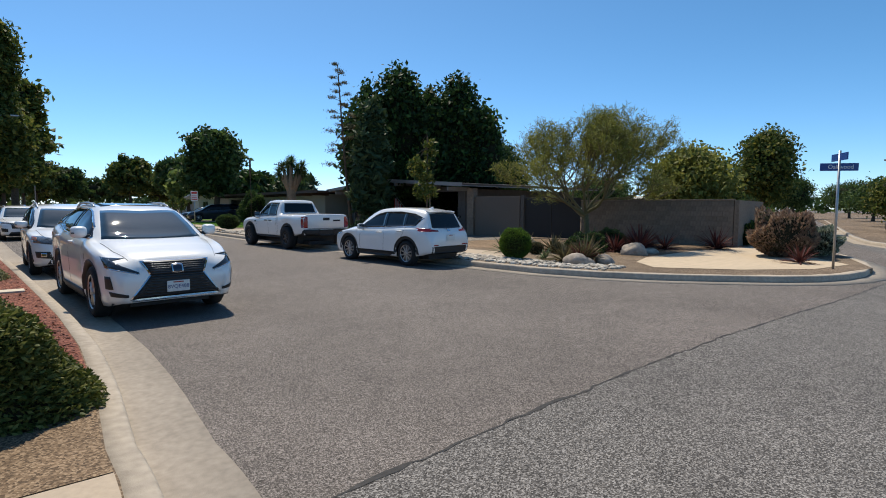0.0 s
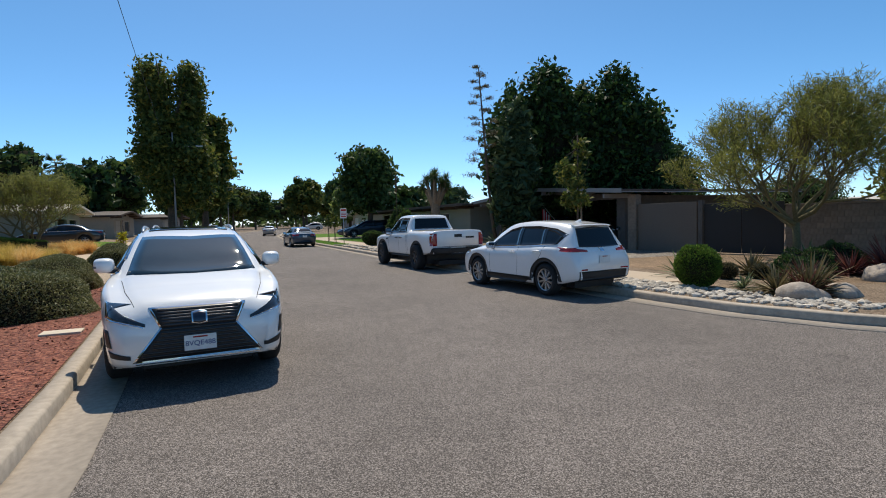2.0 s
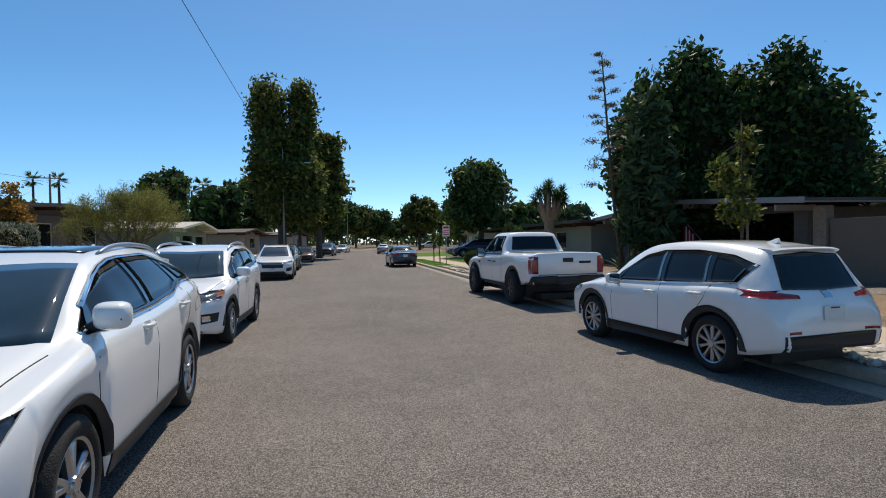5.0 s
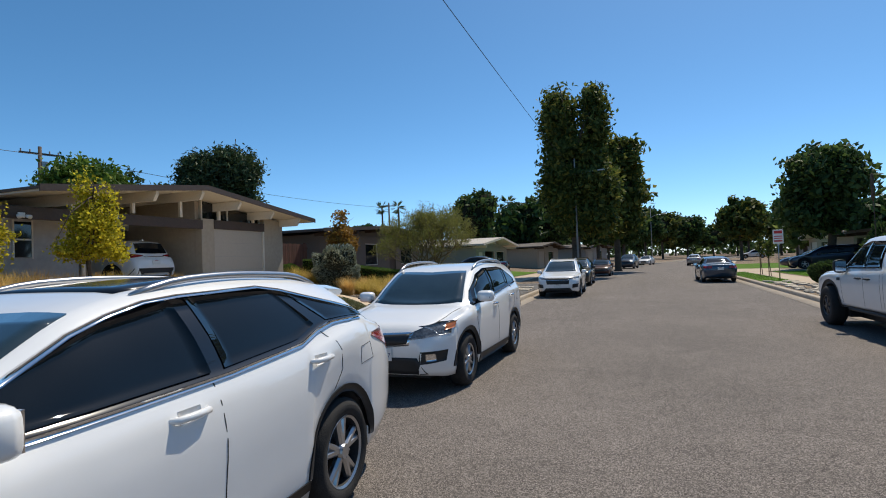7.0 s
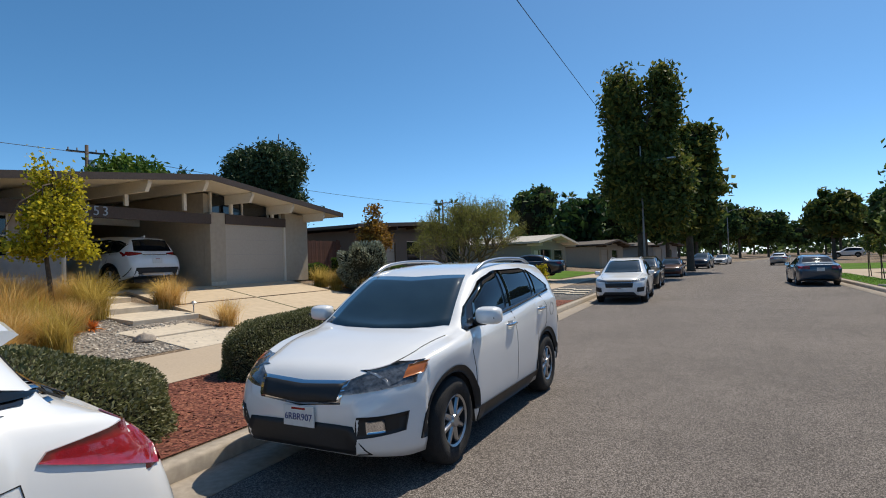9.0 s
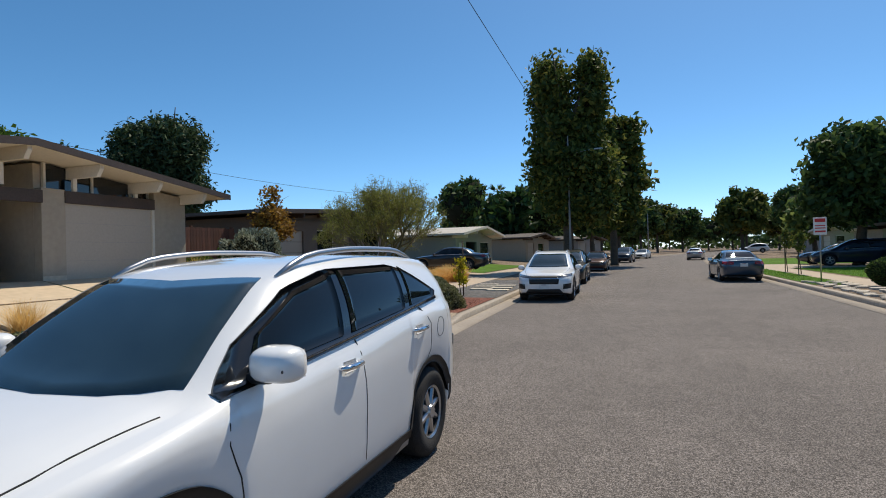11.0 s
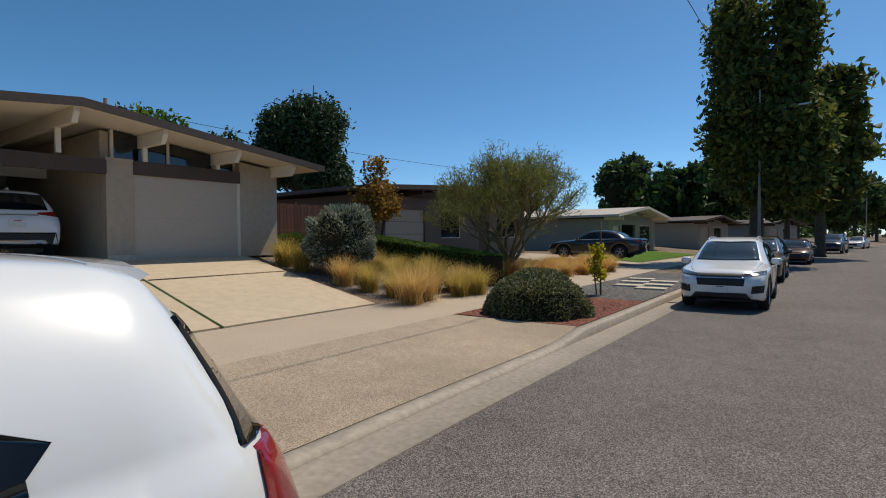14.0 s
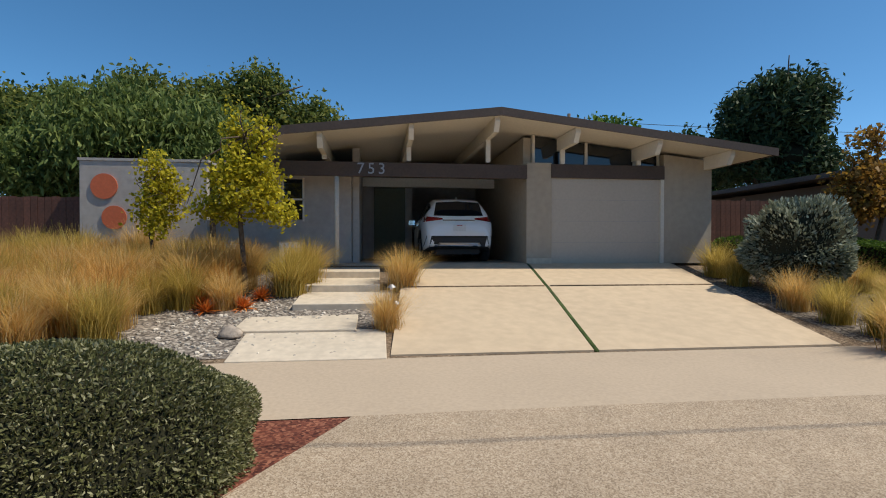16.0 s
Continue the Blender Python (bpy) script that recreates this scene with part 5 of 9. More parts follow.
TRUCK_L = 5.65
pickup = dict(length=TRUCK_L, axles=(0.98, 4.36), wheel_r=0.435, rim_r=0.225, track=1.075, spokes=(6, 0.12, 0.03, 0.022), alloy=ALLOY_DARK, tyre_w=0.3, arch=0.075, crown=0.06,
    top=[(0, 0.95), (0.03, 1.12), (0.12, 1.18), (0.6, 1.22), (1.3, 1.25), (1.42, 1.28), (1.75, 1.55), (2.1, 1.82), (2.3, 1.91), (2.7, 1.945), (3.3, 1.93), (3.42, 1.9), (3.55, 1.6), (3.62, 1.4), (3.68, 1.36), (5.0, 1.36), (5.62, 1.35), (5.65, 1.3)],
    belt=[(0, 0.85), (0.1, 1.02), (0.6, 1.12), (1.4, 1.18), (2.5, 1.26), (3.5, 1.29), (3.68, 1.31), (5.62, 1.31), (5.65, 1.25)],
    width=[(0, 0.82), (0.08, 0.92), (0.3, 0.98), (0.6, 1.0), (3.4, 0.99), (3.6, 1.0), (5.4, 1.0), (5.6, 0.985), (5.65, 0.97)],
    roof_w=[(0, 0.7), (0.3, 0.85), (1.4, 0.9), (1.75, 0.8), (2.2, 0.71), (3.3, 0.69), (3.5, 0.74), (3.62, 0.88), (3.7, 0.92), (5.65, 0.92)],
    sill=[(0, 0.5), (0.5, 0.42), (1.5, 0.46), (3.5, 0.47), (4.9, 0.55), (5.65, 0.6)], front_lean=[(0.3, 0.1), (0.8, 0.0), (1.1, 0.04), (1.3, 0.1)], rear_lean=[(0.3, 0.03), (0.6, 0.0), (2, 0.0)],
    screen=([(-0.8, 1.5), (0, 1.4), (0.8, 1.5)], [(-0.64, 2.14), (0, 2.1), (0.64, 2.14)]), rear_screen=([(-0.7, 1.42), (0.7, 1.42)], [(-0.62, 1.8), (0.62, 1.8)]),
    dlo=([(1.72, 1.29), (3.38, 1.33)], [(1.88, 1.48), (2.2, 1.75), (2.5, 1.83), (3.3, 1.82)]),
    windows=[([(1.86, 1.31), (2.68, 1.325)], [(2.0, 1.5), (2.3, 1.76), (2.66, 1.8)]), ([(2.76, 1.33), (3.3, 1.345)], [(2.76, 1.8), (3.24, 1.79)])],
    seams=[[(1.7, 1.24), (1.66, 0.9), (1.7, 0.56)], [(2.72, 1.28), (2.72, 0.56)], [(3.42, 1.28), (3.42, 0.56)], [(3.56, 1.3), (3.56, 0.6)]], handles=[(2.52, 1.1), (2.92, 1.1)], handle_mat=TRIM_BLACK,
    mirror=(1.82, 1.3), mirror_size=(0.12, 0.09, 0.14), mirror_mat=TRIM_BLACK, cladding=0.09, sill_h=0.04, belt_chrome=2,
    tail=[("tail_lamp", [(0.8, 0.86), (0.975, 0.86)], [(0.8, 1.28), (0.97, 1.28)], LAMP_RED), ("bumper_end", [(0.3, 0.6), (0.96, 0.6)], [(0.3, 0.8), (0.96, 0.8)], TRIM_BLACK, 0.05)],
    tail_mid=[("tailgate_gap", [(-0.79, 0.82), (0.79, 0.82)], [(-0.79, 0.835), (0.79, 0.835)], SEAM), ("tailgate_handle", [(-0.14, 1.14), (0.14, 1.14)], [(-0.14, 1.24), (0.14, 1.24)], TRIM_BLACK, 0.012), ("tailgate_decal", [(0.3, 1.1), (0.62, 1.1)], [(0.3, 1.16), (0.62, 1.16)], TRIM_BLACK), ("bumper_step", [(-0.32, 0.6), (0.32, 0.6)], [(-0.32, 0.78), (0.32, 0.78)], TRIM_BLACK, 0.04)],
    side=[("tail_lamp_side", [(5.5, 0.86), (5.63, 0.86)], [(5.5, 1.28), (5.63, 1.28)], LAMP_RED), ("fender_badge", [(1.45, 1.02), (1.6, 1.02)], [(1.45, 1.08), (1.6, 1.08)], TRIM_BLACK)],
    nose=[("headlamp", [(0.6, 0.88), (0.93, 0.9)], [(0.6, 1.1), (0.93, 1.1)], LAMP_CLEAR)], nose_mid=[("grille", [(-0.58, 0.82), (0.58, 0.82)], [(-0.58, 1.12), (0.58, 1.12)], TRIM_BLACK)],
    plates=[("tail", 0.69, "")])
truck, t_cast, t_patch = build_car("pickup_truck", pose(8.73, 22.45, 0, 0, 0, 1.5), "white extended-cab pickup truck with flared black arches", "pickup truck", pickup, PAINT_WHITE, "cars parked along the street")
t_patch("bed_cover", "top", [(-0.82, 3.78), (0.82, 3.78)], [(-0.82, 5.52), (0.82, 5.52)], TRIM_BLACK, nu=6, nv=6)
part("side_step", box(-0.98, -0.86, -0.95, 0.9, 0.42, 0.47, 0.015), TRIM_BLACK, truck)
part("side_step", box(0.86, 0.98, -0.95, 0.9, 0.42, 0.47, 0.015), TRIM_BLACK, truck)


def sedan_spec(length, axles, hw=0.9, h=1.45, **over):
    k = length / 4.8
    v = h / 1.45
    d = dict(length=length, axles=axles, wheel_r=0.325, rim_r=0.215, track=hw - 0.02, spokes=(5, 0.12, 0.03, 0.02), tyre_w=0.215,
        top=[(0, 0.6), (0.04, 0.7), (0.15, 0.76), (0.8 * k, 0.9), (1.35 * k, 0.96), (1.8 * k, 1.2 * v), (2.2 * k, 1.38 * v), (2.7 * k, 1.44 * v), (3.2 * k, 1.41 * v), (3.6 * k, 1.3 * v), (4.05 * k, 1.07), (4.4 * k, 1.03), (length - 0.04, 1.0), (length, 0.88)],
        belt=[(0, 0.55), (0.1, 0.67), (0.6, 0.82), (1.4 * k, 0.9), (3.0 * k, 0.94), (4.0 * k, 0.98), (length, 0.82)],
        width=[(0, hw * 0.7), (0.08, hw * 0.84), (0.3, hw * 0.93), (0.9, hw), (length - 1.0, hw), (length - 0.2, hw * 0.92), (length, hw * 0.8)],
        roof_w=[(0, hw * 0.55), (0.3, hw * 0.7), (1.35 * k, hw * 0.8), (2.2 * k, hw * 0.63), (3.2 * k, hw * 0.62), (4.1 * k, hw * 0.75), (length, hw * 0.7)],
        sill=[(0, 0.26), (0.5, 0.2), (length - 0.5, 0.22), (length, 0.34)], front_lean=[(0.2, 0.08), (0.45, 0.0), (0.7, 0.06), (0.9, 0.15)], rear_lean=[(0.2, 0.1), (0.5, 0.0), (0.9, 0.03), (1.1, 0.06)],
        screen=([(-hw * 0.76, 1.42 * k), (0, 1.32 * k), (hw * 0.76, 1.42 * k)], [(-hw * 0.58, 2.2 * k), (0, 2.14 * k), (hw * 0.58, 2.2 * k)]),
        rear_screen=([(-hw * 0.68, 1.1), (hw * 0.68, 1.1)], [(-hw * 0.55, 1.33 * v), (hw * 0.55, 1.33 * v)]),
        dlo=([(1.6 * k, 0.96), (3.7 * k, 1.0)], [(1.8 * k, 1.1 * v), (2.25 * k, 1.31 * v), (2.8 * k, 1.35 * v), (3.4 * k, 1.26 * v), (3.8 * k, 1.08 * v)]),
        windows=[([(1.75 * k, 0.98), (2.6 * k, 0.99)], [(1.92 * k, 1.12 * v), (2.3 * k, 1.29 * v), (2.58 * k, 1.33 * v)]), ([(2.68 * k, 0.99), (3.55 * k, 1.01)], [(2.66 * k, 1.33 * v), (3.2 * k, 1.28 * v), (3.5 * k, 1.16 * v)])],
        seams=[[(1.62 * k, 0.9), (1.6 * k, 0.4)], [(2.64 * k, 0.95), (2.62 * k, 0.4)], [(3.55 * k, 0.97), (3.4 * k, 0.6)]], handles=[(2.5 * k, 0.84), (3.4 * k, 0.87)], mirror=(1.72 * k, 0.97), belt_chrome=1, cladding=0,
        nose=[("headlamp", [(0.4, 0.58), (0.8, 0.62)], [(0.4, 0.66), (0.8, 0.74)], LAMP_CLEAR)], nose_mid=[("grille", [(-0.4, 0.4), (0.4, 0.4)], [(-0.36, 0.64), (0.36, 0.64)], TRIM_BLACK)],
        tail=[("tail_lamp", [(0.42, 0.8), (0.84, 0.8)], [(0.42, 0.92), (0.82, 0.94)], LAMP_RED)], plates=[("tail", 0.78, "")])
    d.update(over)
    return d


build_car("sedan", pose(8.05, 45.15, 0, 0, 0, 0), "slate blue four-door sedan parked at the kerb", "car", sedan_spec(4.85, (0.95, 3.75)), PAINT_BLUE, "cars parked along the street")
build_car("hatchback", pose(0.95, 57.8, 0, 0, 0, 178.5), "small dark red hatchback parked at the kerb", "car", sedan_spec(4.1, (0.8, 3.3), 0.87, 1.48), PAINT_MAROON, "cars parked along the street")
build_car("suv", pose(0.3, 43.7, 0, 0, 0, 180), "black SUV parked at the kerb", "car", suv_spec(4.7, (0.93, 3.65), 1.68, 0.92, rails=None), PAINT_BLACK, "cars parked along the street")
build_car("sedan", pose(11.2, 87.2, 0, 0, 0, -10.5), "silver sedan driving lane, far along the street", "car", sedan_spec(4.7, (0.9, 3.65)), PAINT_SILVER, "cars parked along the street")
build_car("suv", pose(3.0, 80.0, 0, 0, 0, 171.5), "dark SUV parked far along the kerb", "car", suv_spec(4.8, (0.93, 3.7), 1.8, 0.95, rails=None), PAINT_NAVY, "cars parked along the street")
build_car("sedan", pose(5.5, 99.5, 0, 0, 0, 167.5), "pale sedan parked far along the kerb", "car", sedan_spec(4.6, (0.9, 3.6)), PAINT_WHITE, "cars parked along the street")
# ---- planting ----
def leaf_material(name, col, second, glow=0.35, rough=0.6):
    """Leaves: a colour that differs from leaf to leaf, with some light let through."""
    m = bpy.data.materials.new(name)
    m.use_nodes = True
    nt = m.node_tree
    b, n, ln = nt.nodes["Principled BSDF"], nt.nodes.new, nt.links.new
    geo, ramp = n("ShaderNodeNewGeometry"), n("ShaderNodeValToRGB")
    e = ramp.color_ramp.elements
    col, second = [c * 1.45 for c in col], [min(0.8, c * 1.4) for c in second]
    e[0].color, e[1].color = (*[c * 0.6 for c in col], 1), (*second, 1)
    e[0].position, e[1].position = 0.0, 1.0
    mid = e.new(0.6)
    mid.color = (*col, 1)
    ln(geo.outputs["Random Per Island"], ramp.inputs["Fac"])
    ln(ramp.outputs["Color"], b.inputs["Base Color"])
    b.inputs["Roughness"].default_value = rough
    b.inputs["Specular IOR Level"].default_value = 0.25
    tr, mx = n("ShaderNodeBsdfTranslucent"), n("ShaderNodeMixShader")
    ln(ramp.outputs["Color"], tr.inputs["Color"])
    mx.inputs[0].default_value = glow
    ln(b.outputs[0], mx.inputs[1])
    ln(tr.outputs[0], mx.inputs[2])
    ln(mx.outputs[0], nt.nodes["Material Output"].inputs["Surface"])
    return m


LEAF_DARK = leaf_material("dark green leaves", (0.04, 0.07, 0.02), (0.09, 0.13, 0.035))
LEAF_SYC = leaf_material("mid green leaves", (0.062, 0.088, 0.02), (0.19, 0.17, 0.035), 0.4)
LEAF_GARDEN = leaf_material("olive garden leaves", (0.09, 0.12, 0.028), (0.25, 0.25, 0.06), 0.45)
LEAF_FICUS = leaf_material("deep green leaves", (0.025, 0.05, 0.014), (0.07, 0.12, 0.025), 0.25)
LEAF_PINE = leaf_material("blue-green needles", (0.035, 0.06, 0.025), (0.07, 0.1, 0.04), 0.2)
LEAF_PALO = leaf_material("olive-yellow fine foliage", (0.15, 0.16, 0.035), (0.26, 0.25, 0.07), 0.4)
LEAF_LIGHT = leaf_material("light green drooping leaves", (0.1, 0.14, 0.035), (0.2, 0.24, 0.07), 0.4)
LEAF_YELLOW = leaf_material("yellow-green leaves", (0.31, 0.28, 0.02), (0.62, 0.48, 0.035), 0.5)
LEAF_ORANGE = leaf_material("orange-brown leaves", (0.2, 0.11, 0.025), (0.33, 0.2, 0.03), 0.4)
LEAF_ROSEMARY = leaf_material("rosemary leaves", (0.07, 0.085, 0.018), (0.2, 0.19, 0.055), 0.25)
LEAF_MOUND = leaf_material("grey-green small leaves", (0.115, 0.12, 0.045), (0.31, 0.3, 0.18), 0.3)
LEAF_BOX = leaf_material("bright box leaves", (0.06, 0.11, 0.015), (0.13, 0.2, 0.03), 0.3)
LEAF_OLIVE = leaf_material("silver-green leaves", (0.17, 0.19, 0.13), (0.4, 0.42, 0.33), 0.2)
LEAF_RED = leaf_material("dark red strap leaves", (0.07, 0.022, 0.02), (0.15, 0.05, 0.035), 0.25)
LEAF_AGAVE = leaf_material("bronze spiky leaves", (0.1, 0.085, 0.04), (0.22, 0.17, 0.08), 0.15)
LEAF_YUCCA = leaf_material("grey-green strap leaves", (0.09, 0.12, 0.06), (0.2, 0.24, 0.12), 0.2)
GRASS_GOLD = leaf_material("golden dry grass", (0.52, 0.33, 0.1), (0.57, 0.47, 0.25), 0.5)
GRASS_GREEN = leaf_material("straw-green grass", (0.36, 0.27, 0.06), (0.55, 0.42, 0.14), 0.5)
GRASS_RUST = leaf_material("rust-orange dry grass", (0.5, 0.27, 0.07), (0.57, 0.4, 0.16), 0.5)
LAWN_BLADE = leaf_material("lawn blades", (0.1, 0.2, 0.025), (0.17, 0.3, 0.04), 0.35)
SUCCULENT = leaf_material("orange succulent leaves", (0.45, 0.12, 0.02), (0.6, 0.22, 0.04), 0.2)
BARK = material("grey-brown bark", (0.13, 0.1, 0.075), 0.95, vary=0.3, big=3, fine=18, bump=0.7, bump_scale=30, spec=0.1)
BARK_PALE = material("pale tan bark", (0.33, 0.24, 0.16), 0.9, vary=0.25, big=3, fine=15, bump=0.5, bump_scale=25, spec=0.15)
TWIG_GREEN = material("green-tan twig bark", (0.15, 0.13, 0.06), 0.9, vary=0.2, bump=0.2)
# near-black colour that stands in for the shade deep inside foliage
SHADE_CORE = material("dark inner shade", (0.03, 0.03, 0.018), 1.0, vary=0.3, bump=0.5, bump_scale=20, spec=0.05)


def quads_mesh(name, pos, u, v, mat):
    """Many little leaves: centre, half-length vector, half-width vector; each a folded diamond of two triangles."""
    n = len(pos)
    co = np.empty((n, 4, 3))
    co[:, 0], co[:, 2] = pos - u, pos + u
    fold = np.cross(u, v)
    fold /= np.linalg.norm(fold, axis=1, keepdims=True) + 1e-9
    w = np.linalg.norm(v, axis=1, keepdims=True)
    co[:, 1], co[:, 3] = pos + v + fold * w * 0.35, pos - v + fold * w * 0.35
    me = bpy.data.meshes.new(name)
    me.vertices.add(n * 4)
    me.vertices.foreach_set("co", co.ravel())
    idx = np.arange(n * 4).reshape(n, 4)
    tri = np.concatenate([idx[:, [0, 1, 2]], idx[:, [0, 2, 3]]], 1).ravel()
    me.loops.add(n * 6)
    me.loops.foreach_set("vertex_index", tri)
    me.polygons.add(n * 2)
    me.polygons.foreach_set("loop_start", np.arange(0, n * 6, 3))
    me.update(calc_edges=True)
    me.validate()
    me.materials.append(mat)
    return me


def leaf_cloud(rng, blobs, count, size, droop=0.0, clump=0.35, shell=0.5, gap=0.35, long=1.9, gap_scale=0.55):
    """Leaves in clumps over blobs of (x, y, z, rx, ry, rz)."""
    b = np.array(blobs, float)
    b[:, 3:] = np.maximum(b[:, 3:] * 0.9 - clump * 0.55, b[:, 3:] * 0.5)
    area = b[:, 3] * b[:, 4] + b[:, 3] * b[:, 5] + b[:, 4] * b[:, 5]
    per = 22
    clumps = max(4, count // per)
    which = rng.choice(len(b), clumps, p=area / area.sum())
    d = rng.normal(size=(clumps, 3))
    d /= np.linalg.norm(d, axis=1, keepdims=True)
    r = shell + (1 - shell) * rng.random(clumps) ** 0.6
    wob = np.array([noise.noise((float(x) * 2.3 + k, float(y) * 2.3, float(z) * 2.3)) for (x, y, z), k in zip(d, which * 3.7)])
    r *= 1 + 0.28 * wob
    c = b[which, :3] + d * b[which, 3:] * r[:, None]
    keep = np.array([noise.noise((float(x) * gap_scale + 9, float(y) * gap_scale, float(z) * gap_scale)) for x, y, z in c]) > -gap
    c = c[keep]
    pos = np.repeat(c, per, 0) + rng.normal(size=(len(c) * per, 3)) * clump * np.array([1, 1, 0.75])
    u = rng.normal(size=pos.shape)
    u[:, 2] -= droop * 2
    u /= np.linalg.norm(u, axis=1, keepdims=True)
    v = np.cross(u, rng.normal(size=pos.shape))
    v /= np.linalg.norm(v, axis=1, keepdims=True) + 1e-9
    s = size * (0.6 + 0.8 * rng.random((len(pos), 1)))
    return pos, u * s * long / 2, v * s / 2


def limbs(bm, rng, base, top, radius, blobs, limb_count, sides=7):
    base, top = Vector(base), Vector(top)
    mid = base.lerp(top, 0.5) + Vector((rng.normal() * 0.1, rng.normal() * 0.1, 0))
    add_tube(bm, [base - Vector((0, 0, 0.12)), base + Vector((0, 0, 0.1)), mid, top], [radius * 1.35, radius * 1.05, radius * 0.85, radius * 0.55], 10)
    for i in range(limb_count):
        b = blobs[i % len(blobs)]
        end = Vector((b[0] + rng.normal() * b[3] * 0.45, b[1] + rng.normal() * b[4] * 0.45, b[2] + abs(rng.normal()) * b[5] * 0.4))
        start = base.lerp(top, 0.55 + 0.45 * rng.random())
        m1 = start.lerp(end, 0.5) + Vector((rng.normal() * 0.15, rng.normal() * 0.15, 0.1 * (end - start).length))
        add_tube(bm, [start, m1, end], [radius * 0.42, radius * 0.26, radius * 0.08], sides)


def tree(name, x, y, z, blobs, count, size, mat, label, trunk=0.2, trunk_top=None, bark=None, seed=1, limb_count=10, category="tree", group="", core=0.0, **kw):
    """A tree at x, y, z; blobs are relative to its foot."""
    rng = np.random.default_rng(seed)
    t = thing(name, pose(x, y, z) @ Matrix.Diagonal((1.1, 1.1, 1.1, 1)), label, category, group)
    bm = bmesh.new()
    top = trunk_top or (blobs[0][0] * 0.6, blobs[0][1] * 0.6, blobs[0][2])
    limbs(bm, rng, (0, 0, 0), top, trunk, blobs, limb_count)
    part("trunk", bm, bark or BARK, t, "", True)
    me = quads_mesh("crown", *leaf_cloud(rng, blobs, count, size, **kw), mat)
    ob = new("crown", me)
    ob.parent = t
    # solid dark lumps in the blobs paint the shade between the leaves
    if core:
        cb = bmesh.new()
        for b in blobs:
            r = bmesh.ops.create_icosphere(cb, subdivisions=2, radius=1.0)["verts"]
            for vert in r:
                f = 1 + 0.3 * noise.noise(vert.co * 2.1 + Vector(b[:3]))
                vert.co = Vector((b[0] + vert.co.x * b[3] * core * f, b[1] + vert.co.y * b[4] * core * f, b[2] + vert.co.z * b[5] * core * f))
        part("shade_fill", cb, SHADE_CORE, t, "dark solid fill standing in for the crown's inner shade", True)
    return t


# tall street trees beside the lamp pole
tree("street_tree", -2.2, 54, 0.2, [(0.0, 0, 7.2, 2.6, 2.6, 3.9), (-0.95, 0, 11.7, 1.35, 1.7, 3.3), (1.6, 0.3, 11.3, 1.1, 1.4, 3.2), (0.8, 0, 5.8, 2.8, 2.6, 2.9), (0.9, 0, 3.9, 2.3, 2.1, 1.4)], 42000, 0.19, LEAF_SYC, "tall twin-crowned green street tree starting to brown", 0.34, (0, 0, 7.8), seed=11, limb_count=18, clump=0.34, core=0.5, shell=0.45)
tree("street_tree", 0.0, 66.5, 0.2, [(0, 0, 7.4, 3.0, 3.0, 4.2), (0.5, 0, 10.2, 2.0, 2.0, 2.6), (-0.3, 0, 4.6, 2.6, 2.6, 1.8)], 13000, 0.32, LEAF_SYC, "green street tree with browning leaves behind the lamp pole", 0.3, (0, 0, 7), seed=12, limb_count=12, clump=0.38, core=0.55)
for i, (x, y, h, r) in enumerate(((-1.5, 78, 8.0, 2.6), (0.5, 92, 8.5, 2.8), (3.0, 112, 9.0, 3.0))):
    tree("street_tree", x - 1.5, y, 0.2, [(0, 0, h * 0.62, r, r, h * 0.34), (0.4, 0.2, h * 0.82, r * 0.7, r * 0.7, h * 0.2)], 5000, 0.36, LEAF_DARK, "dark green street tree further along the road", 0.22, seed=20 + i, core=0.6, group="trees along the street")
tree("street_tree", 15.0, 57, 0.2, [(0, 0, 6.0, 2.7, 2.7, 2.6), (-0.5, 0, 3.8, 2.5, 2.5, 1.7), (0.4, 0.4, 6.8, 1.7, 1.7, 1.6)], 14000, 0.25, LEAF_DARK, "round-crowned dark green tree on the lawn", 0.28, (0, 0, 5), seed=13, limb_count=14, clump=0.36, core=0.58)

# a belt of woods and roofs' trees along the skyline
rng = np.random.default_rng(77)
n = 16000
az = np.radians(rng.uniform(-75, 100, n))
dist = 235 + rng.normal(size=n) * 6
crest = np.array([5.6 + 3.2 * noise.noise((float(a) * 9, 1.0, 0.0)) + 2.0 * noise.noise((float(a) * 31, 5.0, 0.0)) for a in az])
pos = np.stack([5 + np.sin(az) * dist, np.cos(az) * dist, 0.2 + crest * rng.random(n) ** 0.7], 1)
u = rng.normal(size=pos.shape)
u /= np.linalg.norm(u, axis=1, keepdims=True)
v = np.cross(u, rng.normal(size=pos.shape))
v /= np.linalg.norm(v, axis=1, keepdims=True) + 1e-9
s = 0.7 + 0.7 * rng.random((n, 1))
ob = new("far_woods", quads_mesh("far_woods", pos, u * s, v * s * 0.6, LEAF_DARK))
tagged(ob, "low belt of distant green trees along the skyline", "woods", "", "stuff")

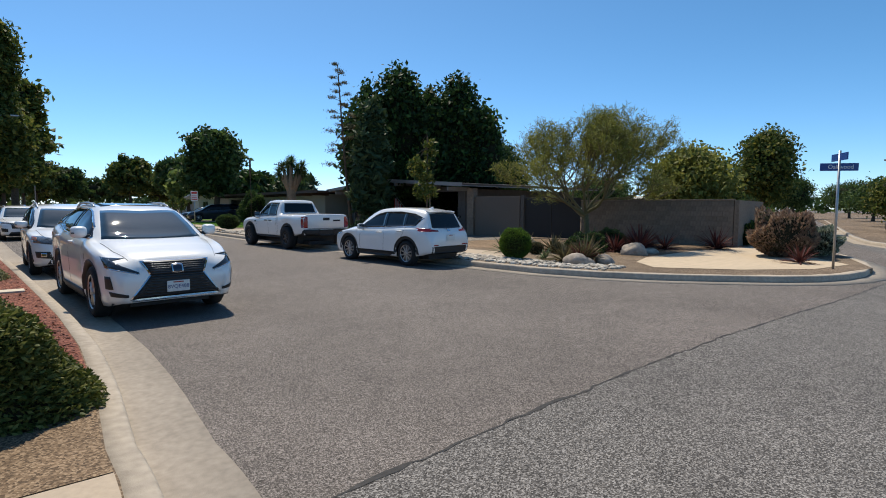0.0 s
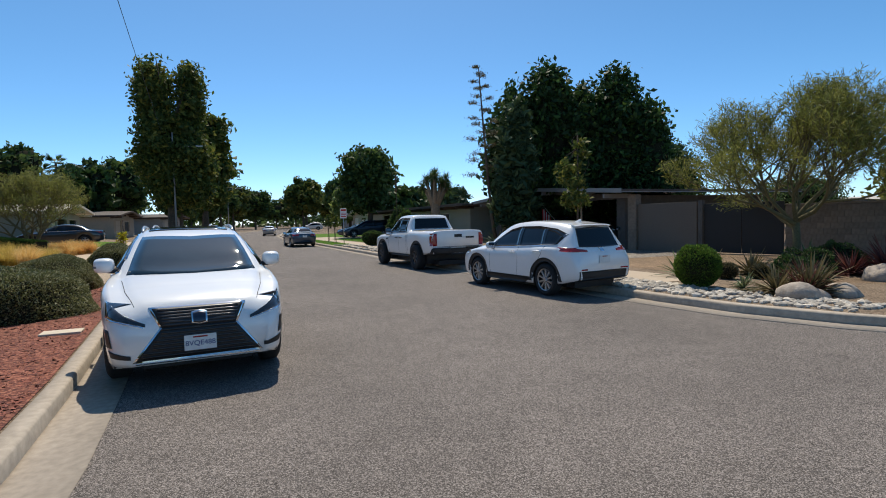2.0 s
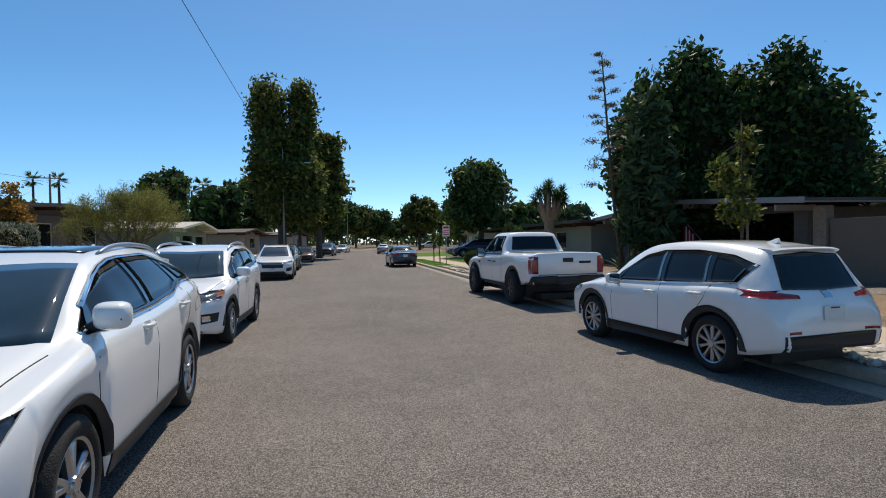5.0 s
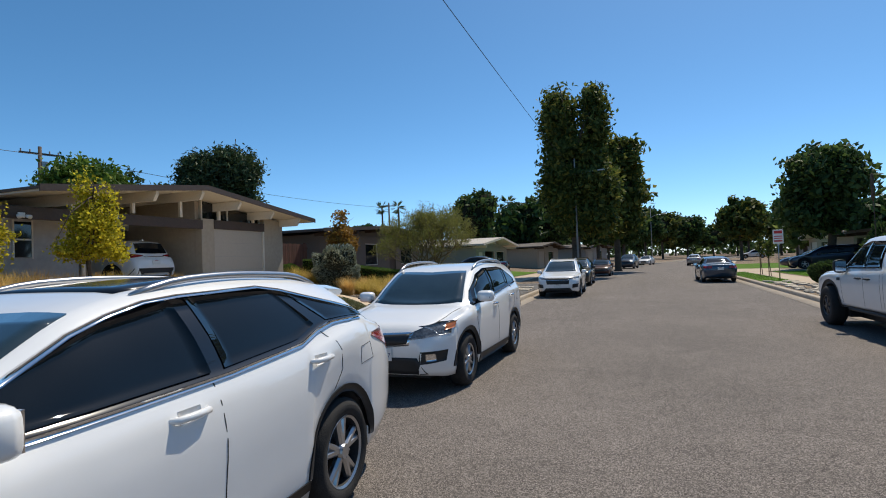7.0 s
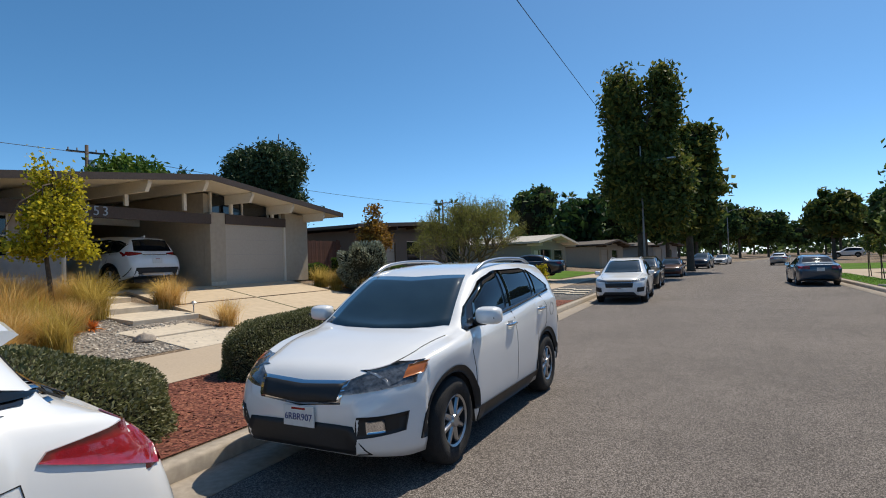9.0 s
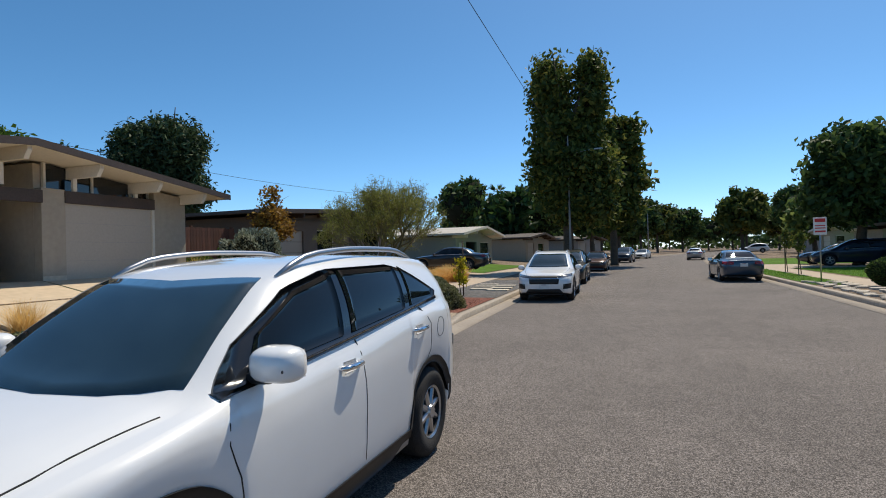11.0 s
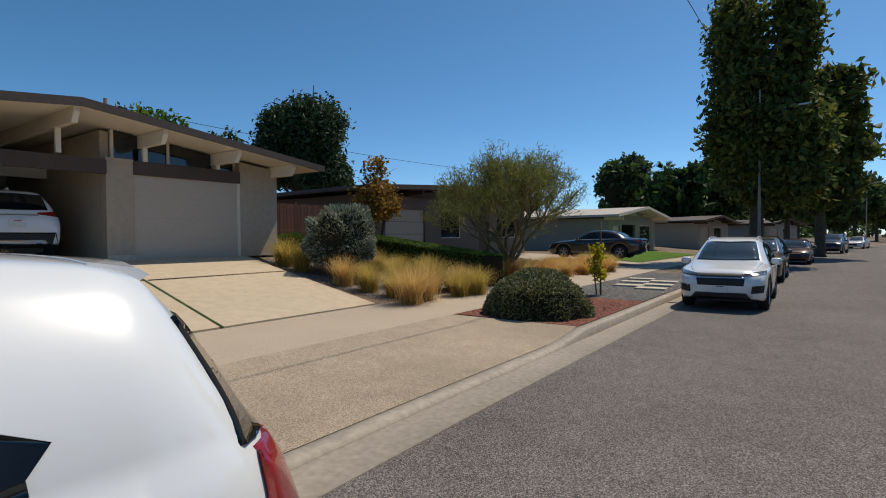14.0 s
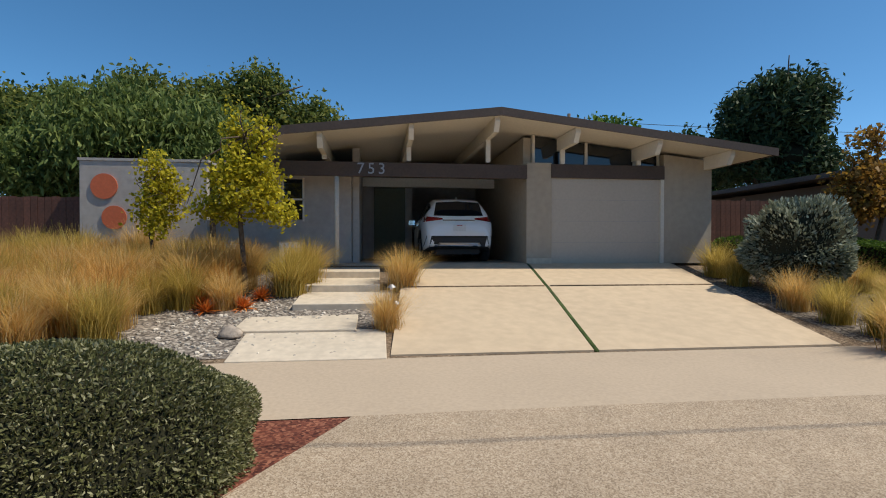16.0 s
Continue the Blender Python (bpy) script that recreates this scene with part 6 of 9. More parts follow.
# far trees at the end of the street and behind the roofs
FAR = [(-29, 112, 14.5, 5.0, LEAF_DARK), (-21, 118, 12.5, 4.5, LEAF_PINE), (-14, 84, 8.5, 3.4, LEAF_FICUS), (-12, 96, 11, 4.0, LEAF_DARK), (-6, 125, 10, 4, LEAF_SYC), (4, 150, 11, 4.2, LEAF_SYC), (10, 165, 10.5, 4.5, LEAF_DARK), (-2, 175, 9, 5, LEAF_DARK),
       (22, 150, 12, 4.5, LEAF_SYC), (27, 128, 11.5, 4.2, LEAF_DARK), (31, 120, 8, 4.5, LEAF_OLIVE), (36, 140, 10, 4.5, LEAF_DARK), (20, 88, 6.5, 2.4, LEAF_LIGHT), (40, 95, 7, 4, LEAF_PINE), (18, 190, 9, 6, LEAF_DARK), (40, 190, 10, 7, LEAF_DARK), (-20, 150, 8, 6, LEAF_DARK), (-38, 140, 9, 6, LEAF_DARK), (-55, 120, 9, 6, LEAF_DARK), (-45, 95, 8, 5, LEAF_FICUS), (24, 74, 6, 3.2, LEAF_FICUS), (15.5, 108, 9.5, 3.2, LEAF_SYC), (24, 110, 10, 3.6, LEAF_DARK), (30, 160, 10, 6, LEAF_SYC), (26, 205, 10, 7, LEAF_DARK), (52, 150, 10, 7, LEAF_DARK), (8, 205, 9, 6, LEAF_SYC), (52, 200, 11, 8, LEAF_DARK), (-8, 205, 9, 6, LEAF_DARK)]
for i, (x, y, h, r, mt) in enumerate(FAR):
    tree("far_tree", x, y, 0.2, [(0, 0, h * 0.6, r, r, h * 0.38), (r * 0.35, 0.3, h * 0.78, r * 0.62, r * 0.6, h * 0.22), (-r * 0.3, 0, h * 0.7, r * 0.6, r * 0.6, h * 0.25)], 3600, 0.48, mt, "distant green tree beyond the houses", 0.25, seed=40 + i, limb_count=6, core=0.62, clump=0.45, group="distant trees")

# pine and garden trees behind the low gable house
tree("pine_tree", -28.9, 45.2, 0.4, [(-0.8, 0, 6.6, 2.6, 2.6, 2.4), (1.8, 0, 8.2, 2.2, 2.2, 2.2), (-1.6, 0, 8.6, 1.7, 1.7, 1.8), (2.2, 0, 5.6, 2.0, 2.0, 1.6), (-3.6, 0, 5.6, 1.2, 1.2, 1.2)], 40000, 0.13, LEAF_PINE, "dark blue-green pine tree behind the house", 0.3, (0, 0, 6), seed=14, limb_count=16, clump=0.3, long=2.6, core=0.5)
tree("garden_tree", -31.5, 36.2, 1.2, [(0, 0, 5.6, 2.6, 2.6, 2.3), (1.2, 0, 5.0, 2.0, 2.0, 1.8), (-1.6, 0, 4.8, 2.0, 2.0, 1.9)], 16000, 0.18, LEAF_BOX, "rounded bright green tree behind the roof", 0.25, seed=15, core=0.6)
tree("garden_tree", -26, 7.5, 1.2, [(0, 0, 4.8, 3.0, 3.0, 2.6), (0, 2.6, 5.8, 2.2, 2.2, 2.3), (0, -2.5, 5.2, 2.4, 2.4, 2.1)], 42000, 0.12, LEAF_GARDEN, "large olive-green tree behind the side fence", 0.3, seed=16, core=0.55)
tree("willow_tree", -21, 11.8, 1.2, [(0, 0, 3.8, 2.6, 2.8, 2.4), (0, 2.4, 3.6, 2.2, 2.4, 2.2), (0, -2.2, 3.0, 2.0, 2.2, 2.0)], 48000, 0.085, LEAF_LIGHT, "soft light green weeping tree beside the house", 0.25, seed=17, droop=0.7, long=3.2, clump=0.28, core=0.55)
tree("garden_tree", -28, 13.2, 1.2, [(0, 0, 6.0, 2.4, 2.6, 2.3), (0, 2.2, 6.9, 1.7, 1.7, 2.1), (0, 4.6, 5.6, 1.8, 1.8, 1.9), (0, -2.6, 5.8, 1.8, 1.8, 2.0)], 46000, 0.12, LEAF_GARDEN, "tall olive-green tree behind the house roof", 0.3, seed=18, core=0.5)
tree("garden_tree", -17, 3, 0.8, [(0, 0, 2.6, 2.0, 2.6, 2.4)], 6000, 0.22, LEAF_FICUS, "dark green leafy tree by the fence", 0.15, seed=191, core=0.7)
for i, (x, y, h) in enumerate(((-40, 46, 9.5), (-41, 48, 10.2), (-40, 50, 9.8), (-58, 74, 10.5), (-58, 76.5, 11.5), (-58, 79, 10.8))):
    tree("cypress", x, y, 1, [(0, 0, h * 0.5, 0.75, 0.75, h * 0.48)], 1700, 0.24, LEAF_FICUS, "slim dark cypress far behind the roofs", 0.12, seed=200 + i, limb_count=3, core=0.75, gap=0.9, group="cypresses")


def palm(x, y, h, r, seed, label, n=34):
    rng = np.random.default_rng(seed)
    t = thing("fan_palm", pose(x, y, 0.5), label, "palm tree", "far palms")
    part("trunk", tube([(0, 0, -0.6), (0.1, 0, h * 0.5), (0, 0.1, h)], [0.32, 0.24, 0.2], 9), BARK, t, "", True)
    P, U, V = [], [], []
    for i in range(n):
        a, e = rng.random() * 2 * math.pi, -0.9 + 1.9 * rng.random()
        d = np.array([math.cos(a) * math.cos(e), math.sin(a) * math.cos(e), math.sin(e)])
        side = np.cross(d, [0, 0, 1.0])
        for k in range(9):
            f = (k - 4) / 4
            w = d + side * f * 0.55
            w /= np.linalg.norm(w)
            P.append(np.array([0, 0, h]) + d * r * 0.3 + w * r * 0.4 - np.array([0, 0, 0.12 * r * (1 - e)]))
            U.append(w * r * 0.38)
            V.append(np.cross(w, [0.3, 0.2, 1.0]) * r * 0.035)
    ob = new("fronds", quads_mesh("fronds", np.array(P), np.array(U), np.array(V), LEAF_DARK))
    ob.parent = t
    return t


palm(-26.2, 126, 13.6, 2.2, 1, "tall fan palm far behind the houses")
palm(-28.6, 127, 12.4, 2.0, 2, "fan palm beside a taller one, far off")
palm(-58, 130, 15.0, 1.9, 3, "single fan palm on the skyline")
palm(-48, 118, 13.5, 1.8, 4, "single slender fan palm on the skyline")
palm(33, 108, 8.5, 2.2, 5, "fan palm far along the street")

# corner lot: dark evergreens, thorn tree, flowering agave
tree("evergreen_tree", 20.3, 29.5, 0.2, [(-2.9, 1.3, 4.7, 1.7, 2.0, 4.0), (-1.4, 0.5, 5.7, 1.4, 1.8, 4.5), (0.2, -0.2, 4.9, 1.7, 1.8, 4.1), (1.7, -1.1, 5.2, 1.6, 1.8, 4.3), (3.0, -1.8, 4.4, 1.5, 1.6, 3.6), (0.0, 0.0, 2.9, 3.6, 2.0, 2.0)], 52000, 0.17, LEAF_FICUS, "massive dense dark evergreen behind the corner house", 0.4, (0, 0, 5), seed=31, limb_count=12, gap=0.8, core=0.72, clump=0.3, shell=0.6)
tree("conifer", 15.3, 27.6, 0.2, [(0, 0, 2.6, 1.15, 1.15, 2.3), (0.1, 0, 4.4, 0.85, 0.85, 2.0), (0.15, 0, 6.0, 0.5, 0.5, 1.3)], 6500, 0.17, LEAF_PINE, "narrow dark conifer beside the corner house", 0.14, (0, 0, 6), seed=32, limb_count=10, long=3, clump=0.2, core=0.45)
tree("young_tree", 13.7, 20.2, 0.17, [(0, 0, 2.4, 0.75, 0.75, 0.9), (0.25, 0, 3.4, 0.3, 0.3, 0.9), (-0.35, 0.1, 3.0, 0.3, 0.3, 0.5), (0.1, 0, 4.3, 0.12, 0.12, 0.5)], 1500, 0.1, LEAF_SYC, "young staked street tree with sparse leaves", 0.04, (0.1, 0, 4.3), seed=33, limb_count=9, clump=0.12)
part("stake", tube([(0, 0, 0), (0, 0, 2.3)], 0.035, 8), BARK_PALE, thing("tree_stake", pose(13.95, 20.2, 0.16), "round wooden stake beside the young tree", "stake"), "", True)


def thorn_tree(name, x, y, z, h, spread, seed, label, leaves, stems=3, first=0.9):
    """A wide, fine-twigged tree with green bark, its twigs rising at the rim."""
    rng = np.random.default_rng(seed)
    t = thing(name, pose(x, y, z), label, "tree")
    bm, tips = bmesh.new(), []

    def grow(p, d, ln, r, depth):
        q = p + d * ln * 0.5 + Vector((rng.normal() * 0.05, rng.normal() * 0.05, 0)) * ln
        e = p + d * ln
        add_tube(bm, [p, q, e], [r, r * 0.85, r * 0.66], 6 if depth < 2 else 4, False)
        if depth == 5:
            tips.append((q, e))
            return
        if depth >= 3:
            tips.append((q, e))
        for k in range(3 if depth < 4 else 2):
            a = Vector((rng.normal(), rng.normal(), rng.normal() * 0.55 + 0.25)) * 0.55
            nd = (d + a).normalized()
            if depth > 2:
                nd = (nd + Vector((0, 0, 0.25))).normalized()
            grow(e, nd, ln * (0.72 + 0.16 * rng.random()), r * 0.62, depth + 1)

    add_tube(bm, [Vector((0, 0, -0.1)), Vector((0.05, 0, first * 0.5)), Vector((0, 0, first))], [0.13, 0.11, 0.1], 8)
    for k in range(stems):
        a = 2 * math.pi * k / stems + 0.5
        wide = spread * (1.0 if k % 2 else 0.42)
        grow(Vector((0, 0, first * (0.8 + 0.05 * k))), Vector((math.cos(a) * wide, math.sin(a) * wide, 0.8)).normalized(), h * 0.235, 0.075, 0)
    part("trunk", bm, TWIG_GREEN, t, "", True)
    ends = np.array([list(e) for _, e in tips])
    starts = np.array([list(q) for q, _ in tips])
    pick = rng.integers(0, len(ends), leaves)
    f = rng.random((leaves, 1))
    pos = starts[pick] + (ends[pick] - starts[pick]) * f * 1.15 + rng.normal(size=(leaves, 3)) * 0.1
    u = (ends[pick] - starts[pick]) + rng.normal(size=(leaves, 3)) * 0.2
    u /= np.linalg.norm(u, axis=1, keepdims=True)
    v = np.cross(u, rng.normal(size=u.shape))
    v /= np.linalg.norm(v, axis=1, keepdims=True) + 1e-9
    s = 0.05 + 0.09 * rng.random((leaves, 1))
    ob = new("crown", quads_mesh("crown", pos, u * s, v * 0.011, LEAF_PALO))
    ob.parent = t
    return t


thorn_tree("palo_verde_tree", 17.2, 14.2, 0.2, 5.0, 1.5, 51, "broad olive-yellow thorn tree with fine upright twigs", 40000, 8, 1.2)
thorn_tree("palo_verde_tree", -6.9, 35.6, 0.4, 4.5, 0.95, 52, "feathery olive-yellow thorn tree by the hedge", 21000, 7, 0.35)


def mound(name, x, y, z, rx, ry, h, count, size, mat, label, seed, group="", upright=0.0, category="shrub", rough=0.12):
    """A clipped or mounded shrub: a dark core that stands in for inner shade, in a coat of small leaves."""
    rng = np.random.default_rng(seed)
    t = thing(name, pose(x, y, z), label, category, group)
    # solid dark core: the shade under the leaf coat, put into its colour
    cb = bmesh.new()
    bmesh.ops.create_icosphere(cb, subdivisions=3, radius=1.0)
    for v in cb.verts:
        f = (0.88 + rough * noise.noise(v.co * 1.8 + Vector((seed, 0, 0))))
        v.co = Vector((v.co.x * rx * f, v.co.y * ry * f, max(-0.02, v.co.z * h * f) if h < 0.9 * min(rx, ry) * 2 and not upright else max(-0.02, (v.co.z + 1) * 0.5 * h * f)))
    part("shade_mass", cb, SHADE_CORE, t, "dark solid core standing in for the shrub's inner shade", True)
    d = rng.normal(size=(count, 3))
    d /= np.linalg.norm(d, axis=1, keepdims=True)
    tall = not (h < 0.9 * min(rx, ry) * 2 and not upright)
    if not tall:
        d[:, 2] = np.abs(d[:, 2])
    f = np.array([0.9 + rough * 1.3 * noise.noise(Vector(q) * 1.8 + Vector((seed, 0, 0))) for q in d])[:, None] * (0.93 + 0.1 * rng.random((count, 1)))
    pos = d * f * np.array([rx, ry, h])
    if tall:
        pos[:, 2] = (d[:, 2] + 1) * 0.5 * h * f[:, 0]
    u = d + rng.normal(size=d.shape) * (0.6 if not upright else 0.25) + np.array([0, 0, upright])
    u /= np.linalg.norm(u, axis=1, keepdims=True)
    v = np.cross(u, rng.normal(size=d.shape))
    v /= np.linalg.norm(v, axis=1, keepdims=True) + 1e-9
    s = size * (0.6 + 0.8 * rng.random((count, 1)))
    ob = new("foliage", quads_mesh("foliage", pos, u * s, v * s * 0.42, mat))
    ob.parent = t
    return t


mound("rosemary_shrub", -2.45, 6.7, 0.15, 1.58, 1.75, 1.25, 90000, 0.027, LEAF_ROSEMARY, "sprawling dark green rosemary shrub at the kerb", 1, rough=0.3)
mound("mounded_shrub", -2.55, 15.5, 0.15, 1.65, 1.75, 0.98, 42000, 0.024, LEAF_MOUND, "low rounded grey-green shrub on red mulch", 2, "mounded kerb shrubs")
mound("mounded_shrub", -2.6, 19.65, 0.16, 1.2, 1.5, 0.95, 70000, 0.0165, LEAF_MOUND, "rounded grey-green shrub on red mulch beside the driveway apron", 3, "mounded kerb shrubs")
mound("mounded_shrub", -2.46, 29.05, 0.17, 1.1, 1.05, 0.92, 14000, 0.032, LEAF_MOUND, "dark rounded shrub at the gravel strip", 4, "mounded kerb shrubs")
mound("ball_shrub", 10.4, 11.3, 0.15, 0.5, 0.5, 1.0, 9000, 0.03, LEAF_BOX, "bright green clipped ball shrub in white stones", 5, upright=0.2, rough=0.06)
mound("silver_shrub", -8.7, 29.9, 0.75, 1.15, 1.05, 1.95, 13000, 0.05, LEAF_OLIVE, "silver-green rounded shrub behind the grasses", 6, upright=0.3, rough=0.2)
mound("round_shrub", 10.2, 37.2, 0.15, 0.75, 0.7, 1.05, 6000, 0.05, LEAF_DARK, "dark round shrub by the kerb stones", 7, upright=0.1)
mound("low_shrub", 10.6, 31.2, 0.15, 1.2, 1.3, 0.55, 7000, 0.05, LEAF_BOX, "low spreading green groundcover in pale stones", 8, rough=0.35)
mound("cactus_mound", 12.6, 38.0, 0.15, 0.55, 0.5, 0.75, 3000, 0.05, LEAF_AGAVE, "rounded golden cactus mound", 9, upright=0.2)
mound("hedge_ball", -5.95, 31.35, 0.25, 0.42, 0.42, 0.55, 4000, 0.03, LEAF_MOUND, "small clipped ball shrub at the hedge end", 10, upright=0.1, rough=0.05)
mound("tall_shrub", 14.8, 45.5, 0.15, 1.2, 1.4, 2.6, 6000, 0.11, LEAF_DARK, "large-leaved dark shrub against the house", 12, upright=0.2, rough=0.3)
mound("dry_shrub", 17.6, 7.2, 0.15, 1.15, 1.0, 1.5, 9000, 0.06, leaf_material("dry pinkish twigs", (0.2, 0.13, 0.09), (0.33, 0.24, 0.16), 0.3), "dry pinkish-brown twiggy shrub at the street corner", 13, upright=0.8, rough=0.3)
mound("dry_shrub", 18.9, 6.9, 0.15, 0.9, 0.8, 1.0, 5000, 0.06, LEAF_OLIVE, "straw-coloured low shrub at the street corner", 14, upright=0.5, rough=0.3)
for i, (x, y, r, h) in enumerate(((22.4, 10.6, 0.6, 0.9), (23.6, 10.4, 0.6, 1.0), (26, 12, 1.1, 1.8), (28.8, 13.2, 1.2, 2.0), (31.5, 14, 1.2, 1.7))):
    mound("border_shrub", x, y, 0.15, r, r, h, 2600, 0.08, (LEAF_DARK, LEAF_FICUS, LEAF_SYC)[i % 3], "green border shrub beyond the block wall", 60 + i, "border shrubs", upright=0.2, rough=0.3)
for i, (x, y, h, r, mt) in enumerate(((25.3, 14.6, 4.2, 1.9, LEAF_PALO), (29.5, 16.6, 4.6, 2.2, LEAF_SYC), (39, 16.8, 6.6, 1.9, LEAF_SYC), (43, 20, 4.0, 2.0, LEAF_DARK), (44, 11.0, 3.6, 1.5, LEAF_SYC), (47, 11.2, 4.0, 1.4, LEAF_DARK), (58, 15, 4.0, 2.4, LEAF_DARK), (70, 17, 4.6, 3, LEAF_SYC), (92, 32, 6, 3, LEAF_DARK), (98, 36, 5, 4, LEAF_FICUS), (84, 22, 4, 3.4, LEAF_DARK), (110, 30, 6, 4.5, LEAF_DARK), (55, 40, 5, 5, LEAF_DARK), (48, 50, 6, 5, LEAF_FICUS), (38, 45, 6, 4, LEAF_DARK), (33, 36, 7, 3.2, LEAF_DARK), (66, 28, 4.2, 3, LEAF_SYC), (78, 33, 5, 3.5, LEAF_DARK))):
    tree("corner_tree", x, y, 0.2, [(0, 0, h * 0.58, r, r, h * 0.4), (r * 0.3, 0, h * 0.75, r * 0.6, r * 0.6, h * 0.24)], 12000, 0.13, mt, "green tree beyond the corner lot", 0.18, seed=80 + i, core=0.55, limb_count=7, group="trees beyond the corner")

# young trees of the low gable house's garden
tree("ginkgo_tree", -8.9, 19.4, 0.85, [(0, 0, 1.7, 0.62, 0.62, 0.75), (0.05, 0.1, 2.3, 0.42, 0.42, 0.75), (0, -0.15, 2.75, 0.2, 0.2, 0.5), (0.05, 0.3, 2.6, 0.16, 0.16, 0.5), (0, -0.5, 1.35, 0.3, 0.35, 0.25), (0, 0.55, 1.3, 0.3, 0.3, 0.25)], 6800, 0.058, LEAF_YELLOW, "slender yellow-green young tree in feather grass", 0.045, (0, 0, 2.6), seed=61, limb_count=14, clump=0.1, long=1.2)
tree("ginkgo_tree", -9.8, 17.5, 0.9, [(0, 0, 1.3, 0.4, 0.45, 0.6), (0, 0.05, 1.95, 0.32, 0.32, 0.55), (0, 0.35, 1.6, 0.25, 0.25, 0.25)], 2700, 0.056, LEAF_YELLOW, "smaller yellow-green young tree by the grey wall", 0.035, (0, 0, 2.0), seed=62, limb_count=10, clump=0.1, long=1.2)
tree("maple_tree", -10.2, 32.9, 0.9, [(0, 0, 1.9, 0.75, 0.8, 0.8), (0, 0.1, 2.7, 0.45, 0.5, 0.6), (0, -0.4, 1.5, 0.5, 0.5, 0.5)], 4200, 0.085, LEAF_ORANGE, "young tree with orange-brown autumn leaves", 0.05, (0, 0, 2.6), seed=63, limb_count=12, clump=0.12, long=1.3)
tree("sapling", -2.75, 32.6, 0.17, [(0, 0, 0.9, 0.16, 0.18, 0.4), (0, 0.1, 0.5, 0.2, 0.2, 0.2)], 420, 0.06, LEAF_YELLOW, "small yellow-leaved sapling tied to a stake", 0.015, (0, 0, 1.2), seed=64, limb_count=5, clump=0.07)
part("stake", tube([(0, 0, 0), (0, 0, 1.9)], 0.025, 8), BARK, thing("tree_stake", pose(-2.7, 32.75, 0.16), "thin wooden stake beside the sapling", "stake"), "", True)


def flower_agave(x, y, z):
    """A dying agave with its tall, leaning, branched flower stalk."""
    rng = np.random.default_rng(71)
    t = thing("flowering_agave", pose(x, y, z), "tall leaning agave flower stalk with dry seed clusters", "agave")
    spine = [Vector((0.75 - 0.75 * (f ** 0.6) - 0.25 * f, 0, 9.9 * f)) for f in np.linspace(0, 1, 12)]
    part("stalk", tube(spine, [0.11 - 0.085 * i / 11 for i in range(12)], 9), BARK, t, "", True)
    for i in range(26):
        f = 0.36 + 0.63 * i / 25
        p = Vector((0.75 - 0.75 * (f ** 0.6) - 0.25 * f, 0, 9.9 * f))
        a = i * 2.4
        ln = 0.95 * (1.05 - f) * 1.35 + 0.16
        end = p + Vector((math.cos(a) * ln, math.sin(a) * ln, ln * 0.28))
        bm = bmesh.new()
        add_tube(bm, [p, p.lerp(end, 0.55) - Vector((0, 0, 0.03)), end], [0.02, 0.014, 0.01], 5)
        br = part("flower_branch", bm, BARK, t, "", True)
        n = 150
        pos = np.array(end) + rng.normal(size=(n, 3)) * np.array([0.13, 0.13, 0.045]) * (0.6 + ln)
        u = rng.normal(size=(n, 3)) * 0.03 + np.array([0, 0, 0.03])
        v = rng.normal(size=(n, 3)) * 0.013
        ob = new("seed_cluster", quads_mesh("seed_cluster", pos, u, v, LEAF_AGAVE))
        ob.parent = br
    rosette(t, rng, Vector((0.75, 0, 0.05)), 46, 1.15, 0.06, LEAF_YUCCA)
    return t


def rosette(t, rng, at, n, ln, w, mat, low=0.1, high=1.2):
    """Strap leaves round a point."""
    bm = bmesh.new()
    for i in range(n):
        a, e = i * 2.39996 + rng.normal() * 0.1, low + (high - low) * rng.random()
        L = ln * (0.7 + 0.5 * rng.random())
        d = Vector((math.cos(a) * math.cos(e), math.sin(a) * math.cos(e), math.sin(e)))
        s = d.cross(Vector((0, 0, 1))).normalized()
        up = s.cross(d)
        rows = []
        for k in range(4):
            f = k / 3
            p = at + d * L * f - Vector((0, 0, 0.28 * L * f * f * (1.3 - e * 0.7)))
            ww = w * (1 - f) ** 0.7 * (0.6 + 0.8 * min(1, f * 4)) + 0.002
            rows.append([bm.verts.new(p - s * ww), bm.verts.new(p - up * ww * 0.5), bm.verts.new(p + s * ww)])
        for r0, r1 in zip(rows, rows[1:]):
            bm.faces.new((r0[0], r0[1], r1[1], r1[0]))
            bm.faces.new((r0[1], r0[2], r1[2], r1[1]))
    part("leaves", bm, mat, t)


def spiky(name, x, y, z, n, ln, w, mat, label, seed, category="succulent", group="", low=0.1, high=1.3):
    t = thing(name, pose(x, y, z), label, category, group)
    rosette(t, np.random.default_rng(seed), Vector((0, 0, 0.03)), n, ln, w, mat, low, high)
    return t


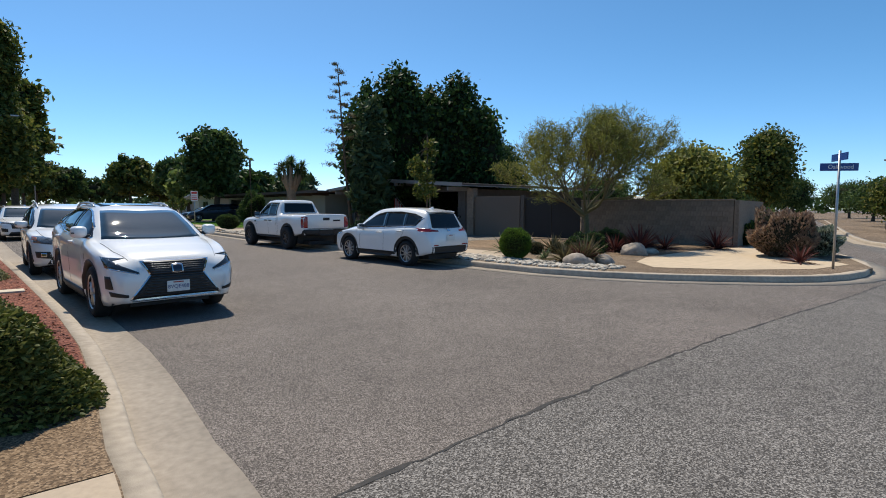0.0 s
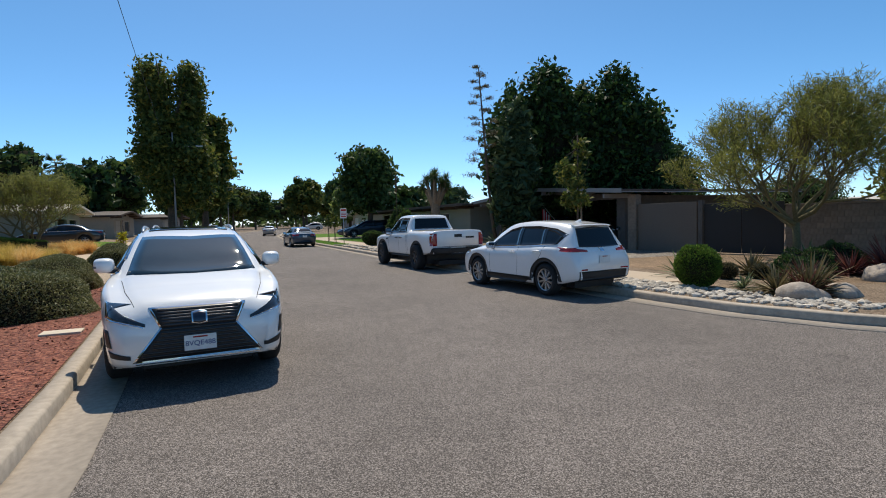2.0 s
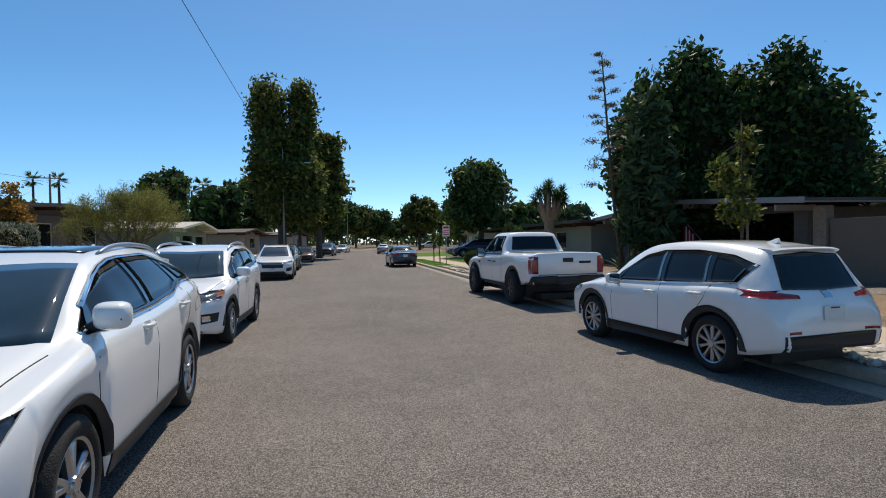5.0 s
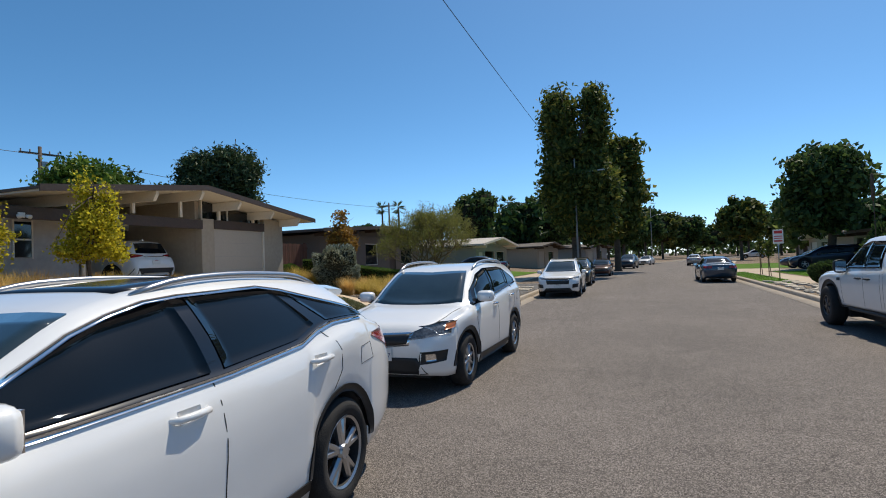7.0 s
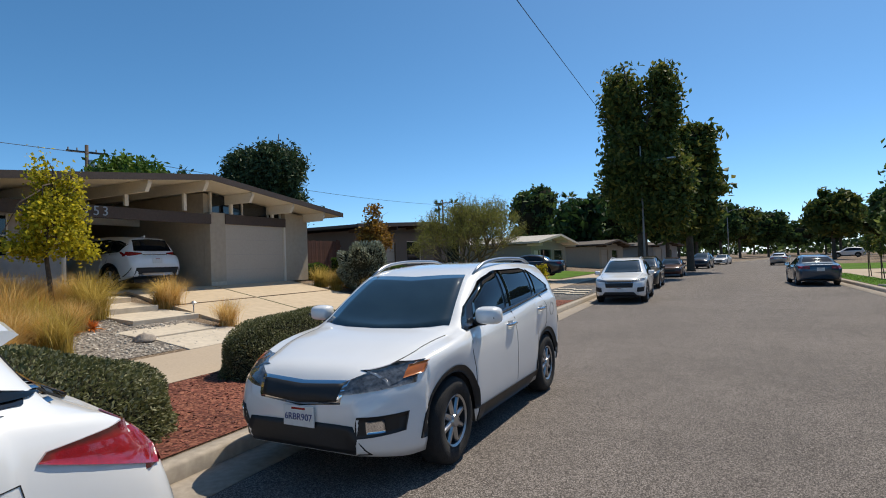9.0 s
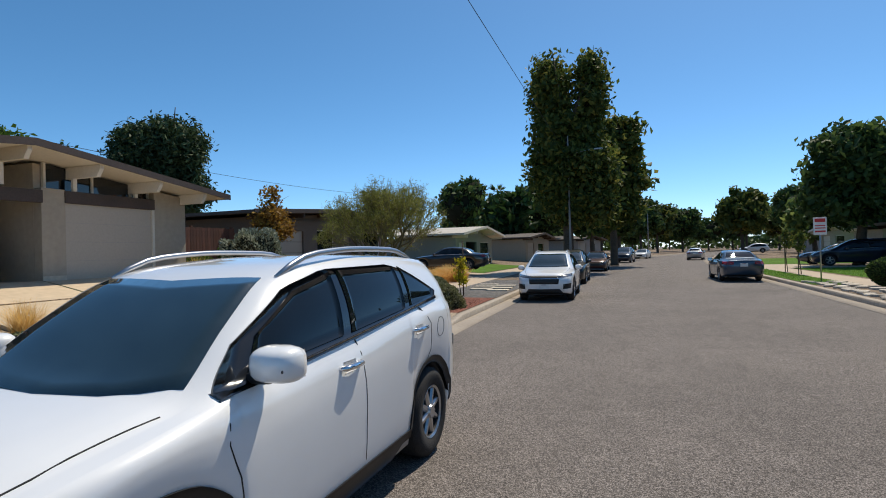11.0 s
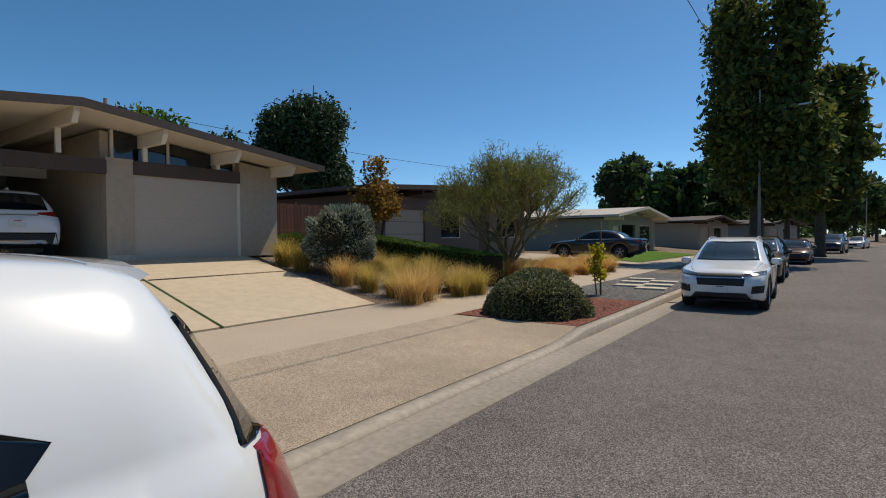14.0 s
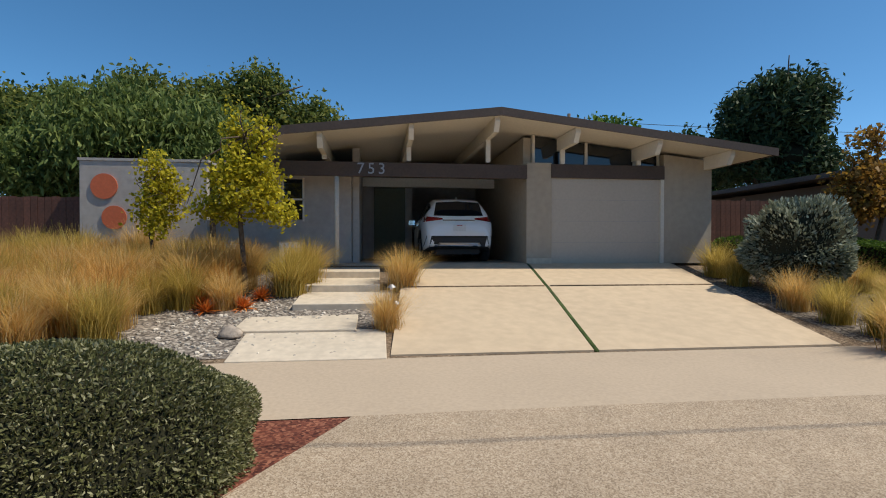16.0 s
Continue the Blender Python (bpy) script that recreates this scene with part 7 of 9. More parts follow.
flower_agave(14.45, 29.45, 0.16)
for i, (x, y, n, ln, w, mt, lab) in enumerate(((11.2, 9.4, 130, 0.85, 0.024, LEAF_AGAVE, "bronze spiky bromeliad clump among boulders"), (10.8, 9.8, 80, 0.75, 0.022, LEAF_AGAVE, "bronze spiky bromeliad clump among boulders"), (15.5, 10.7, 90, 1.05, 0.03, LEAF_RED, "dark red flax clump by the block wall"),
    (16.6, 11.3, 70, 1.0, 0.035, LEAF_RED, "dark red flax clump by the block wall"), (13.2, 12.3, 70, 0.75, 0.03, LEAF_AGAVE, "low bronze spiky clump under the thorn tree"), (12.5, 12.9, 70, 0.7, 0.03, LEAF_AGAVE, "low bronze spiky clump under the thorn tree"), (18.8, 9.8, 70, 0.95, 0.03, LEAF_RED, "dark red flax clump at the wall's end"),
    (15.6, 6.1, 44, 0.7, 0.025, LEAF_RED, "deep red spiky plant near the street sign"), (10.8, 10.5, 40, 0.42, 0.02, LEAF_YUCCA, "small grey-green strap-leaved plant in stones"), (16.9, 13.6, 34, 0.8, 0.035, LEAF_YUCCA, "grey-green strap-leaved plant under the thorn tree"), (28.4, 6.1, 40, 0.9, 0.06, LEAF_YUCCA, "large blue-grey agave across the side street"), (11.6, 12.9, 26, 0.8, 0.03, LEAF_YUCCA, "tall strap-leaved plant behind the ball shrub"))):
    spiky("spiky_plant", x, y, 0.155, n, ln, w, mt, lab, 300 + i, group="spiky corner plants")

for i, (x, y, n, ln) in enumerate(((11.35, 9.75, 110, 0.7), (10.95, 9.35, 90, 0.62), (12.2, 10.2, 90, 0.7), (15.0, 11.2, 90, 0.9), (17.4, 10.9, 80, 0.85))):
    spiky("spiky_plant", x, y, 0.155, n, ln, 0.02, LEAF_RED, "dense dark bronze bromeliad clump among boulders", 340 + i, group="spiky corner plants", low=0.0, high=1.1)
for i, (x, y, r) in enumerate(((12.1, 12.0, 0.26), (12.75, 11.7, 0.24), (12.4, 16.9, 0.24))):
    mound("barrel_cactus", x, y, 0.15, r, r, r * 1.7, 1500, 0.03, LEAF_AGAVE, "small golden barrel cactus in the corner bed", 70 + i, "barrel cacti", upright=0.3, category="cactus", rough=0.05)
for i, (x, y, r, h) in enumerate(((12.9, 10.9, 0.6, 0.6), (14.1, 11.6, 0.7, 0.7), (16.3, 12.4, 0.8, 0.8))):
    mound("low_dark_shrub", x, y, 0.15, r, r * 0.9, h, 4200, 0.035, LEAF_FICUS, "low dark twiggy shrub under the thorn tree", 75 + i, "low dark shrubs", rough=0.35)


def dragon_tree(x, y, z):
    rng = np.random.default_rng(81)
    t = thing("dragon_tree", pose(x, y, z), "thick-trunked dragon tree with a ball of sword leaves", "tree")
    bm = bmesh.new()
    add_tube(bm, [(0, 0, -0.1), (0, 0, 0.25), (0.05, 0, 1.3), (0.0, 0, 2.5), (-0.05, 0, 3.5)], [0.55, 0.4, 0.3, 0.3, 0.2], 12)
    heads = []
    for a, r, h in ((0.2, 0.55, 4.2), (1.7, 0.5, 4.5), (3.0, 0.6, 4.3), (4.3, 0.5, 4.6), (5.3, 0.55, 4.1), (0.9, 0.15, 4.8), (2.4, 0.9, 3.9), (0.0, 0.95, 3.8), (5.8, 0.8, 4.4)):
        e = Vector((math.cos(a) * r, math.sin(a) * r, h))
        add_tube(bm, [(0, 0, 2.3), Vector((e.x * 0.5, e.y * 0.5, 3.2)), e], [0.2, 0.15, 0.09], 8)
        heads.append(e)
    part("trunk", bm, BARK_PALE, t, "smooth pale tan trunk", True)
    for e in heads:
        rosette(t, rng, e, 95, 0.62, 0.026, LEAF_DARK, -0.9, 1.4)
    return t


dragon_tree(14.5, 37.0, 0.16)

# feather grass
def grass_mesh(seed, h, spread, n, mat):
    rng = np.random.default_rng(seed)
    base = np.concatenate([rng.normal(size=(n, 2)) * 0.1, np.zeros((n, 1))], 1)
    a = rng.random(n) * 2 * math.pi
    lean = spread * (0.15 + 0.85 * rng.random(n))
    L = h * (0.6 + 0.55 * rng.random(n))
    wid = 0.0035 + 0.003 * rng.random(n)
    vs, fs = [], []
    d = np.stack([np.cos(a), np.sin(a), 0 * a], 1)
    s = np.stack([-np.sin(a), np.cos(a), 0 * a], 1)
    steps = 5
    pts = []
    for k in range(steps):
        f = k / (steps - 1)
        p = base + d * (lean * L * f**1.7)[:, None] + np.array([0, 0, 1.0]) * (L * (f - 0.33 * lean * f**2.2))[:, None] + rng.normal(size=(n, 3)) * 0.008
        w = (wid * (1 - 0.8 * f))[:, None]
        pts.append((p - s * w, p + s * w))
    co = np.stack([q for pr in pts for q in pr], 1).reshape(-1, 3)
    idx = np.arange(n)[:, None] * (2 * steps)
    faces = np.concatenate([np.stack([idx[:, 0] + 2 * k, idx[:, 0] + 2 * k + 1, idx[:, 0] + 2 * k + 3, idx[:, 0] + 2 * k + 2], 1) for k in range(steps - 1)], 0)
    me = bpy.data.meshes.new("grass_clump")
    me.from_pydata(co.tolist(), [], faces.tolist())
    me.materials.append(mat)
    return me


GRASS = [grass_mesh(1, 0.85, 0.95, 950, GRASS_GOLD), grass_mesh(2, 0.88, 0.9, 950, GRASS_GREEN), grass_mesh(3, 0.75, 1.0, 900, GRASS_RUST), grass_mesh(4, 0.82, 0.95, 950, GRASS_GOLD), grass_mesh(5, 0.85, 0.95, 950, GRASS_GREEN)]
GRASS_LABEL = ["golden feathery grass clump", "green-gold feathery grass clump", "rust-tinted dry feathery grass clump", "golden feathery grass clump", "green-gold feathery grass clump"]


def grass_clump(x, y, kind, scale, turn, group):
    ob = new("feather_grass", GRASS[kind])
    x, y = resite(x, y)[:2]
    ob.matrix_world = pose(x, y, lot_z(x, y) - 0.005, 0, 0, turn) @ Matrix.Diagonal((scale, scale, scale * (0.9 + 0.2 * random.random()), 1))
    tagged(ob, GRASS_LABEL[kind] + " in a gravel bed", "ornamental grass", group)


rnd = random.Random(8)


def grass_bed(n, x0, x1, y0, y1, kinds, group, gap, s0=0.8, s1=1.2, skip=None):
    done = []
    for _ in range(n * 30):
        x, y = rnd.uniform(x0, x1), rnd.uniform(y0, y1)
        if skip and skip(x, y):
            continue
        if all((x - a) ** 2 + (y - b) ** 2 > gap**2 for a, b in done):
            done.append((x, y))
            grass_clump(x, y, rnd.choice(kinds), rnd.uniform(s0, s1), rnd.uniform(0, 360), group)
        if len(done) >= n:
            break


grass_bed(105, -10.9, -6.2, 11.0, 19.4, (0, 0, 1, 2, 3, 4), "feather grass in the front garden", 0.5, 0.85, 1.25, lambda x, y: (x > -7.9 and y > 18.2) or (abs(x + 8.9) < 0.25 and abs(y - 19.4) < 0.25))
for x, y, k, s in ((-9.4, 20.4, 1, 1.1), (-8.9, 20.2, 4, 1.2), (-9.9, 20.3, 0, 1.1), (-9.2, 22.3, 0, 1.0), (-9.5, 22.35, 4, 0.9), (-6.75, 21.95, 0, 0.75)):
    grass_clump(x, y, k, s, 40 * x, "feather grass beside the steps")
grass_bed(30, -10.6, -5.2, 28.7, 31.6, (0, 1, 4, 1, 4, 3), "feather grass beside the driveway", 0.62, 0.65, 1.12, lambda x, y: y < 28.75 + (-5.7 - x) * 0.1 or y > 33.0 + (x + 6.2) * 0.45 or (x + 8.7) ** 2 + (y - 29.9) ** 2 < 0.9)
grass_bed(30, -7.2, -5.5, 34.4, 43.5, (2, 2, 0, 3), "rust feather grass beyond the hedge", 0.5, 0.7, 1.05, lambda x, y: (x + 6.9) ** 2 + (y - 35.6) ** 2 < 0.3)

# clipped hedge running back from the pavement
hedge = thing("hedge", pose(-8.7, 32.75, 0.5), "long clipped dark green box hedge", "hedge")
rng = np.random.default_rng(91)
hx = np.array([(-5.8, 33.1), (-8.3, 32.5), (-11.2, 31.4)])
n = 22000
f = rng.random(n)
cx_, cy_ = np.interp(f, (0, 0.46, 1), hx[:, 0]), np.interp(f, (0, 0.46, 1), hx[:, 1])
side = rng.random(n)
off = np.where(side < 0.3, -0.42, np.where(side < 0.6, 0.42, rng.uniform(-0.42, 0.42, n)))
zz = np.where(side < 0.6, rng.uniform(0, 0.92, n), 0.92) + rng.normal(size=n) * 0.015
gz_ = np.array([lot_z(float(a), float(b)) for a, b in zip(cx_, cy_)])
pos = np.stack([cx_ + off * 0.35 + rng.normal(size=n) * 0.02 + 8.7, cy_ + off * 0.9 + rng.normal(size=n) * 0.02 - 32.75, gz_ + zz - 0.5], 1)
u = rng.normal(size=(n, 3))
u /= np.linalg.norm(u, axis=1, keepdims=True)
v = np.cross(u, rng.normal(size=(n, 3)))
v /= np.linalg.norm(v, axis=1, keepdims=True)
ob = new("foliage", quads_mesh("foliage", pos, u * 0.032, v * 0.016, LEAF_BOX))
ob.parent = hedge
# dark solid run inside the leaves, coloured as the hedge's inner shade
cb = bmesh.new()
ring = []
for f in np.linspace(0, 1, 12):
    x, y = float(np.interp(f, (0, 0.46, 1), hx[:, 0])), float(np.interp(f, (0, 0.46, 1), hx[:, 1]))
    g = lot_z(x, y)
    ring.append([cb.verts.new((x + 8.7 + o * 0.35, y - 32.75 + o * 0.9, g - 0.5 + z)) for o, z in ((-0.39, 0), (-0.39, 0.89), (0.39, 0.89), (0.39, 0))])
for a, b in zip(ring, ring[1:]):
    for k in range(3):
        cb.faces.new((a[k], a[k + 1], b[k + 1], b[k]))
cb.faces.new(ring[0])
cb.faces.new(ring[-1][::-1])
part("shade_mass", cb, SHADE_CORE, hedge)
mound("clipped_shrub", -11.6, 30.6, 1.1, 0.5, 0.7, 0.85, 4500, 0.035, LEAF_BOX, "dark clipped shrub beside the garage wall", 15, upright=0.1, rough=0.05)
# ---- ground covers at the house side ----
def rows(y0, y1, step=0.5):
    n = max(2, int((y1 - y0) / step))
    return [y0 + (y1 - y0) * i / n for i in range(n + 1)]


structure("mulch_bed", strip(rows(7.0, 20.25), 0.165, 2.63, 0.012, steps=8), BARK_RED, "red-brown bark mulch between kerb and pavement", "mulch")
ground_quad([(left_x(20.3) - 0.18, 20.34), (left_x(21.6) - 2.62, 21.58), (left_x(20.3) - 2.62, 20.27), (left_x(20.3) - 0.18, 20.27)], 0.013, BARK_RED, "mulch_wedge", "red-brown bark mulch beside the driveway apron", "mulch")
structure("mulch_bed", strip(rows(28.42, 32.6), 0.165, 2.63, 0.012, steps=8), BARK_RED, "red-brown bark mulch strip by the apron", "mulch")
structure("gravel_bed", strip(rows(32.62, 42.5), 0.165, 2.63, 0.014, steps=8), GRAVEL_DARK, "dark grey gravel strip between kerb and pavement", "gravel")
structure("corner_path", strip(rows(-1.0, 4.6, 0.25), 0.165, 2.63, 0.012, steps=6), CONCRETE, "tan concrete path at the street corner", "pavement")
structure("mulch_edge", strip(rows(4.62, 6.98, 0.25), 0.165, 2.63, 0.01, steps=6), WOODCHIP, "dry tan wood-chip soil at the corner", "mulch")
structure("garden_gravel", strip(rows(17.0, 21.75), 4.92, 9.9, 0.008, steps=10), GRAVEL_GREY, "mixed grey gravel bed beside the entry steps", "gravel")
structure("garden_gravel", strip(rows(28.9, 33.0), 4.92, 9.9, 0.006, steps=10), GRAVEL_GREY, "shaded gravel bed beside the driveway", "gravel")
rnd = random.Random(21)


def stone_mesh(bm, c, r, flat, seed):
    v0 = len(bm.verts)
    made = bmesh.ops.create_icosphere(bm, subdivisions=1, radius=1.0)["verts"]
    off = Vector((seed * 1.7, seed * 0.3, 0))
    a = seed * 2.1
    for v in made:
        f = 1 + 0.35 * noise.noise(v.co * 1.3 + off)
        p = v.co * f
        v.co = Vector((c[0] + (p.x * math.cos(a) - p.y * 0.7 * math.sin(a)) * r, c[1] + (p.x * math.sin(a) + p.y * 0.7 * math.cos(a)) * r, c[2] + p.z * r * flat))


def boulder(x, y, z, r, flat, label, seed, mat=None):
    bm = bmesh.new()
    bmesh.ops.create_icosphere(bm, subdivisions=3, radius=1.0)
    for v in bm.verts:
        f = 1 + 0.3 * noise.noise(v.co * 1.1 + Vector((seed, 0, 0))) + 0.1 * noise.noise(v.co * 3 + Vector((0, seed, 0)))
        v.co = Vector((v.co.x * r * f, v.co.y * r * 0.75 * f, max(-0.12, v.co.z * flat * f) * r))
    ob = part("boulder", bm, mat or STONE, None, "", True)
    x, y = resite(x, y)[:2]
    ob.matrix_world = pose(x, y, z, 0, 0, seed * 50)
    return tagged(ob, label, "rock", "garden boulders")


for i, (x, y, r, fl, lab) in enumerate(((-6.55, 19.75, 0.2, 0.7, "blue-grey boulder in the gravel bed"), (-8.1, 17.0, 0.32, 0.6, "pale rounded boulder in feather grass"), (-9.7, 15.7, 0.22, 0.6, "pale rounded boulder in feather grass"), (-6.9, 15.4, 0.25, 0.6, "pale rounded boulder in feather grass"))):
    boulder(x, y, lot_z(x, y) + 0.03, r, fl, lab, i + 1, STONE if i == 0 else STONE_WHITE)
for i, (x, y, r, fl) in enumerate(((14.4, 10.1, 0.45, 0.8), (10.6, 9.15, 0.42, 0.65), (11.5, 8.95, 0.32, 0.7), (11.9, 9.3, 0.3, 0.5), (15.4, 10.2, 0.3, 0.5), (13.6, 14.3, 0.35, 0.7), (14.8, 15.0, 0.4, 0.8), (11.2, 36.2, 0.25, 0.6), (13.3, 37.2, 0.22, 0.6))):
    boulder(x, y, 0.17, r, fl, "tan weathered boulder in the corner planting", 20 + i)

# gravel stones lying on the beds
bm = bmesh.new()
for i in range(420):
    x, y = rnd.uniform(-8.6, -5.7), rnd.uniform(18.4, 21.6)
    stone_mesh(bm, (x, y, lot_z(x, y) + 0.012), rnd.uniform(0.02, 0.05), 0.6, i)
ob = part("gravel_stones", bm, STONE_WHITE, None)
tagged(ob, "loose mixed grey and tan pebbles in the bed", "pebbles", "", "stuff")
bm = bmesh.new()
for i in range(900):
    y = rnd.choice((rnd.uniform(8.2, 19.5), rnd.uniform(8.2, 13.5), rnd.uniform(26.5, 34)))
    x = right_x(y) + rnd.uniform(0.22, 1.35 if y < 25 else 2.4)
    stone_mesh(bm, (x, y, 0.17), rnd.uniform(0.04, 0.13), 0.55, i)
ob = part("river_stones", bm, STONE_WHITE, None)
tagged(ob, "pale grey and white river stones along the kerb", "stones", "", "stuff")
# flagstones laid in the strip further along
FLAG = material("pale flagstone", (0.52, 0.46, 0.38), 0.85, vary=0.15, big=2, fine=10, bump=0.25, rand=0.2, spec=0.2)
strip_r = thing("flagstone_strip", pose(9.6, 34, 0.155), "strip of pale irregular flagstones beside the kerb", "paving", "", "structure", True)
for i in range(64):
    y = 27.5 + (i % 32) * 0.4 + rnd.uniform(-0.1, 0.1)
    x = right_x(y) + 0.45 + (i // 32) * 0.8 + rnd.uniform(-0.12, 0.2)
    k = rnd.randint(5, 7)
    poly = [(math.cos(2 * math.pi * j / k) * rnd.uniform(0.2, 0.36), math.sin(2 * math.pi * j / k) * rnd.uniform(0.12, 0.2)) for j in range(k)]
    fs = prism(poly, -0.01, 0.05)
    part("flagstone", fs, FLAG, strip_r, m=pose(x - 9.6, y - 34, rnd.uniform(0, 0.02), rnd.uniform(-3, 3), rnd.uniform(-3, 3), rnd.uniform(0, 60)))

# white stepping slabs in the gravel strip
for i, (x, y) in enumerate(((-2.15, 35.0), (-2.95, 35.6), (-2.3, 36.2), (-3.2, 36.9), (-2.5, 37.5), (-3.4, 38.2))):
    x, y = resite(x, y)[:2]
    ob = part("stepping_slab", box(-0.42, 0.42, -0.22, 0.22, -0.02, 0.05, 0.01), CONCRETE_STEP, None, m=pose(x, y, lot_z(x, y) + 0.01))
    tagged(ob, "pale square concrete stepping slab in gravel", "paver", "stepping slabs")

# entry steps: broad floating concrete slabs
for x0, x1, y0, y1, zt, fall in ((-6.72, -5.5, 19.95, 21.93, 0.41, 0.18), (-7.95, -6.6, 19.75, 21.5, 0.54, 0.11), (-9.2, -7.85, 20.4, 22.08, 0.76, 0.1), (-10.2, -9.02, 20.4, 21.85, 0.95, 0.07), (-11.2, -10.08, 20.4, 21.85, 1.12, 0.04)):
    d = x1 - x0
    ob = part("entry_step", box(0, d, y0, y1, -0.28, 0, 0.012), CONCRETE_STEP, None, m=pose(x0, 0, zt + 0.015, 0, math.degrees(math.atan(fall / d))))
    tagged(ob, "wide pale concrete entry step", "step", "entry steps", "structure")


def path_light(x, y, z):
    t = thing("path_light", pose(x, y, z), "small domed garden path light on a stem", "path light", "path lights")
    part("stem", tube([(0, 0, -0.08), (0, 0, 0.36)], 0.012, 8), GALV, t, "", True)
    bm = bmesh.new()
    bmesh.ops.create_cone(bm, cap_ends=True, segments=20, radius1=0.085, radius2=0.03, depth=0.05, matrix=pose(0, 0, 0.38))
    part("cap", bm, GALV, t)
    part("lens", tube([(0, 0, 0.31), (0, 0, 0.355)], 0.03, 12), WHITE, t)


for x, y in ((-9.6, 22.15), (-9.2, 20.25), (-8.0, 22.05), (-9.9, 20.15), (-6.9, 22.08)):
    path_light(x, y, lot_z(x, y))
for i, (x, y) in enumerate(((-7.95, 19.6), (-8.25, 19.3), (-7.75, 19.05), (-8.1, 18.85), (-8.6, 19.75))):
    spiky("orange_succulent", x, y, lot_z(x, y), 70, 0.27, 0.014, SUCCULENT, "small orange fleshy succulent clump", 400 + i, group="orange succulents")

# wall boxes and lamp at the left wing
for y, w, h, lab in ((18.0, 0.16, 0.42, "white electrical box on the grey wall"), (18.75, 0.5, 0.42, "white air-conditioning unit by the wall"), (20.05, 0.42, 0.45, "pale utility cabinet by the front wall")):
    ac = thing("utility_box", pose(-11.35, y - 0.25, 1.25), lab, "utility box")
    part("casing", box(-0.15, 0.15, -w / 2, w / 2, 0, h, 0.015), WHITE, ac)
    part("lid", box(-0.16, 0.16, -w / 2 - 0.01, w / 2 + 0.01, h + 0.001, h + 0.025, 0.005), STUCCO_GREY, ac)
lamp = thing("security_light", pose(-11.15, 19.2, 3.3), "white twin-head security light under the eave", "wall light")
part("plate", box(-0.03, 0.03, -0.08, 0.08, -0.05, 0.08, 0.01), WHITE, lamp)
for dy in (-0.1, 0.1):
    part("lamp_head", tube([(0.02, dy, 0.0), (0.14, dy * 1.3, -0.04)], [0.035, 0.06], 12), WHITE, lamp, "", True)


def board_fence(name, x0, y0, x1, y1, z, h, label, step=0.15):
    """Upright boards between two points, on rails with posts."""
    d = Vector((x1 - x0, y1 - y0, 0))
    n = int(d.length / step)
    ang = math.degrees(math.atan2(d.y, d.x))
    t = thing(name, pose(x0, y0, z, 0, 0, ang), label, "fence", "", "structure")
    bm = box(0, step - 0.008, -0.012, 0.012, 0.03, h)
    me = bpy.data.meshes.new("board")
    bm.to_mesh(me)
    bm.free()
    me.materials.append(FENCE_WOOD)
    for i in range(n):
        b = new("board", me)
        b.parent = t
        b.matrix_basis = pose(i * step, 0.003 * (i % 2), -0.03 + 0.01 * ((i * 7) % 3))
    for zz in (0.35, h - 0.3):
        part("rail", box(0, d.length, 0.018, 0.06, zz, zz + 0.09), FENCE_WOOD, t)
    for i in range(int(d.length / 2.2) + 1):
        part("post", box(min(i * 2.2, d.length - 0.1), min(i * 2.2, d.length - 0.1) + 0.09, 0.062, 0.15, -0.3, h + 0.05), FENCE_WOOD, t)
    return t


board_fence("board_fence", -11.9, 6.5, -11.9, 15.3, 1.0, 1.75, "tall red-brown board fence beside the house")
board_fence("board_fence", -13.2, 29.9, -13.2, 34.5, 1.15, 1.8, "dark red-brown board fence between the houses")
lat = thing("lattice_panel", pose(-11.9, 11.6, 2.76), "white lattice panel on top of the fence", "lattice")
part("frame", box(-0.02, 0.02, -1.0, 1.0, 0.45, 0.5), WHITE_PAINT, lat)
part("frame", box(-0.02, 0.02, -1.0, 1.0, 0, 0.04), WHITE_PAINT, lat)
for i in range(14):
    for sg in (1, -1):
        part("lath", box(-0.006, 0.006, -0.012, 0.012, -0.3, 0.3), WHITE_PAINT, lat, m=pose(0.004 * sg, -0.93 + i * 0.143, 0.25, 45 * sg, 0, 0) @ Matrix.Diagonal((1, 1, 0.95, 1)))


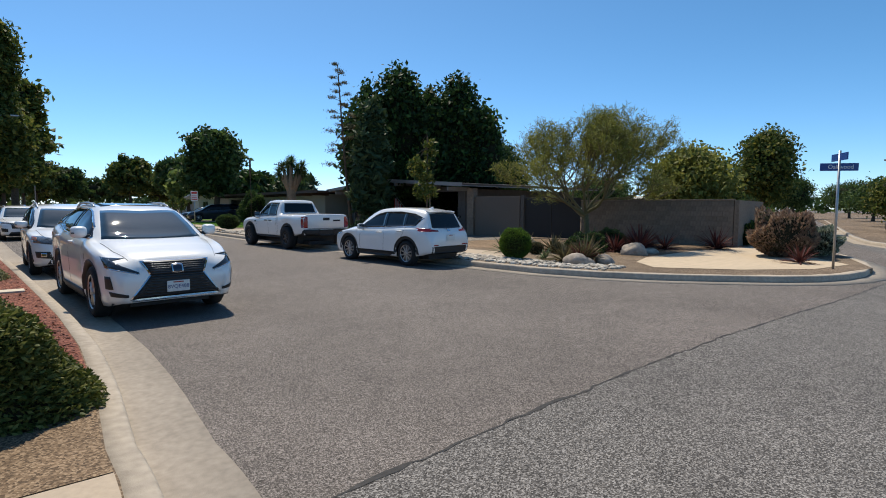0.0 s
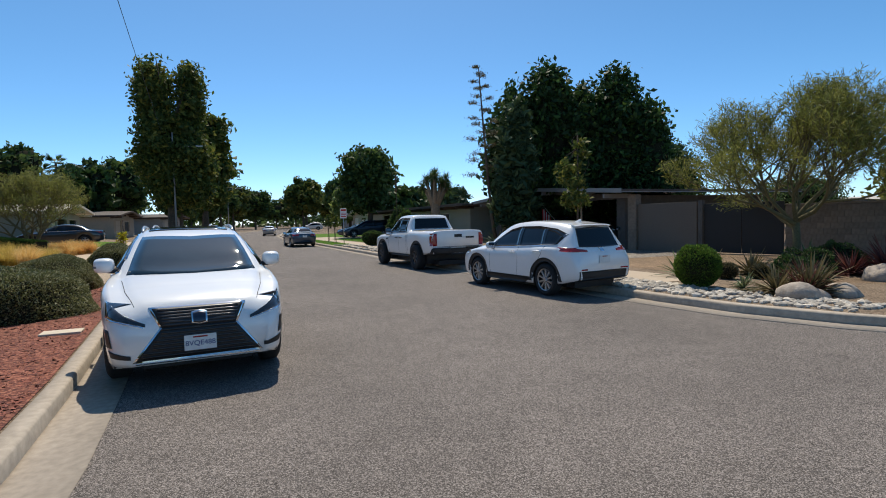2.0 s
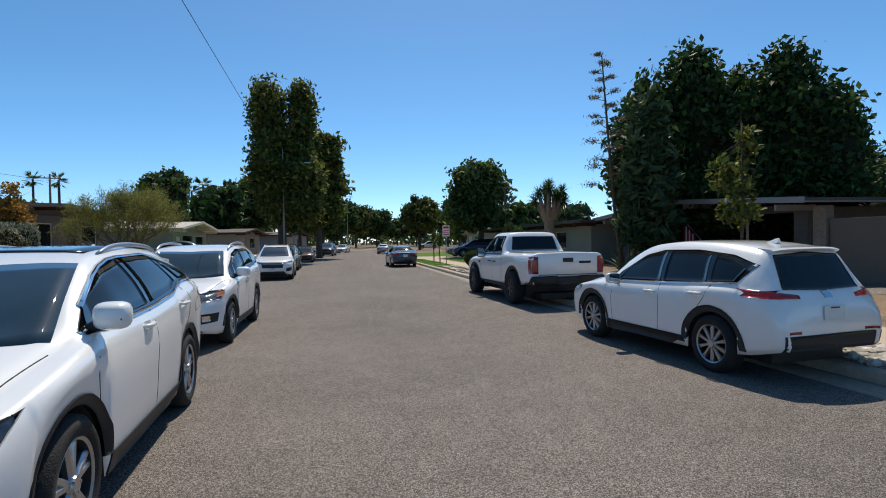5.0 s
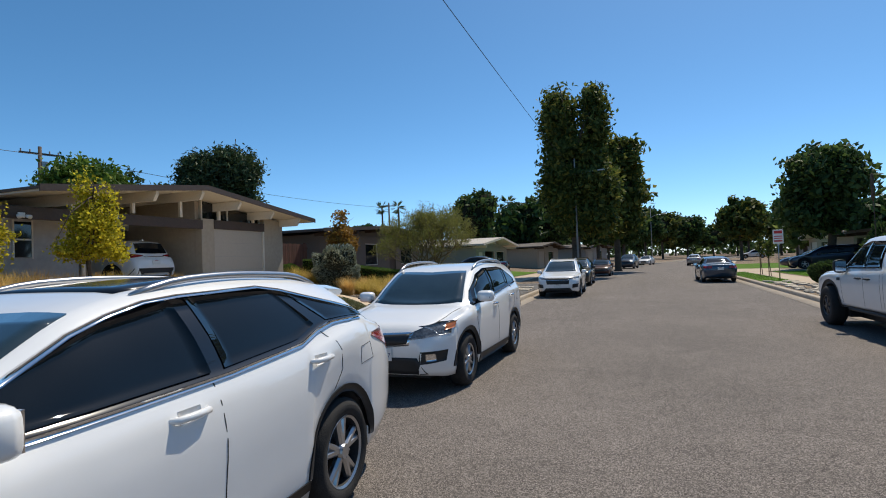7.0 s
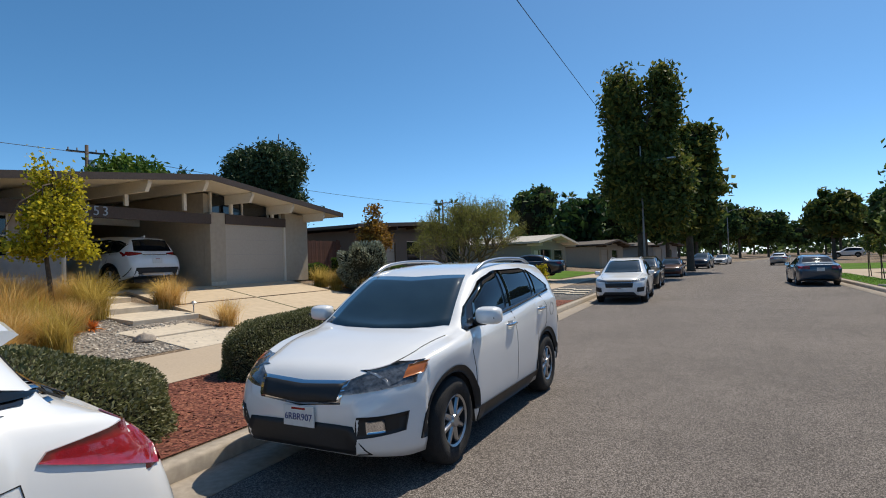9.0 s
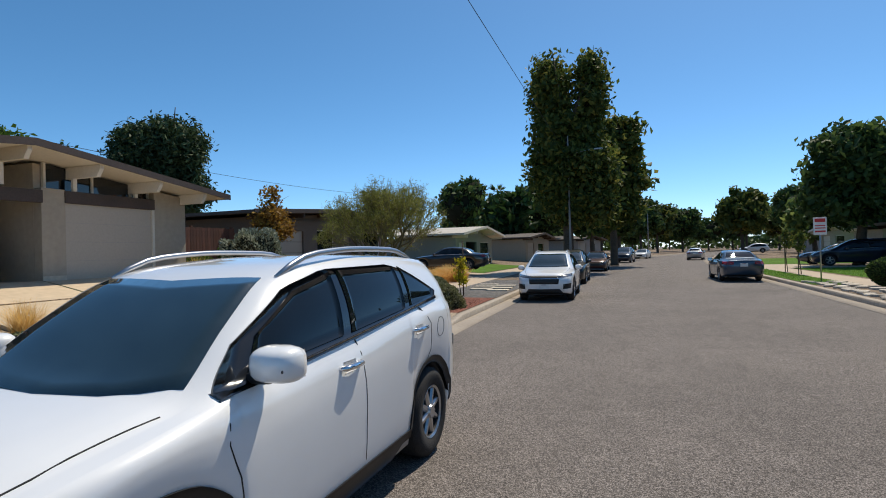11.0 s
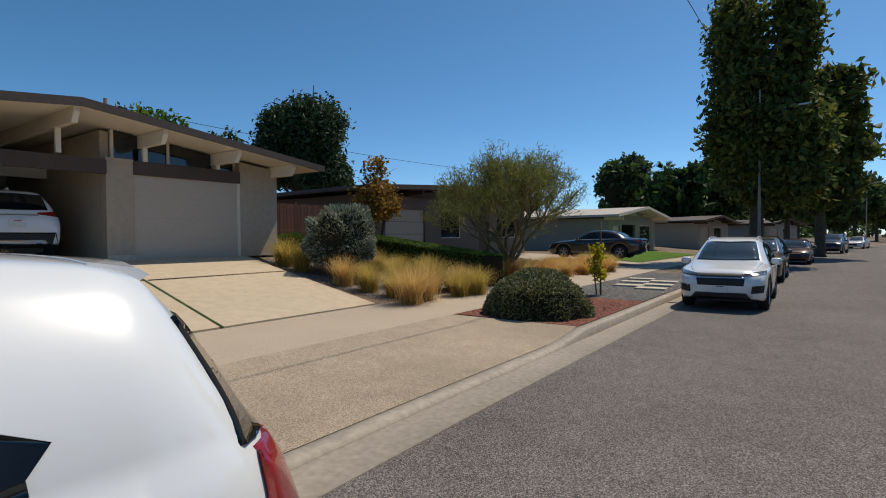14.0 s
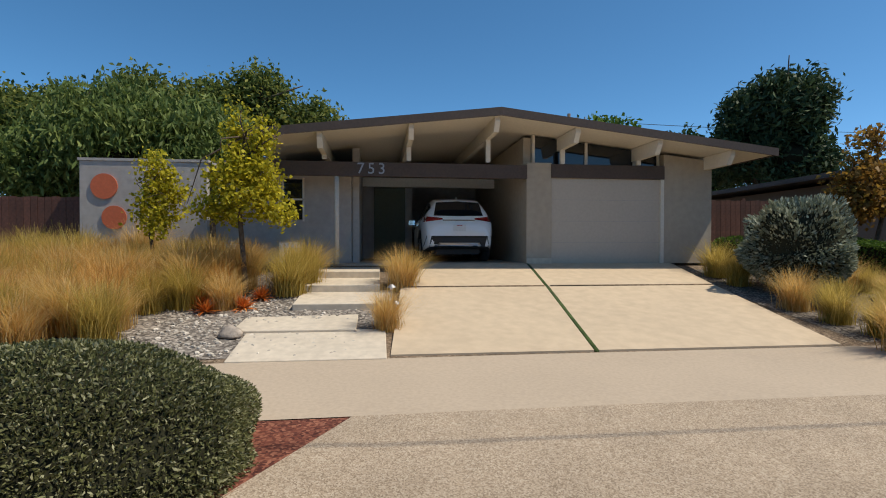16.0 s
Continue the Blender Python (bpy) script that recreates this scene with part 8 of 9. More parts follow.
# ---- other houses ----
def flat_house(name, m, w, d, h, label, wall, roof_mat, over=0.9, tilt=0.0, ridge=0.0, openings=(), trim=None):
    """A low house: front along local x at y = 0, depth towards +y; openings are (x0, x1, z0, z1, kind)."""
    t = thing(name, m, label, "house")
    cuts = sorted({0.0, w, *[o[0] for o in openings], *[o[1] for o in openings]})
    for x0, x1 in zip(cuts, cuts[1:]):
        o = next((q for q in openings if q[0] <= x0 + 1e-6 and q[1] >= x1 - 1e-6), None)
        spans = [(0, h)] if o is None else [q for q in ((0, o[2]), (o[3], h)) if q[1] - q[0] > 0.01]
        for z0, z1 in spans:
            part("front_wall", box(x0, x1, 0, 0.2, z0, z1), wall, t)
    part("side_wall", box(0, 0.2, 0.2, d, 0, h), wall, t)
    part("side_wall", box(w - 0.2, w, 0.2, d, 0, h), wall, t)
    part("back_wall", box(0.2, w - 0.2, d - 0.2, d, 0, h), wall, t)
    for x0, x1, z0, z1, kind in openings:
        if kind == "window":
            win = part("window", box(x0 + 0.05, x1 - 0.05, 0.08, 0.1, z0 + 0.05, z1 - 0.05), WINDOW, t)
            for q in (box(x0, x1, 0.04, 0.13, z0, z0 + 0.05), box(x0, x1, 0.04, 0.13, z1 - 0.05, z1), box(x0, x0 + 0.05, 0.04, 0.13, z0 + 0.05, z1 - 0.05), box(x1 - 0.05, x1, 0.04, 0.13, z0 + 0.05, z1 - 0.05)):
                part("window_frame", q, trim or WHITE_PAINT, win)
        elif kind == "garage":
            gdoor = part("garage_door", box(x0, x1, 0.1, 0.14, z0, z1), trim or DOOR_PAINT, t)
            for k in range(1, 4):
                part("door_seam", box(x0, x1, 0.094, 0.1, z0 + (z1 - z0) * k / 4 - 0.01, z0 + (z1 - z0) * k / 4 + 0.01), wall, gdoor)
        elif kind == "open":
            # back wall coloured dark, whatever the house, to stand for the bay's shade
            part("carport_dark_back", box(x0, x1, 4.6, 4.7, 0, h), STUCCO_DARK, t)
        elif kind == "door":
            part("door", box(x0, x1, 0.1, 0.15, z0, z1), trim or BROWN_WOOD, t)
    # roof, flat or with a low ridge running back from the front
    top = [(-over, 0.0), (w * 0.5, ridge), (w + over, 0.0)] if ridge else [(-over, 0.0), (w + over, tilt)]
    for (xa, za), (xb, zb) in zip(top, top[1:]):
        part("roof", slab([(xa, -over, h + 0.22 + za), (xb, -over, h + 0.22 + zb), (xb, d + over, h + 0.22 + zb), (xa, d + over, h + 0.22 + za)], 0.1), roof_mat, t)
        part("fascia", slab([(xa, -over - 0.04, h + 0.25 + za), (xb, -over - 0.04, h + 0.25 + zb), (xb, -over - 0.003, h + 0.25 + zb), (xa, -over - 0.003, h + 0.25 + za)], 0.2), trim or BROWN_WOOD, t)
        part("soffit", slab([(xa, -over, h + 0.115 + za), (xb, -over, h + 0.115 + zb), (xb, d + over, h + 0.115 + zb), (xa, d + over, h + 0.115 + za)], 0.04), trim or BROWN_WOOD, t)
    if ridge:
        bm = bmesh.new()
        vs = [bm.verts.new(p) for p in ((0, 0.1, h), (w, 0.1, h), (w * 0.5, 0.1, h + ridge))]
        bm.faces.new(vs)
        part("gable", bm, wall, t)
    n = max(2, int(w / 2.2))
    for i in range(n + 1):
        x = w * i / n
        z = h + 0.07 + (ridge * (1 - abs(2 * i / n - 1)) if ridge else tilt * i / n)
        part("rafter", box(x - 0.05, x + 0.05, -over + 0.05, 0.3, z - 0.2, z), trim or BROWN_WOOD, t)
    return t


GREEN_GREY = material("grey-green siding", (0.3, 0.31, 0.26), 0.8, vary=0.08, bump=0.1)
TAUPE = material("taupe siding", (0.16, 0.13, 0.105), 0.85, vary=0.08, bump=0.12)
RED_DOOR = material("red-orange door paint", (0.35, 0.09, 0.045), 0.5, vary=0.08)
PALE_ROOF = material("pale roof gravel", (0.5, 0.46, 0.4), 0.9, vary=0.15, big=1, fine=12, bump=0.3)
# house side: fronts face +x
flat_house("neighbour_house", pose(-13.0, 35.2, 0.75, 0, 0, 90), 13.0, 10, 2.75, "dark taupe low-roofed house behind hedge and thorn tree", TAUPE, ROOFING, 1.0, 0.0, 0.45, ((1.2, 3.8, 0, 2.2, "garage"), (5.0, 6.6, 0.9, 2.3, "window"), (8.2, 9.2, 0, 2.1, "door"), (10, 12, 0.9, 2.3, "window")))
flat_house("pale_roof_house", pose(-11.2, 56.5, 0.35, 0, 0, 90), 10.5, 9, 2.6, "grey-green house with pale low gable roof", GREEN_GREY, PALE_ROOF, 1.1, 0.0, 0.75, ((0.8, 2.2, 0, 2.1, "door"), (2.6, 5.6, 0, 2.2, "open"), (6.6, 9.4, 0.7, 2.2, "window")), WHITE_PAINT)
flat_house("street_house", pose(-9.5, 74, 0.3, 0, 0, 88), 12, 9, 2.6, "low tan house half hidden by street trees", STUCCO, ROOFING, 0.9, 0.0, 0.6, ((1, 4, 0, 2.2, "garage"), (6, 9, 0.8, 2.2, "window")))
flat_house("street_house", pose(-6.5, 94, 0.3, 0, 0, 80), 12, 9, 2.6, "low grey house far along the street", STUCCO_GREY, ROOFING, 0.9, 0.0, 0.6, ((1, 4, 0, 2.2, "garage"), (6, 9, 0.8, 2.2, "window")))
# corner side: fronts face -x
flat_house("grey_green_house", pose(17.6, 61.0, 0.16, 0, 0, -90), 23.0, 10, 2.5, "long low grey-green house with flat dark roof", GREEN_GREY, ROOFING, 1.2, 0.0, 0.0, ((0.6, 4.0, 0, 2.2, "open"), (6.5, 9.5, 0.5, 2.2, "window"), (12, 15.0, 0.2, 2.2, "window"), (17, 19, 0.9, 2.1, "window")))
flat_house("street_house", pose(19.5, 84, 0.16, 0, 0, -92), 12, 9, 2.6, "pale low house beyond the lawn tree", STUCCO, ROOFING, 0.9, 0.0, 0.6, ((1, 4, 0, 2.2, "garage"), (6, 9, 0.8, 2.2, "window")), WHITE_PAINT)
flat_house("street_house", pose(24, 112, 0.16, 0, 0, -100), 12, 9, 2.6, "pale low house far along the street", STUCCO_GREY, ROOFING, 0.9, 0.0, 0.6, ((1, 4, 0, 2.2, "garage"), (6, 9, 0.8, 2.2, "window")), WHITE_PAINT)
flat_house("corner_house", pose(18.6, 36.0, 0.16, 0, 0, -91), 13.2, 9, 2.55, "dark grey low house with a deep open carport", STUCCO_DARK, ROOFING, 1.3, 0.0, 0.5, ((0.5, 4.0, 0.3, 2.3, "window"), (4.6, 12.6, 0, 2.4, "open")), material("grey-white beam paint", (0.3, 0.29, 0.28), 0.6, vary=0.05))
flat_house("far_house", pose(62, 34, 0.1, 0, 0, 18), 16, 9, 2.6, "low pale house far down the side street", STUCCO, PALE_ROOF, 0.8, 0.0, 0.5, ((3, 6, 0.8, 2.2, "window"), (9, 13, 0, 2.2, "garage")))

# block wall, gate and garage front of the corner house, in one line
WA = Vector((*resite(21.0, 10.3)[:2], 0))
WB = Vector((*resite(18.15, 23.0)[:2], 0))
wd = (WB - WA).normalized()
wang = math.degrees(math.atan2(wd.y, wd.x))
wall = thing("wall_block", pose(WA.x, WA.y, 0.15, 0, 0, wang), "grey-brown concrete block garden wall", "wall", "", "structure", fixed=True)
part("core", box(0.01, 6.39, 0.02, 0.17, -0.05, 1.84), BLOCK, wall)
bm = box(0.004, 0.396, 0.0, 0.19, 0.003, 0.197, 0.004)
bme = bpy.data.meshes.new("block")
bm.to_mesh(bme)
bm.free()
bme.materials.append(BLOCK)
bm = box(0.004, 0.196, 0.0, 0.19, 0.003, 0.197, 0.004)
hme = bpy.data.meshes.new("block")
bm.to_mesh(hme)
bm.free()
hme.materials.append(BLOCK)
for r in range(9):
    x = 0.0
    if r % 2:
        b = new("block", hme)
        b.parent, b.matrix_basis, x = wall, pose(0, 0.002 * (r % 3), r * 0.2), 0.2
    while x + 0.39 < 6.41:
        b = new("block", bme)
        b.parent, b.matrix_basis = wall, pose(x, 0.003 * ((int(x * 10) + r) % 3), r * 0.2)
        x += 0.4
part("coping", box(-0.02, 6.42, -0.02, 0.21, 1.842, 1.89, 0.008), BLOCK, wall)
end = thing("wall_end", pose(WA.x, WA.y, 0.15, 0, 0, wang), "side return of the block garden wall", "wall", "", "structure", fixed=True)
part("return_wall", box(-0.19, -0.025, -6.0, 0.19, -0.05, 1.85), BLOCK, end)
gate = thing("gate", pose(WA.x + wd.x * 6.45, WA.y + wd.y * 6.45, 0.15, 0, 0, wang), "dark charcoal solid double gate", "gate", fixed=True)
for i in range(2):
    leaf = part("gate_leaf", box(0.02 + i * 1.5, 1.49 + i * 1.5, 0.05, 0.11, 0.04, 2.0, 0.006), BLACK, gate)
    part("handle", tube([(1.4 if i == 0 else 1.6, 0.02, 0.95), (1.4 if i == 0 else 1.6, 0.02, 1.15)], 0.015, 8), GALV, leaf)
part("gate_post", box(3.02, 3.2, 0, 0.2, -0.05, 2.15), STUCCO_DARK, gate)
gfront = thing("wall_garage", pose(WA.x + wd.x * 9.7, WA.y + wd.y * 9.7, 0.15, 0, 0, wang), "taupe rendered garden wall with a pillar", "wall", "", "structure", fixed=True)
part("render_wall", box(0, 2.75, 0.03, 0.22, -0.05, 2.1, 0.006), TAUPE, gfront)
part("pillar", box(2.78, 3.2, -0.05, 0.35, -0.05, 2.55, 0.008), BLOCK, gfront)
part("pillar_sign", box(2.82, 3.16, -0.07, -0.052, 2.2, 2.45, 0.004), WHITE, gfront)

flag = thing("flag", pose(17.4, 28.4, 1.7), "striped flag hanging from a wall pole", "flag")
part("pole", tube([(0.9, 0, -0.2), (0, 0, 0.75)], 0.015, 8), WHITE_PAINT, flag)
for i in range(7):
    bm = bmesh.new()
    add_box(bm, -0.02 + i * 0.08, 0.055 + i * 0.08, -0.004 + 0.02 * (i % 2), 0.004 + 0.02 * (i % 2), -0.75 - 0.03 * i, 0.6 - i * 0.085)
    part("stripe", bm, SIGN_RED if i % 2 == 0 else WHITE, flag)

# ---- ground covers at the corner side ----
def flat_patch(name, pts, z, mat, label, category, fixed=False):
    bm = bmesh.new()
    bm.faces.new([bm.verts.new((*(p if fixed else resite(*p)[:2]), z)) for p in pts])
    bmesh.ops.recalc_face_normals(bm, faces=bm.faces)
    if bm.faces[:][0].normal.z < 0:
        bmesh.ops.reverse_faces(bm, faces=bm.faces[:])
    return structure(name, bm, mat, label, category)


flat_patch("corner_walk", [(11.5, 7.55), (12.7, 6.2), (14.3, 5.35), (16.3, 5.3), (19.2, 7.6), (20.5, 9.8), (17.5, 9.9), (13.9, 9.3), (12.4, 8.6)], 0.163, CONCRETE_WARM, "wide tan concrete walk round the corner", "pavement")
flat_patch("side_walk", [(19.2, 7.6), (24, 8.2), (45, 15.0), (45, 16.6), (24, 9.9), (20.5, 9.8)], 0.164, CONCRETE, "pale concrete pavement along the side street", "pavement")
walk_r = [(right_x(y) + 1.55, y) for y in (12.5, 16, 20, 24, 27, 31, 37, 45, 52, 60, 70, 80, 95, 110)]
flat_patch("pavement_corner", walk_r + [(x + 1.4, y) for x, y in walk_r[::-1]], 0.163, CONCRETE, "pale concrete pavement at the corner side", "pavement", True)
flat_patch("corner_bed", [(12.4, 13), (13.9, 9.35), (17.5, 9.95), (20.4, 10.2), (18.6, 18.5), (12.3, 18.5)], 0.159, WOODCHIP, "brown wood-chip planting bed", "soil")
flat_patch("gravel_drive", [(12.35, 18.55), (18.4, 18.55), (18.2, 30.5), (11.7, 30.5)], 0.161, GRAVEL_GREY, "grey gravel forecourt of the corner house", "gravel")
lawn_a = [(right_x(y) + 0.2, y) for y in (38.5, 42, 48, 53.8)]
flat_patch("lawn", lawn_a + [(x + 1.33, y) for x, y in lawn_a[::-1]], 0.166, LAWN_SOIL, "bright green lawn strip by the kerb", "lawn", True)
flat_patch("lawn", [(11.25, 39), (13.2, 38.9), (16.2, 44), (16.4, 53.5), (10.7, 53.5)], 0.166, LAWN_SOIL, "bright green front lawn", "lawn")
flat_patch("house_drive", [(7.7, 54), (17.5, 54), (17.5, 61), (7.6, 61)], 0.168, CONCRETE, "pale concrete driveway of the grey-green house", "driveway")
flat_patch("lawn", [(7.8, 61.5), (16.5, 61.5), (18, 80), (9.4, 80)], 0.166, LAWN_SOIL, "green lawn further along the street", "lawn")


def lawn_blades(x0, x1, y0, y1, n, seed, inside):
    rng = np.random.default_rng(seed)
    p = np.stack([rng.uniform(x0, x1, n), rng.uniform(y0, y1, n), np.full(n, 0.185)], 1)
    p = p[[inside(float(a), float(b)) for a, b, _ in p]]
    u = rng.normal(size=p.shape) * 0.012 + np.array([0, 0, 0.028])
    v = rng.normal(size=p.shape) * 0.004
    ob = new("grass", quads_mesh("grass", p, u, v, LAWN_BLADE))
    tagged(ob, "short mown green grass blades", "grass", "", "stuff")


lawn_blades(9, 18.2, 38.5, 53.6, 26000, 5, lambda x, y: (right_x(y) + 0.2 < x < right_x(y) + 1.5) or (x > 12.75 and x < 14.6 + (y - 38.9) * 0.55 and y > 39))
# far lawn and driveway at the house side
structure("house_drive", strip(rows(44.2, 49.5), 3.2, 11.5, 0.02, steps=10), CONCRETE, "pale concrete driveway of the neighbouring house", "driveway")
structure("lawn", strip(rows(50.0, 64), 5.0, 9.0, 0.02, steps=8), LAWN_SOIL, "green lawn before the pale-roofed house", "lawn")

# parked in driveways
build_car("sedan", pose(-7.3, 47.15, 0.56, 0, 0, 91.5), "black four-door sedan on the neighbour's driveway", "car", sedan_spec(4.9, (0.95, 3.85), 0.93, 1.45, wheel_r=0.345), PAINT_BLACK)
van_spec = suv_spec(5.1, (0.95, 3.95), 1.74, 0.98, rails=None, cladding=0, top=[(0, 0.72), (0.04, 0.82), (0.15, 0.9), (0.9, 1.08), (1.2, 1.16), (1.8, 1.5), (2.2, 1.66), (2.7, 1.73), (4.4, 1.73), (4.8, 1.66), (4.98, 1.3), (5.06, 1.05), (5.1, 0.9)])
build_car("minivan", pose(17.3, 57.2, 0.17, 0, 0, 81.5), "dark navy minivan parked on a driveway", "car", van_spec, PAINT_NAVY)
build_car("sedan", pose(17.05, 60.0, 0.17, 0, 0, 81.5), "dark blue car beside the minivan on the driveway", "car", sedan_spec(4.6, (0.9, 3.6)), PAINT_NAVY)
coupe = sedan_spec(4.75, (0.95, 3.7), 0.92, 1.34, wheel_r=0.33, cladding=0, top=[(0, 0.62), (0.04, 0.76), (0.15, 0.84), (0.9, 0.9), (1.75, 0.93), (2.1, 1.13), (2.4, 1.27), (2.8, 1.33), (3.3, 1.29), (3.85, 1.02), (4.3, 0.93), (4.71, 0.9), (4.75, 0.8)],
    screen=([(-0.7, 1.82), (0, 1.76), (0.7, 1.82)], [(-0.55, 2.4), (0, 2.36), (0.55, 2.4)]), dlo=([(2.0, 0.95), (3.5, 0.96)], [(2.2, 1.08), (2.5, 1.21), (3.0, 1.24), (3.4, 1.12)]), windows=[([(2.1, 0.96), (3.3, 0.97)], [(2.28, 1.09), (2.55, 1.2), (3.2, 1.18)])], seams=[[(1.9, 0.9), (1.9, 0.4)], [(3.3, 0.92), (3.2, 0.4)]], handles=[(3.1, 0.8)], mirror=(2.1, 0.95))
build_car("coupe", pose(19.1, 24.2, 0.165, 0, 0, -98.6), "black vintage coupe standing in the carport", "car", coupe, PAINT_BLACK)
build_car("suv", pose(19.7, 28.8, 0.165, 0, 0, 89.5), "dark blue SUV in the corner house's carport", "car", suv_spec(4.7, (0.93, 3.65), 1.66, 0.92, rails=None), PAINT_NAVY)
build_car("suv", pose(25.0, 124, 0.17, 0, 0, 77.5), "white SUV on a driveway far along the street", "car", suv_spec(4.7, (0.93, 3.65), 1.7, 0.92, rails=None), PAINT_WHITE)

# ---- poles, signs and wires ----
def street_lamp(x, y, z, h, arm, label):
    t = thing("street_lamp", pose(x, y, z), label, "street lamp", "street lamps")
    part("pole", tube([(0, 0, -0.15), (0, 0, h * 0.5), (0, 0, h)], [0.085, 0.065, 0.045], 10), POLE_CONC, t, "", True)
    part("arm", tube([(0, 0, h - 1.5), (arm * 0.4, 0, h - 1.15), (arm, 0, h - 1.05)], [0.035, 0.03, 0.025], 8), GALV, t, "", True)
    part("lamp_head", box(arm - 0.1, arm + 0.45, -0.11, 0.11, -0.07, 0.05, 0.03, Matrix.Translation((0, 0, h - 1.05))), GALV, t)


street_lamp(-1.8, 52.0, 0.15, 9.2, 1.8, "grey concrete street lamp beside the tall tree")
street_lamp(2.6, 103, 0.15, 9.0, 1.9, "grey street lamp far along the kerb")
street_lamp(50, 13.2, 0.1, 6.3, -1.5, "grey street lamp on the side street")


def utility_pole(x, y, h, ang):
    t = thing("utility_pole", pose(x, y, 0.5, 0, 0, ang), "weathered wooden utility pole with a cross-arm", "utility pole", "utility poles")
    part("pole", tube([(0, 0, -1.0), (0, 0, h)], [0.16, 0.11], 9), WOOD_POLE, t, "", True)
    part("cross_arm", box(-1.15, 1.15, -0.06, 0.06, h - 0.55, h - 0.43), WOOD_POLE, t)
    for dx in (-1.05, -0.55, 0.55, 1.05):
        part("insulator", tube([(dx, 0, h - 0.43), (dx, 0, h - 0.25)], 0.045, 8), STUCCO_GREY, t)
    return t


utility_pole(-33.2, 34.6, 9.9, 75)
part("transformer", tube([(0.25, 0.0, 8.0), (0.25, 0.0, 8.9)], 0.22, 12), GALV, bpy.data.objects["utility_pole"])
utility_pole(-32.2, 82, 10.2, 12)
utility_pole(38, 98, 9.5, 20)
for pts, r, lab in ((((-1.2, 56, 9.3), (-1.2, 25, 8.75), (-1.2, -25, 9.6)), 0.012, "thin overhead wire along the kerb"), (((-33.2, 34.6, 9.9), (-32.8, 58, 9.0), (-32.2, 82, 10.2)), 0.02, "overhead wire between utility poles"), (((-33.4, 34.6, 9.8), (-34, 10, 8.9), (-35, -20, 9.8)), 0.02, "overhead wire behind the house")):
    a, b, c = [Vector(p) for p in pts]
    line = [a * (1 - f) ** 2 + b * 2 * f * (1 - f) + c * f * f for f in (i / 20 for i in range(21))]
    ob = part("overhead_wire", tube(line, r, 5), BLACK, None)
    tagged(ob, lab, "cable", "overhead wires")

sign = thing("street_sign", pose(14.75, 5.15, 0.16), "blue street-name sign on a steel post", "street sign")
part("post", tube([(0, 0, -0.1), (0, 0, 2.95)], 0.03, 10), GALV, sign, "", True)
blade = part("sign_blade", box(-0.42, 0.42, -0.012, 0.012, 2.45, 2.64, 0.004), SIGN_BLUE, sign, "blue blade with white lettering", m=pose(0, 0, 0, 0, 0, -52))
text_mesh("Oakwood", 0.14, WHITE, blade, pose(0.03, -0.0135, 2.545, 90, 0, 0), "sign_lettering", 0.001)
part("sign_blade", box(-0.012, 0.012, -0.4, 0.4, 2.7, 2.88, 0.004), SIGN_BLUE, sign, m=pose(0, 0, 0, 0, 0, -52))

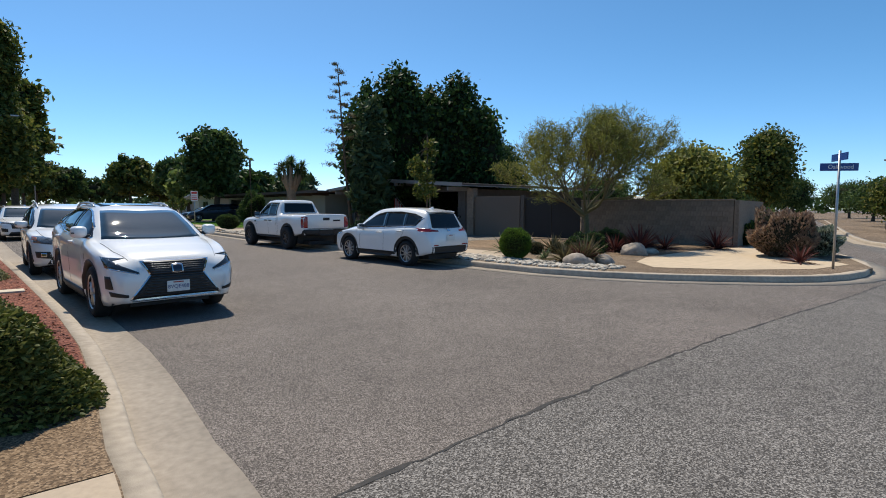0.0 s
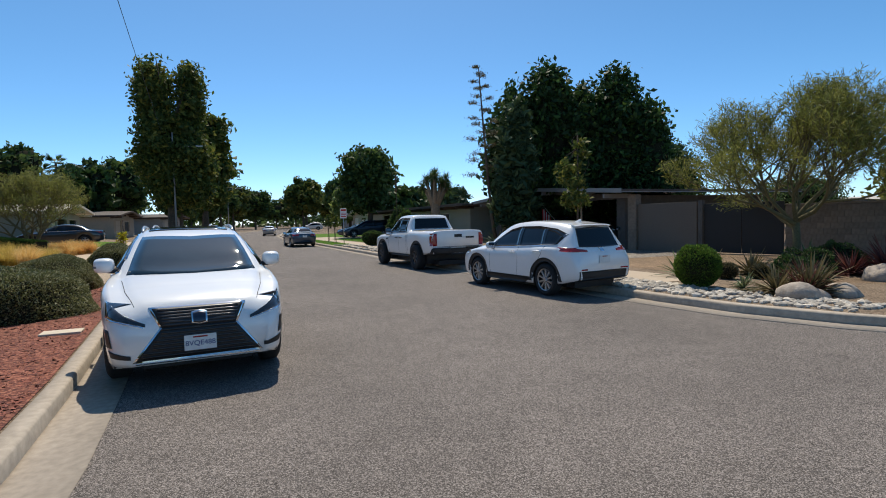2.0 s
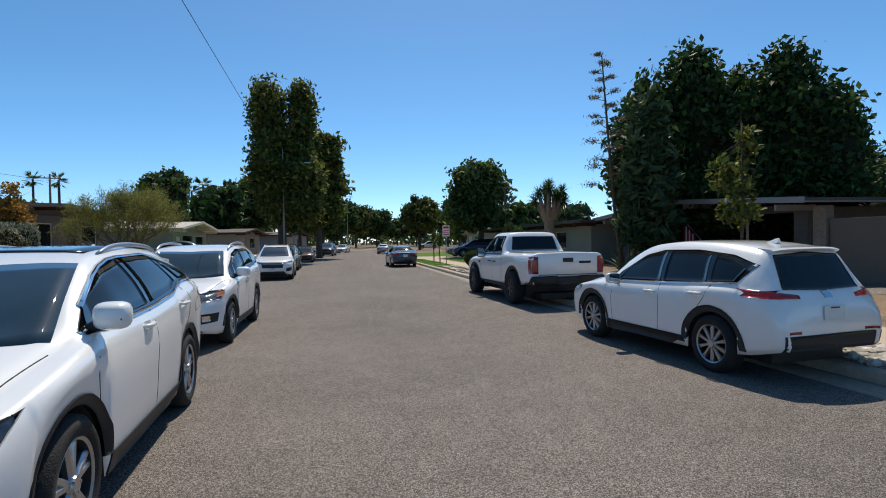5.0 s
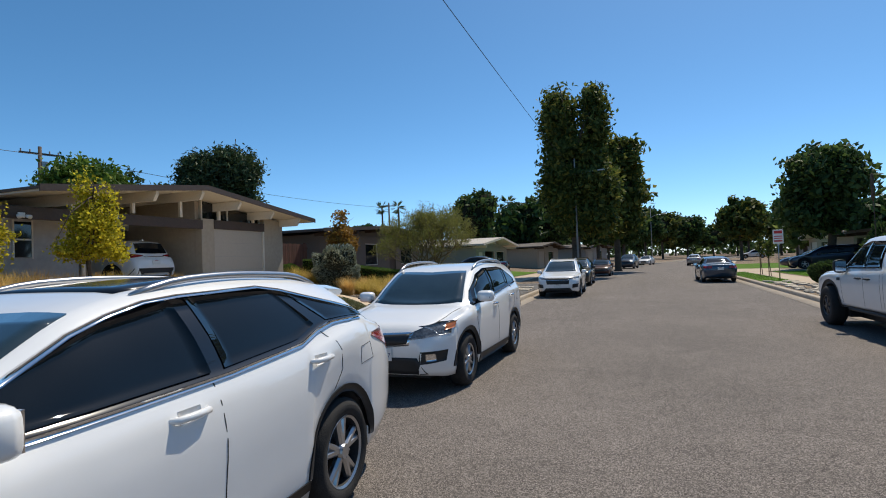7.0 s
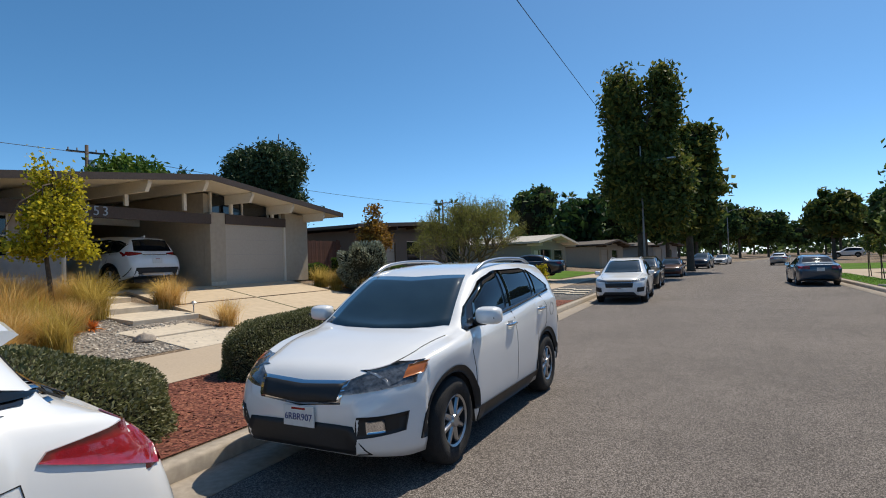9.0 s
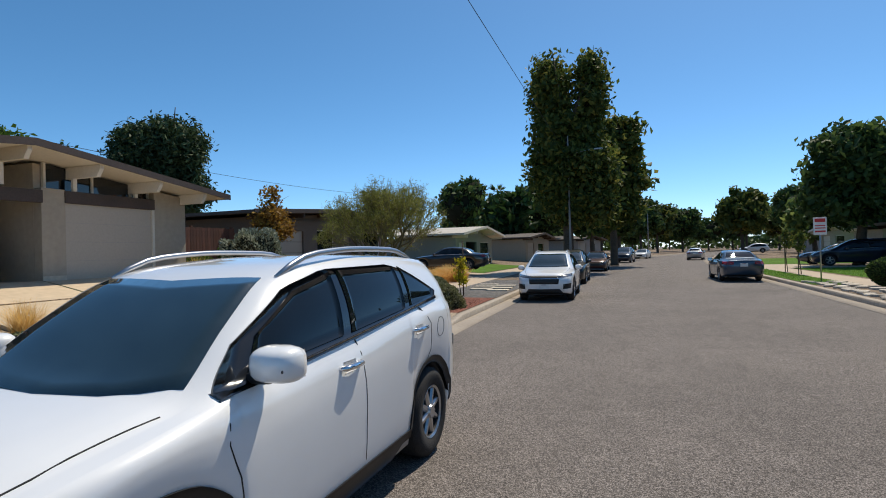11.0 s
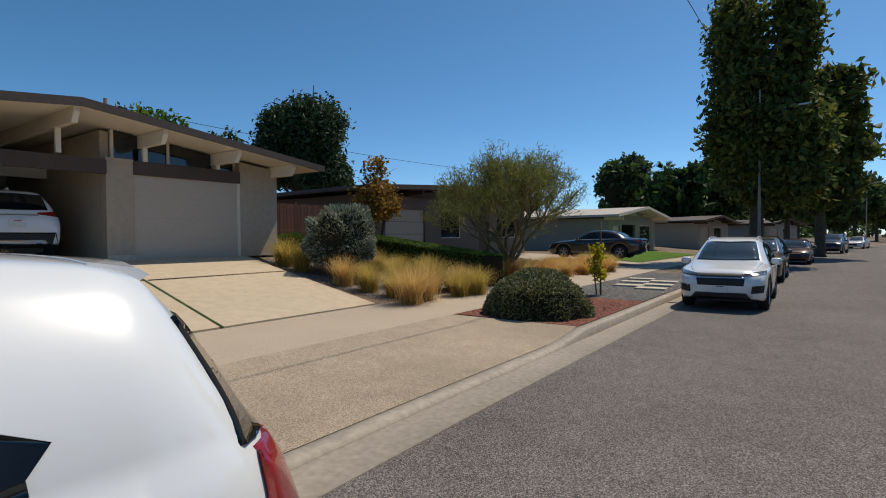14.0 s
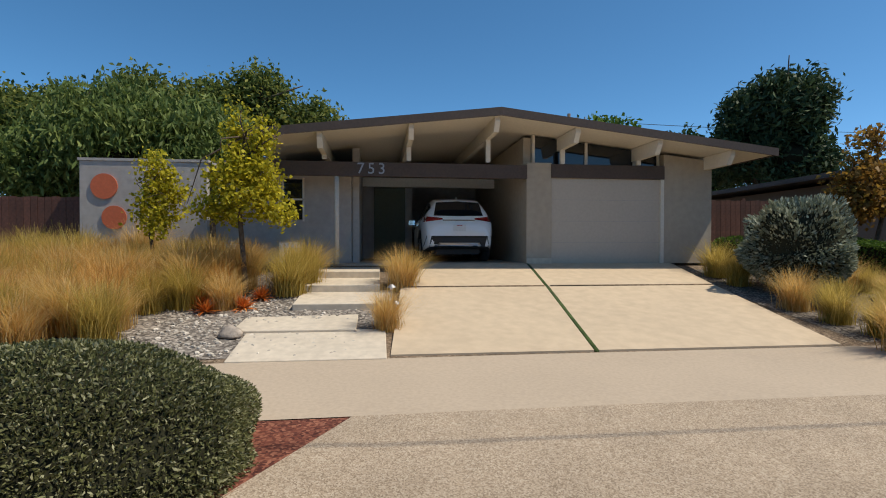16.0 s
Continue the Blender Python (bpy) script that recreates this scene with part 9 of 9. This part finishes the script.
nop = thing("parking_sign", pose(9.0, 40.6, 0.16), "white and red kerbside regulation sign on a post", "road sign")
part("post", tube([(0, 0, -0.1), (0, 0, 2.55)], 0.028, 8), GALV, nop, "", True)
plate = part("sign_plate", box(-0.23, 0.23, -0.045, -0.03, 1.85, 2.55, 0.006), WHITE, nop)
for z0, z1 in ((2.36, 2.5), (2.2, 2.24), (2.1, 2.14), (1.95, 2.02)):
    part("sign_bar", box(-0.18, 0.18, -0.051, -0.046, z0, z1), SIGN_RED, plate)
spike = thing("flower_spike", pose(12.9, 40.6, 0.16), "tall dark flower spike on a slender stem", "plant")
part("stem", tube([(0, 0, -0.05), (0.03, 0, 2.4), (0, 0, 4.4)], [0.03, 0.02, 0.02], 7), BARK, spike, "", True)
part("spike", tube([(0, 0, 3.7), (0, 0, 3.9), (0, 0, 4.9), (0, 0, 5.05)], [0.03, 0.075, 0.07, 0.02], 9), BARK, spike, "", True)
for x, y, h in ((9.35, 48.6, 2.0), (9.4, 46.0, 1.8)):
    part("stake", tube([(0, 0, -0.05), (0, 0, h)], 0.025, 7), BARK, thing("tree_stake", pose(x, y, 0.16), "thin stake of a young kerb tree", "stake", "stakes by the lawn"))
    tree("kerb_sapling", x + 0.1, y, 0.16, [(0, 0, 1.6, 0.25, 0.25, 0.5)], 300, 0.08, LEAF_SYC, "sparse young kerbside sapling", 0.02, (0, 0, 1.6), seed=int(y), limb_count=5, clump=0.1)
cover = part("meter_cover", box(-0.26, 0.26, -0.16, 0.16, -0.02, 0.025, 0.01), CONCRETE_STEP, None, m=pose(-1.13, 12.95, 0.175))
tagged(cover, "pale concrete meter cover in red mulch", "cover")
# fallen leaves and chips on the mulch
bm = bmesh.new()
CHIP = material("bark chips", (0.22, 0.07, 0.045), 0.9, vary=0.3, big=4, fine=20, bump=0.2, island=0.5)
rng = np.random.default_rng(17)
n = 15000
y = np.concatenate([rng.uniform(7.0, 20.3, n // 2), rng.uniform(28.8, 32.2, n // 8), rng.uniform(18.5, 21.2, n // 8), rng.uniform(7.0, 9.6, n // 4)])
x = np.array([left_x(float(b)) for b in y]) - rng.uniform(0.2, 2.6, len(y))
x0_, y0_ = x, y
z = np.array([lot_z(float(a), float(b)) for a, b in zip(x, y)]) + 0.022
keepm = ~((y > 20.4) & (y < 28.5))
p = np.stack([x, y, z], 1)[keepm]
u = rng.normal(size=p.shape) * np.array([1, 1, 0.35]) * 0.018
v = np.cross(u, rng.normal(size=p.shape) * 0.25 + np.array([0, 0, 1.0])) * 0.45
ob = new("bark_chips", quads_mesh("bark_chips", p, u, v, CHIP))
tagged(ob, "loose red-brown bark chips on the bed", "mulch", "", "stuff")
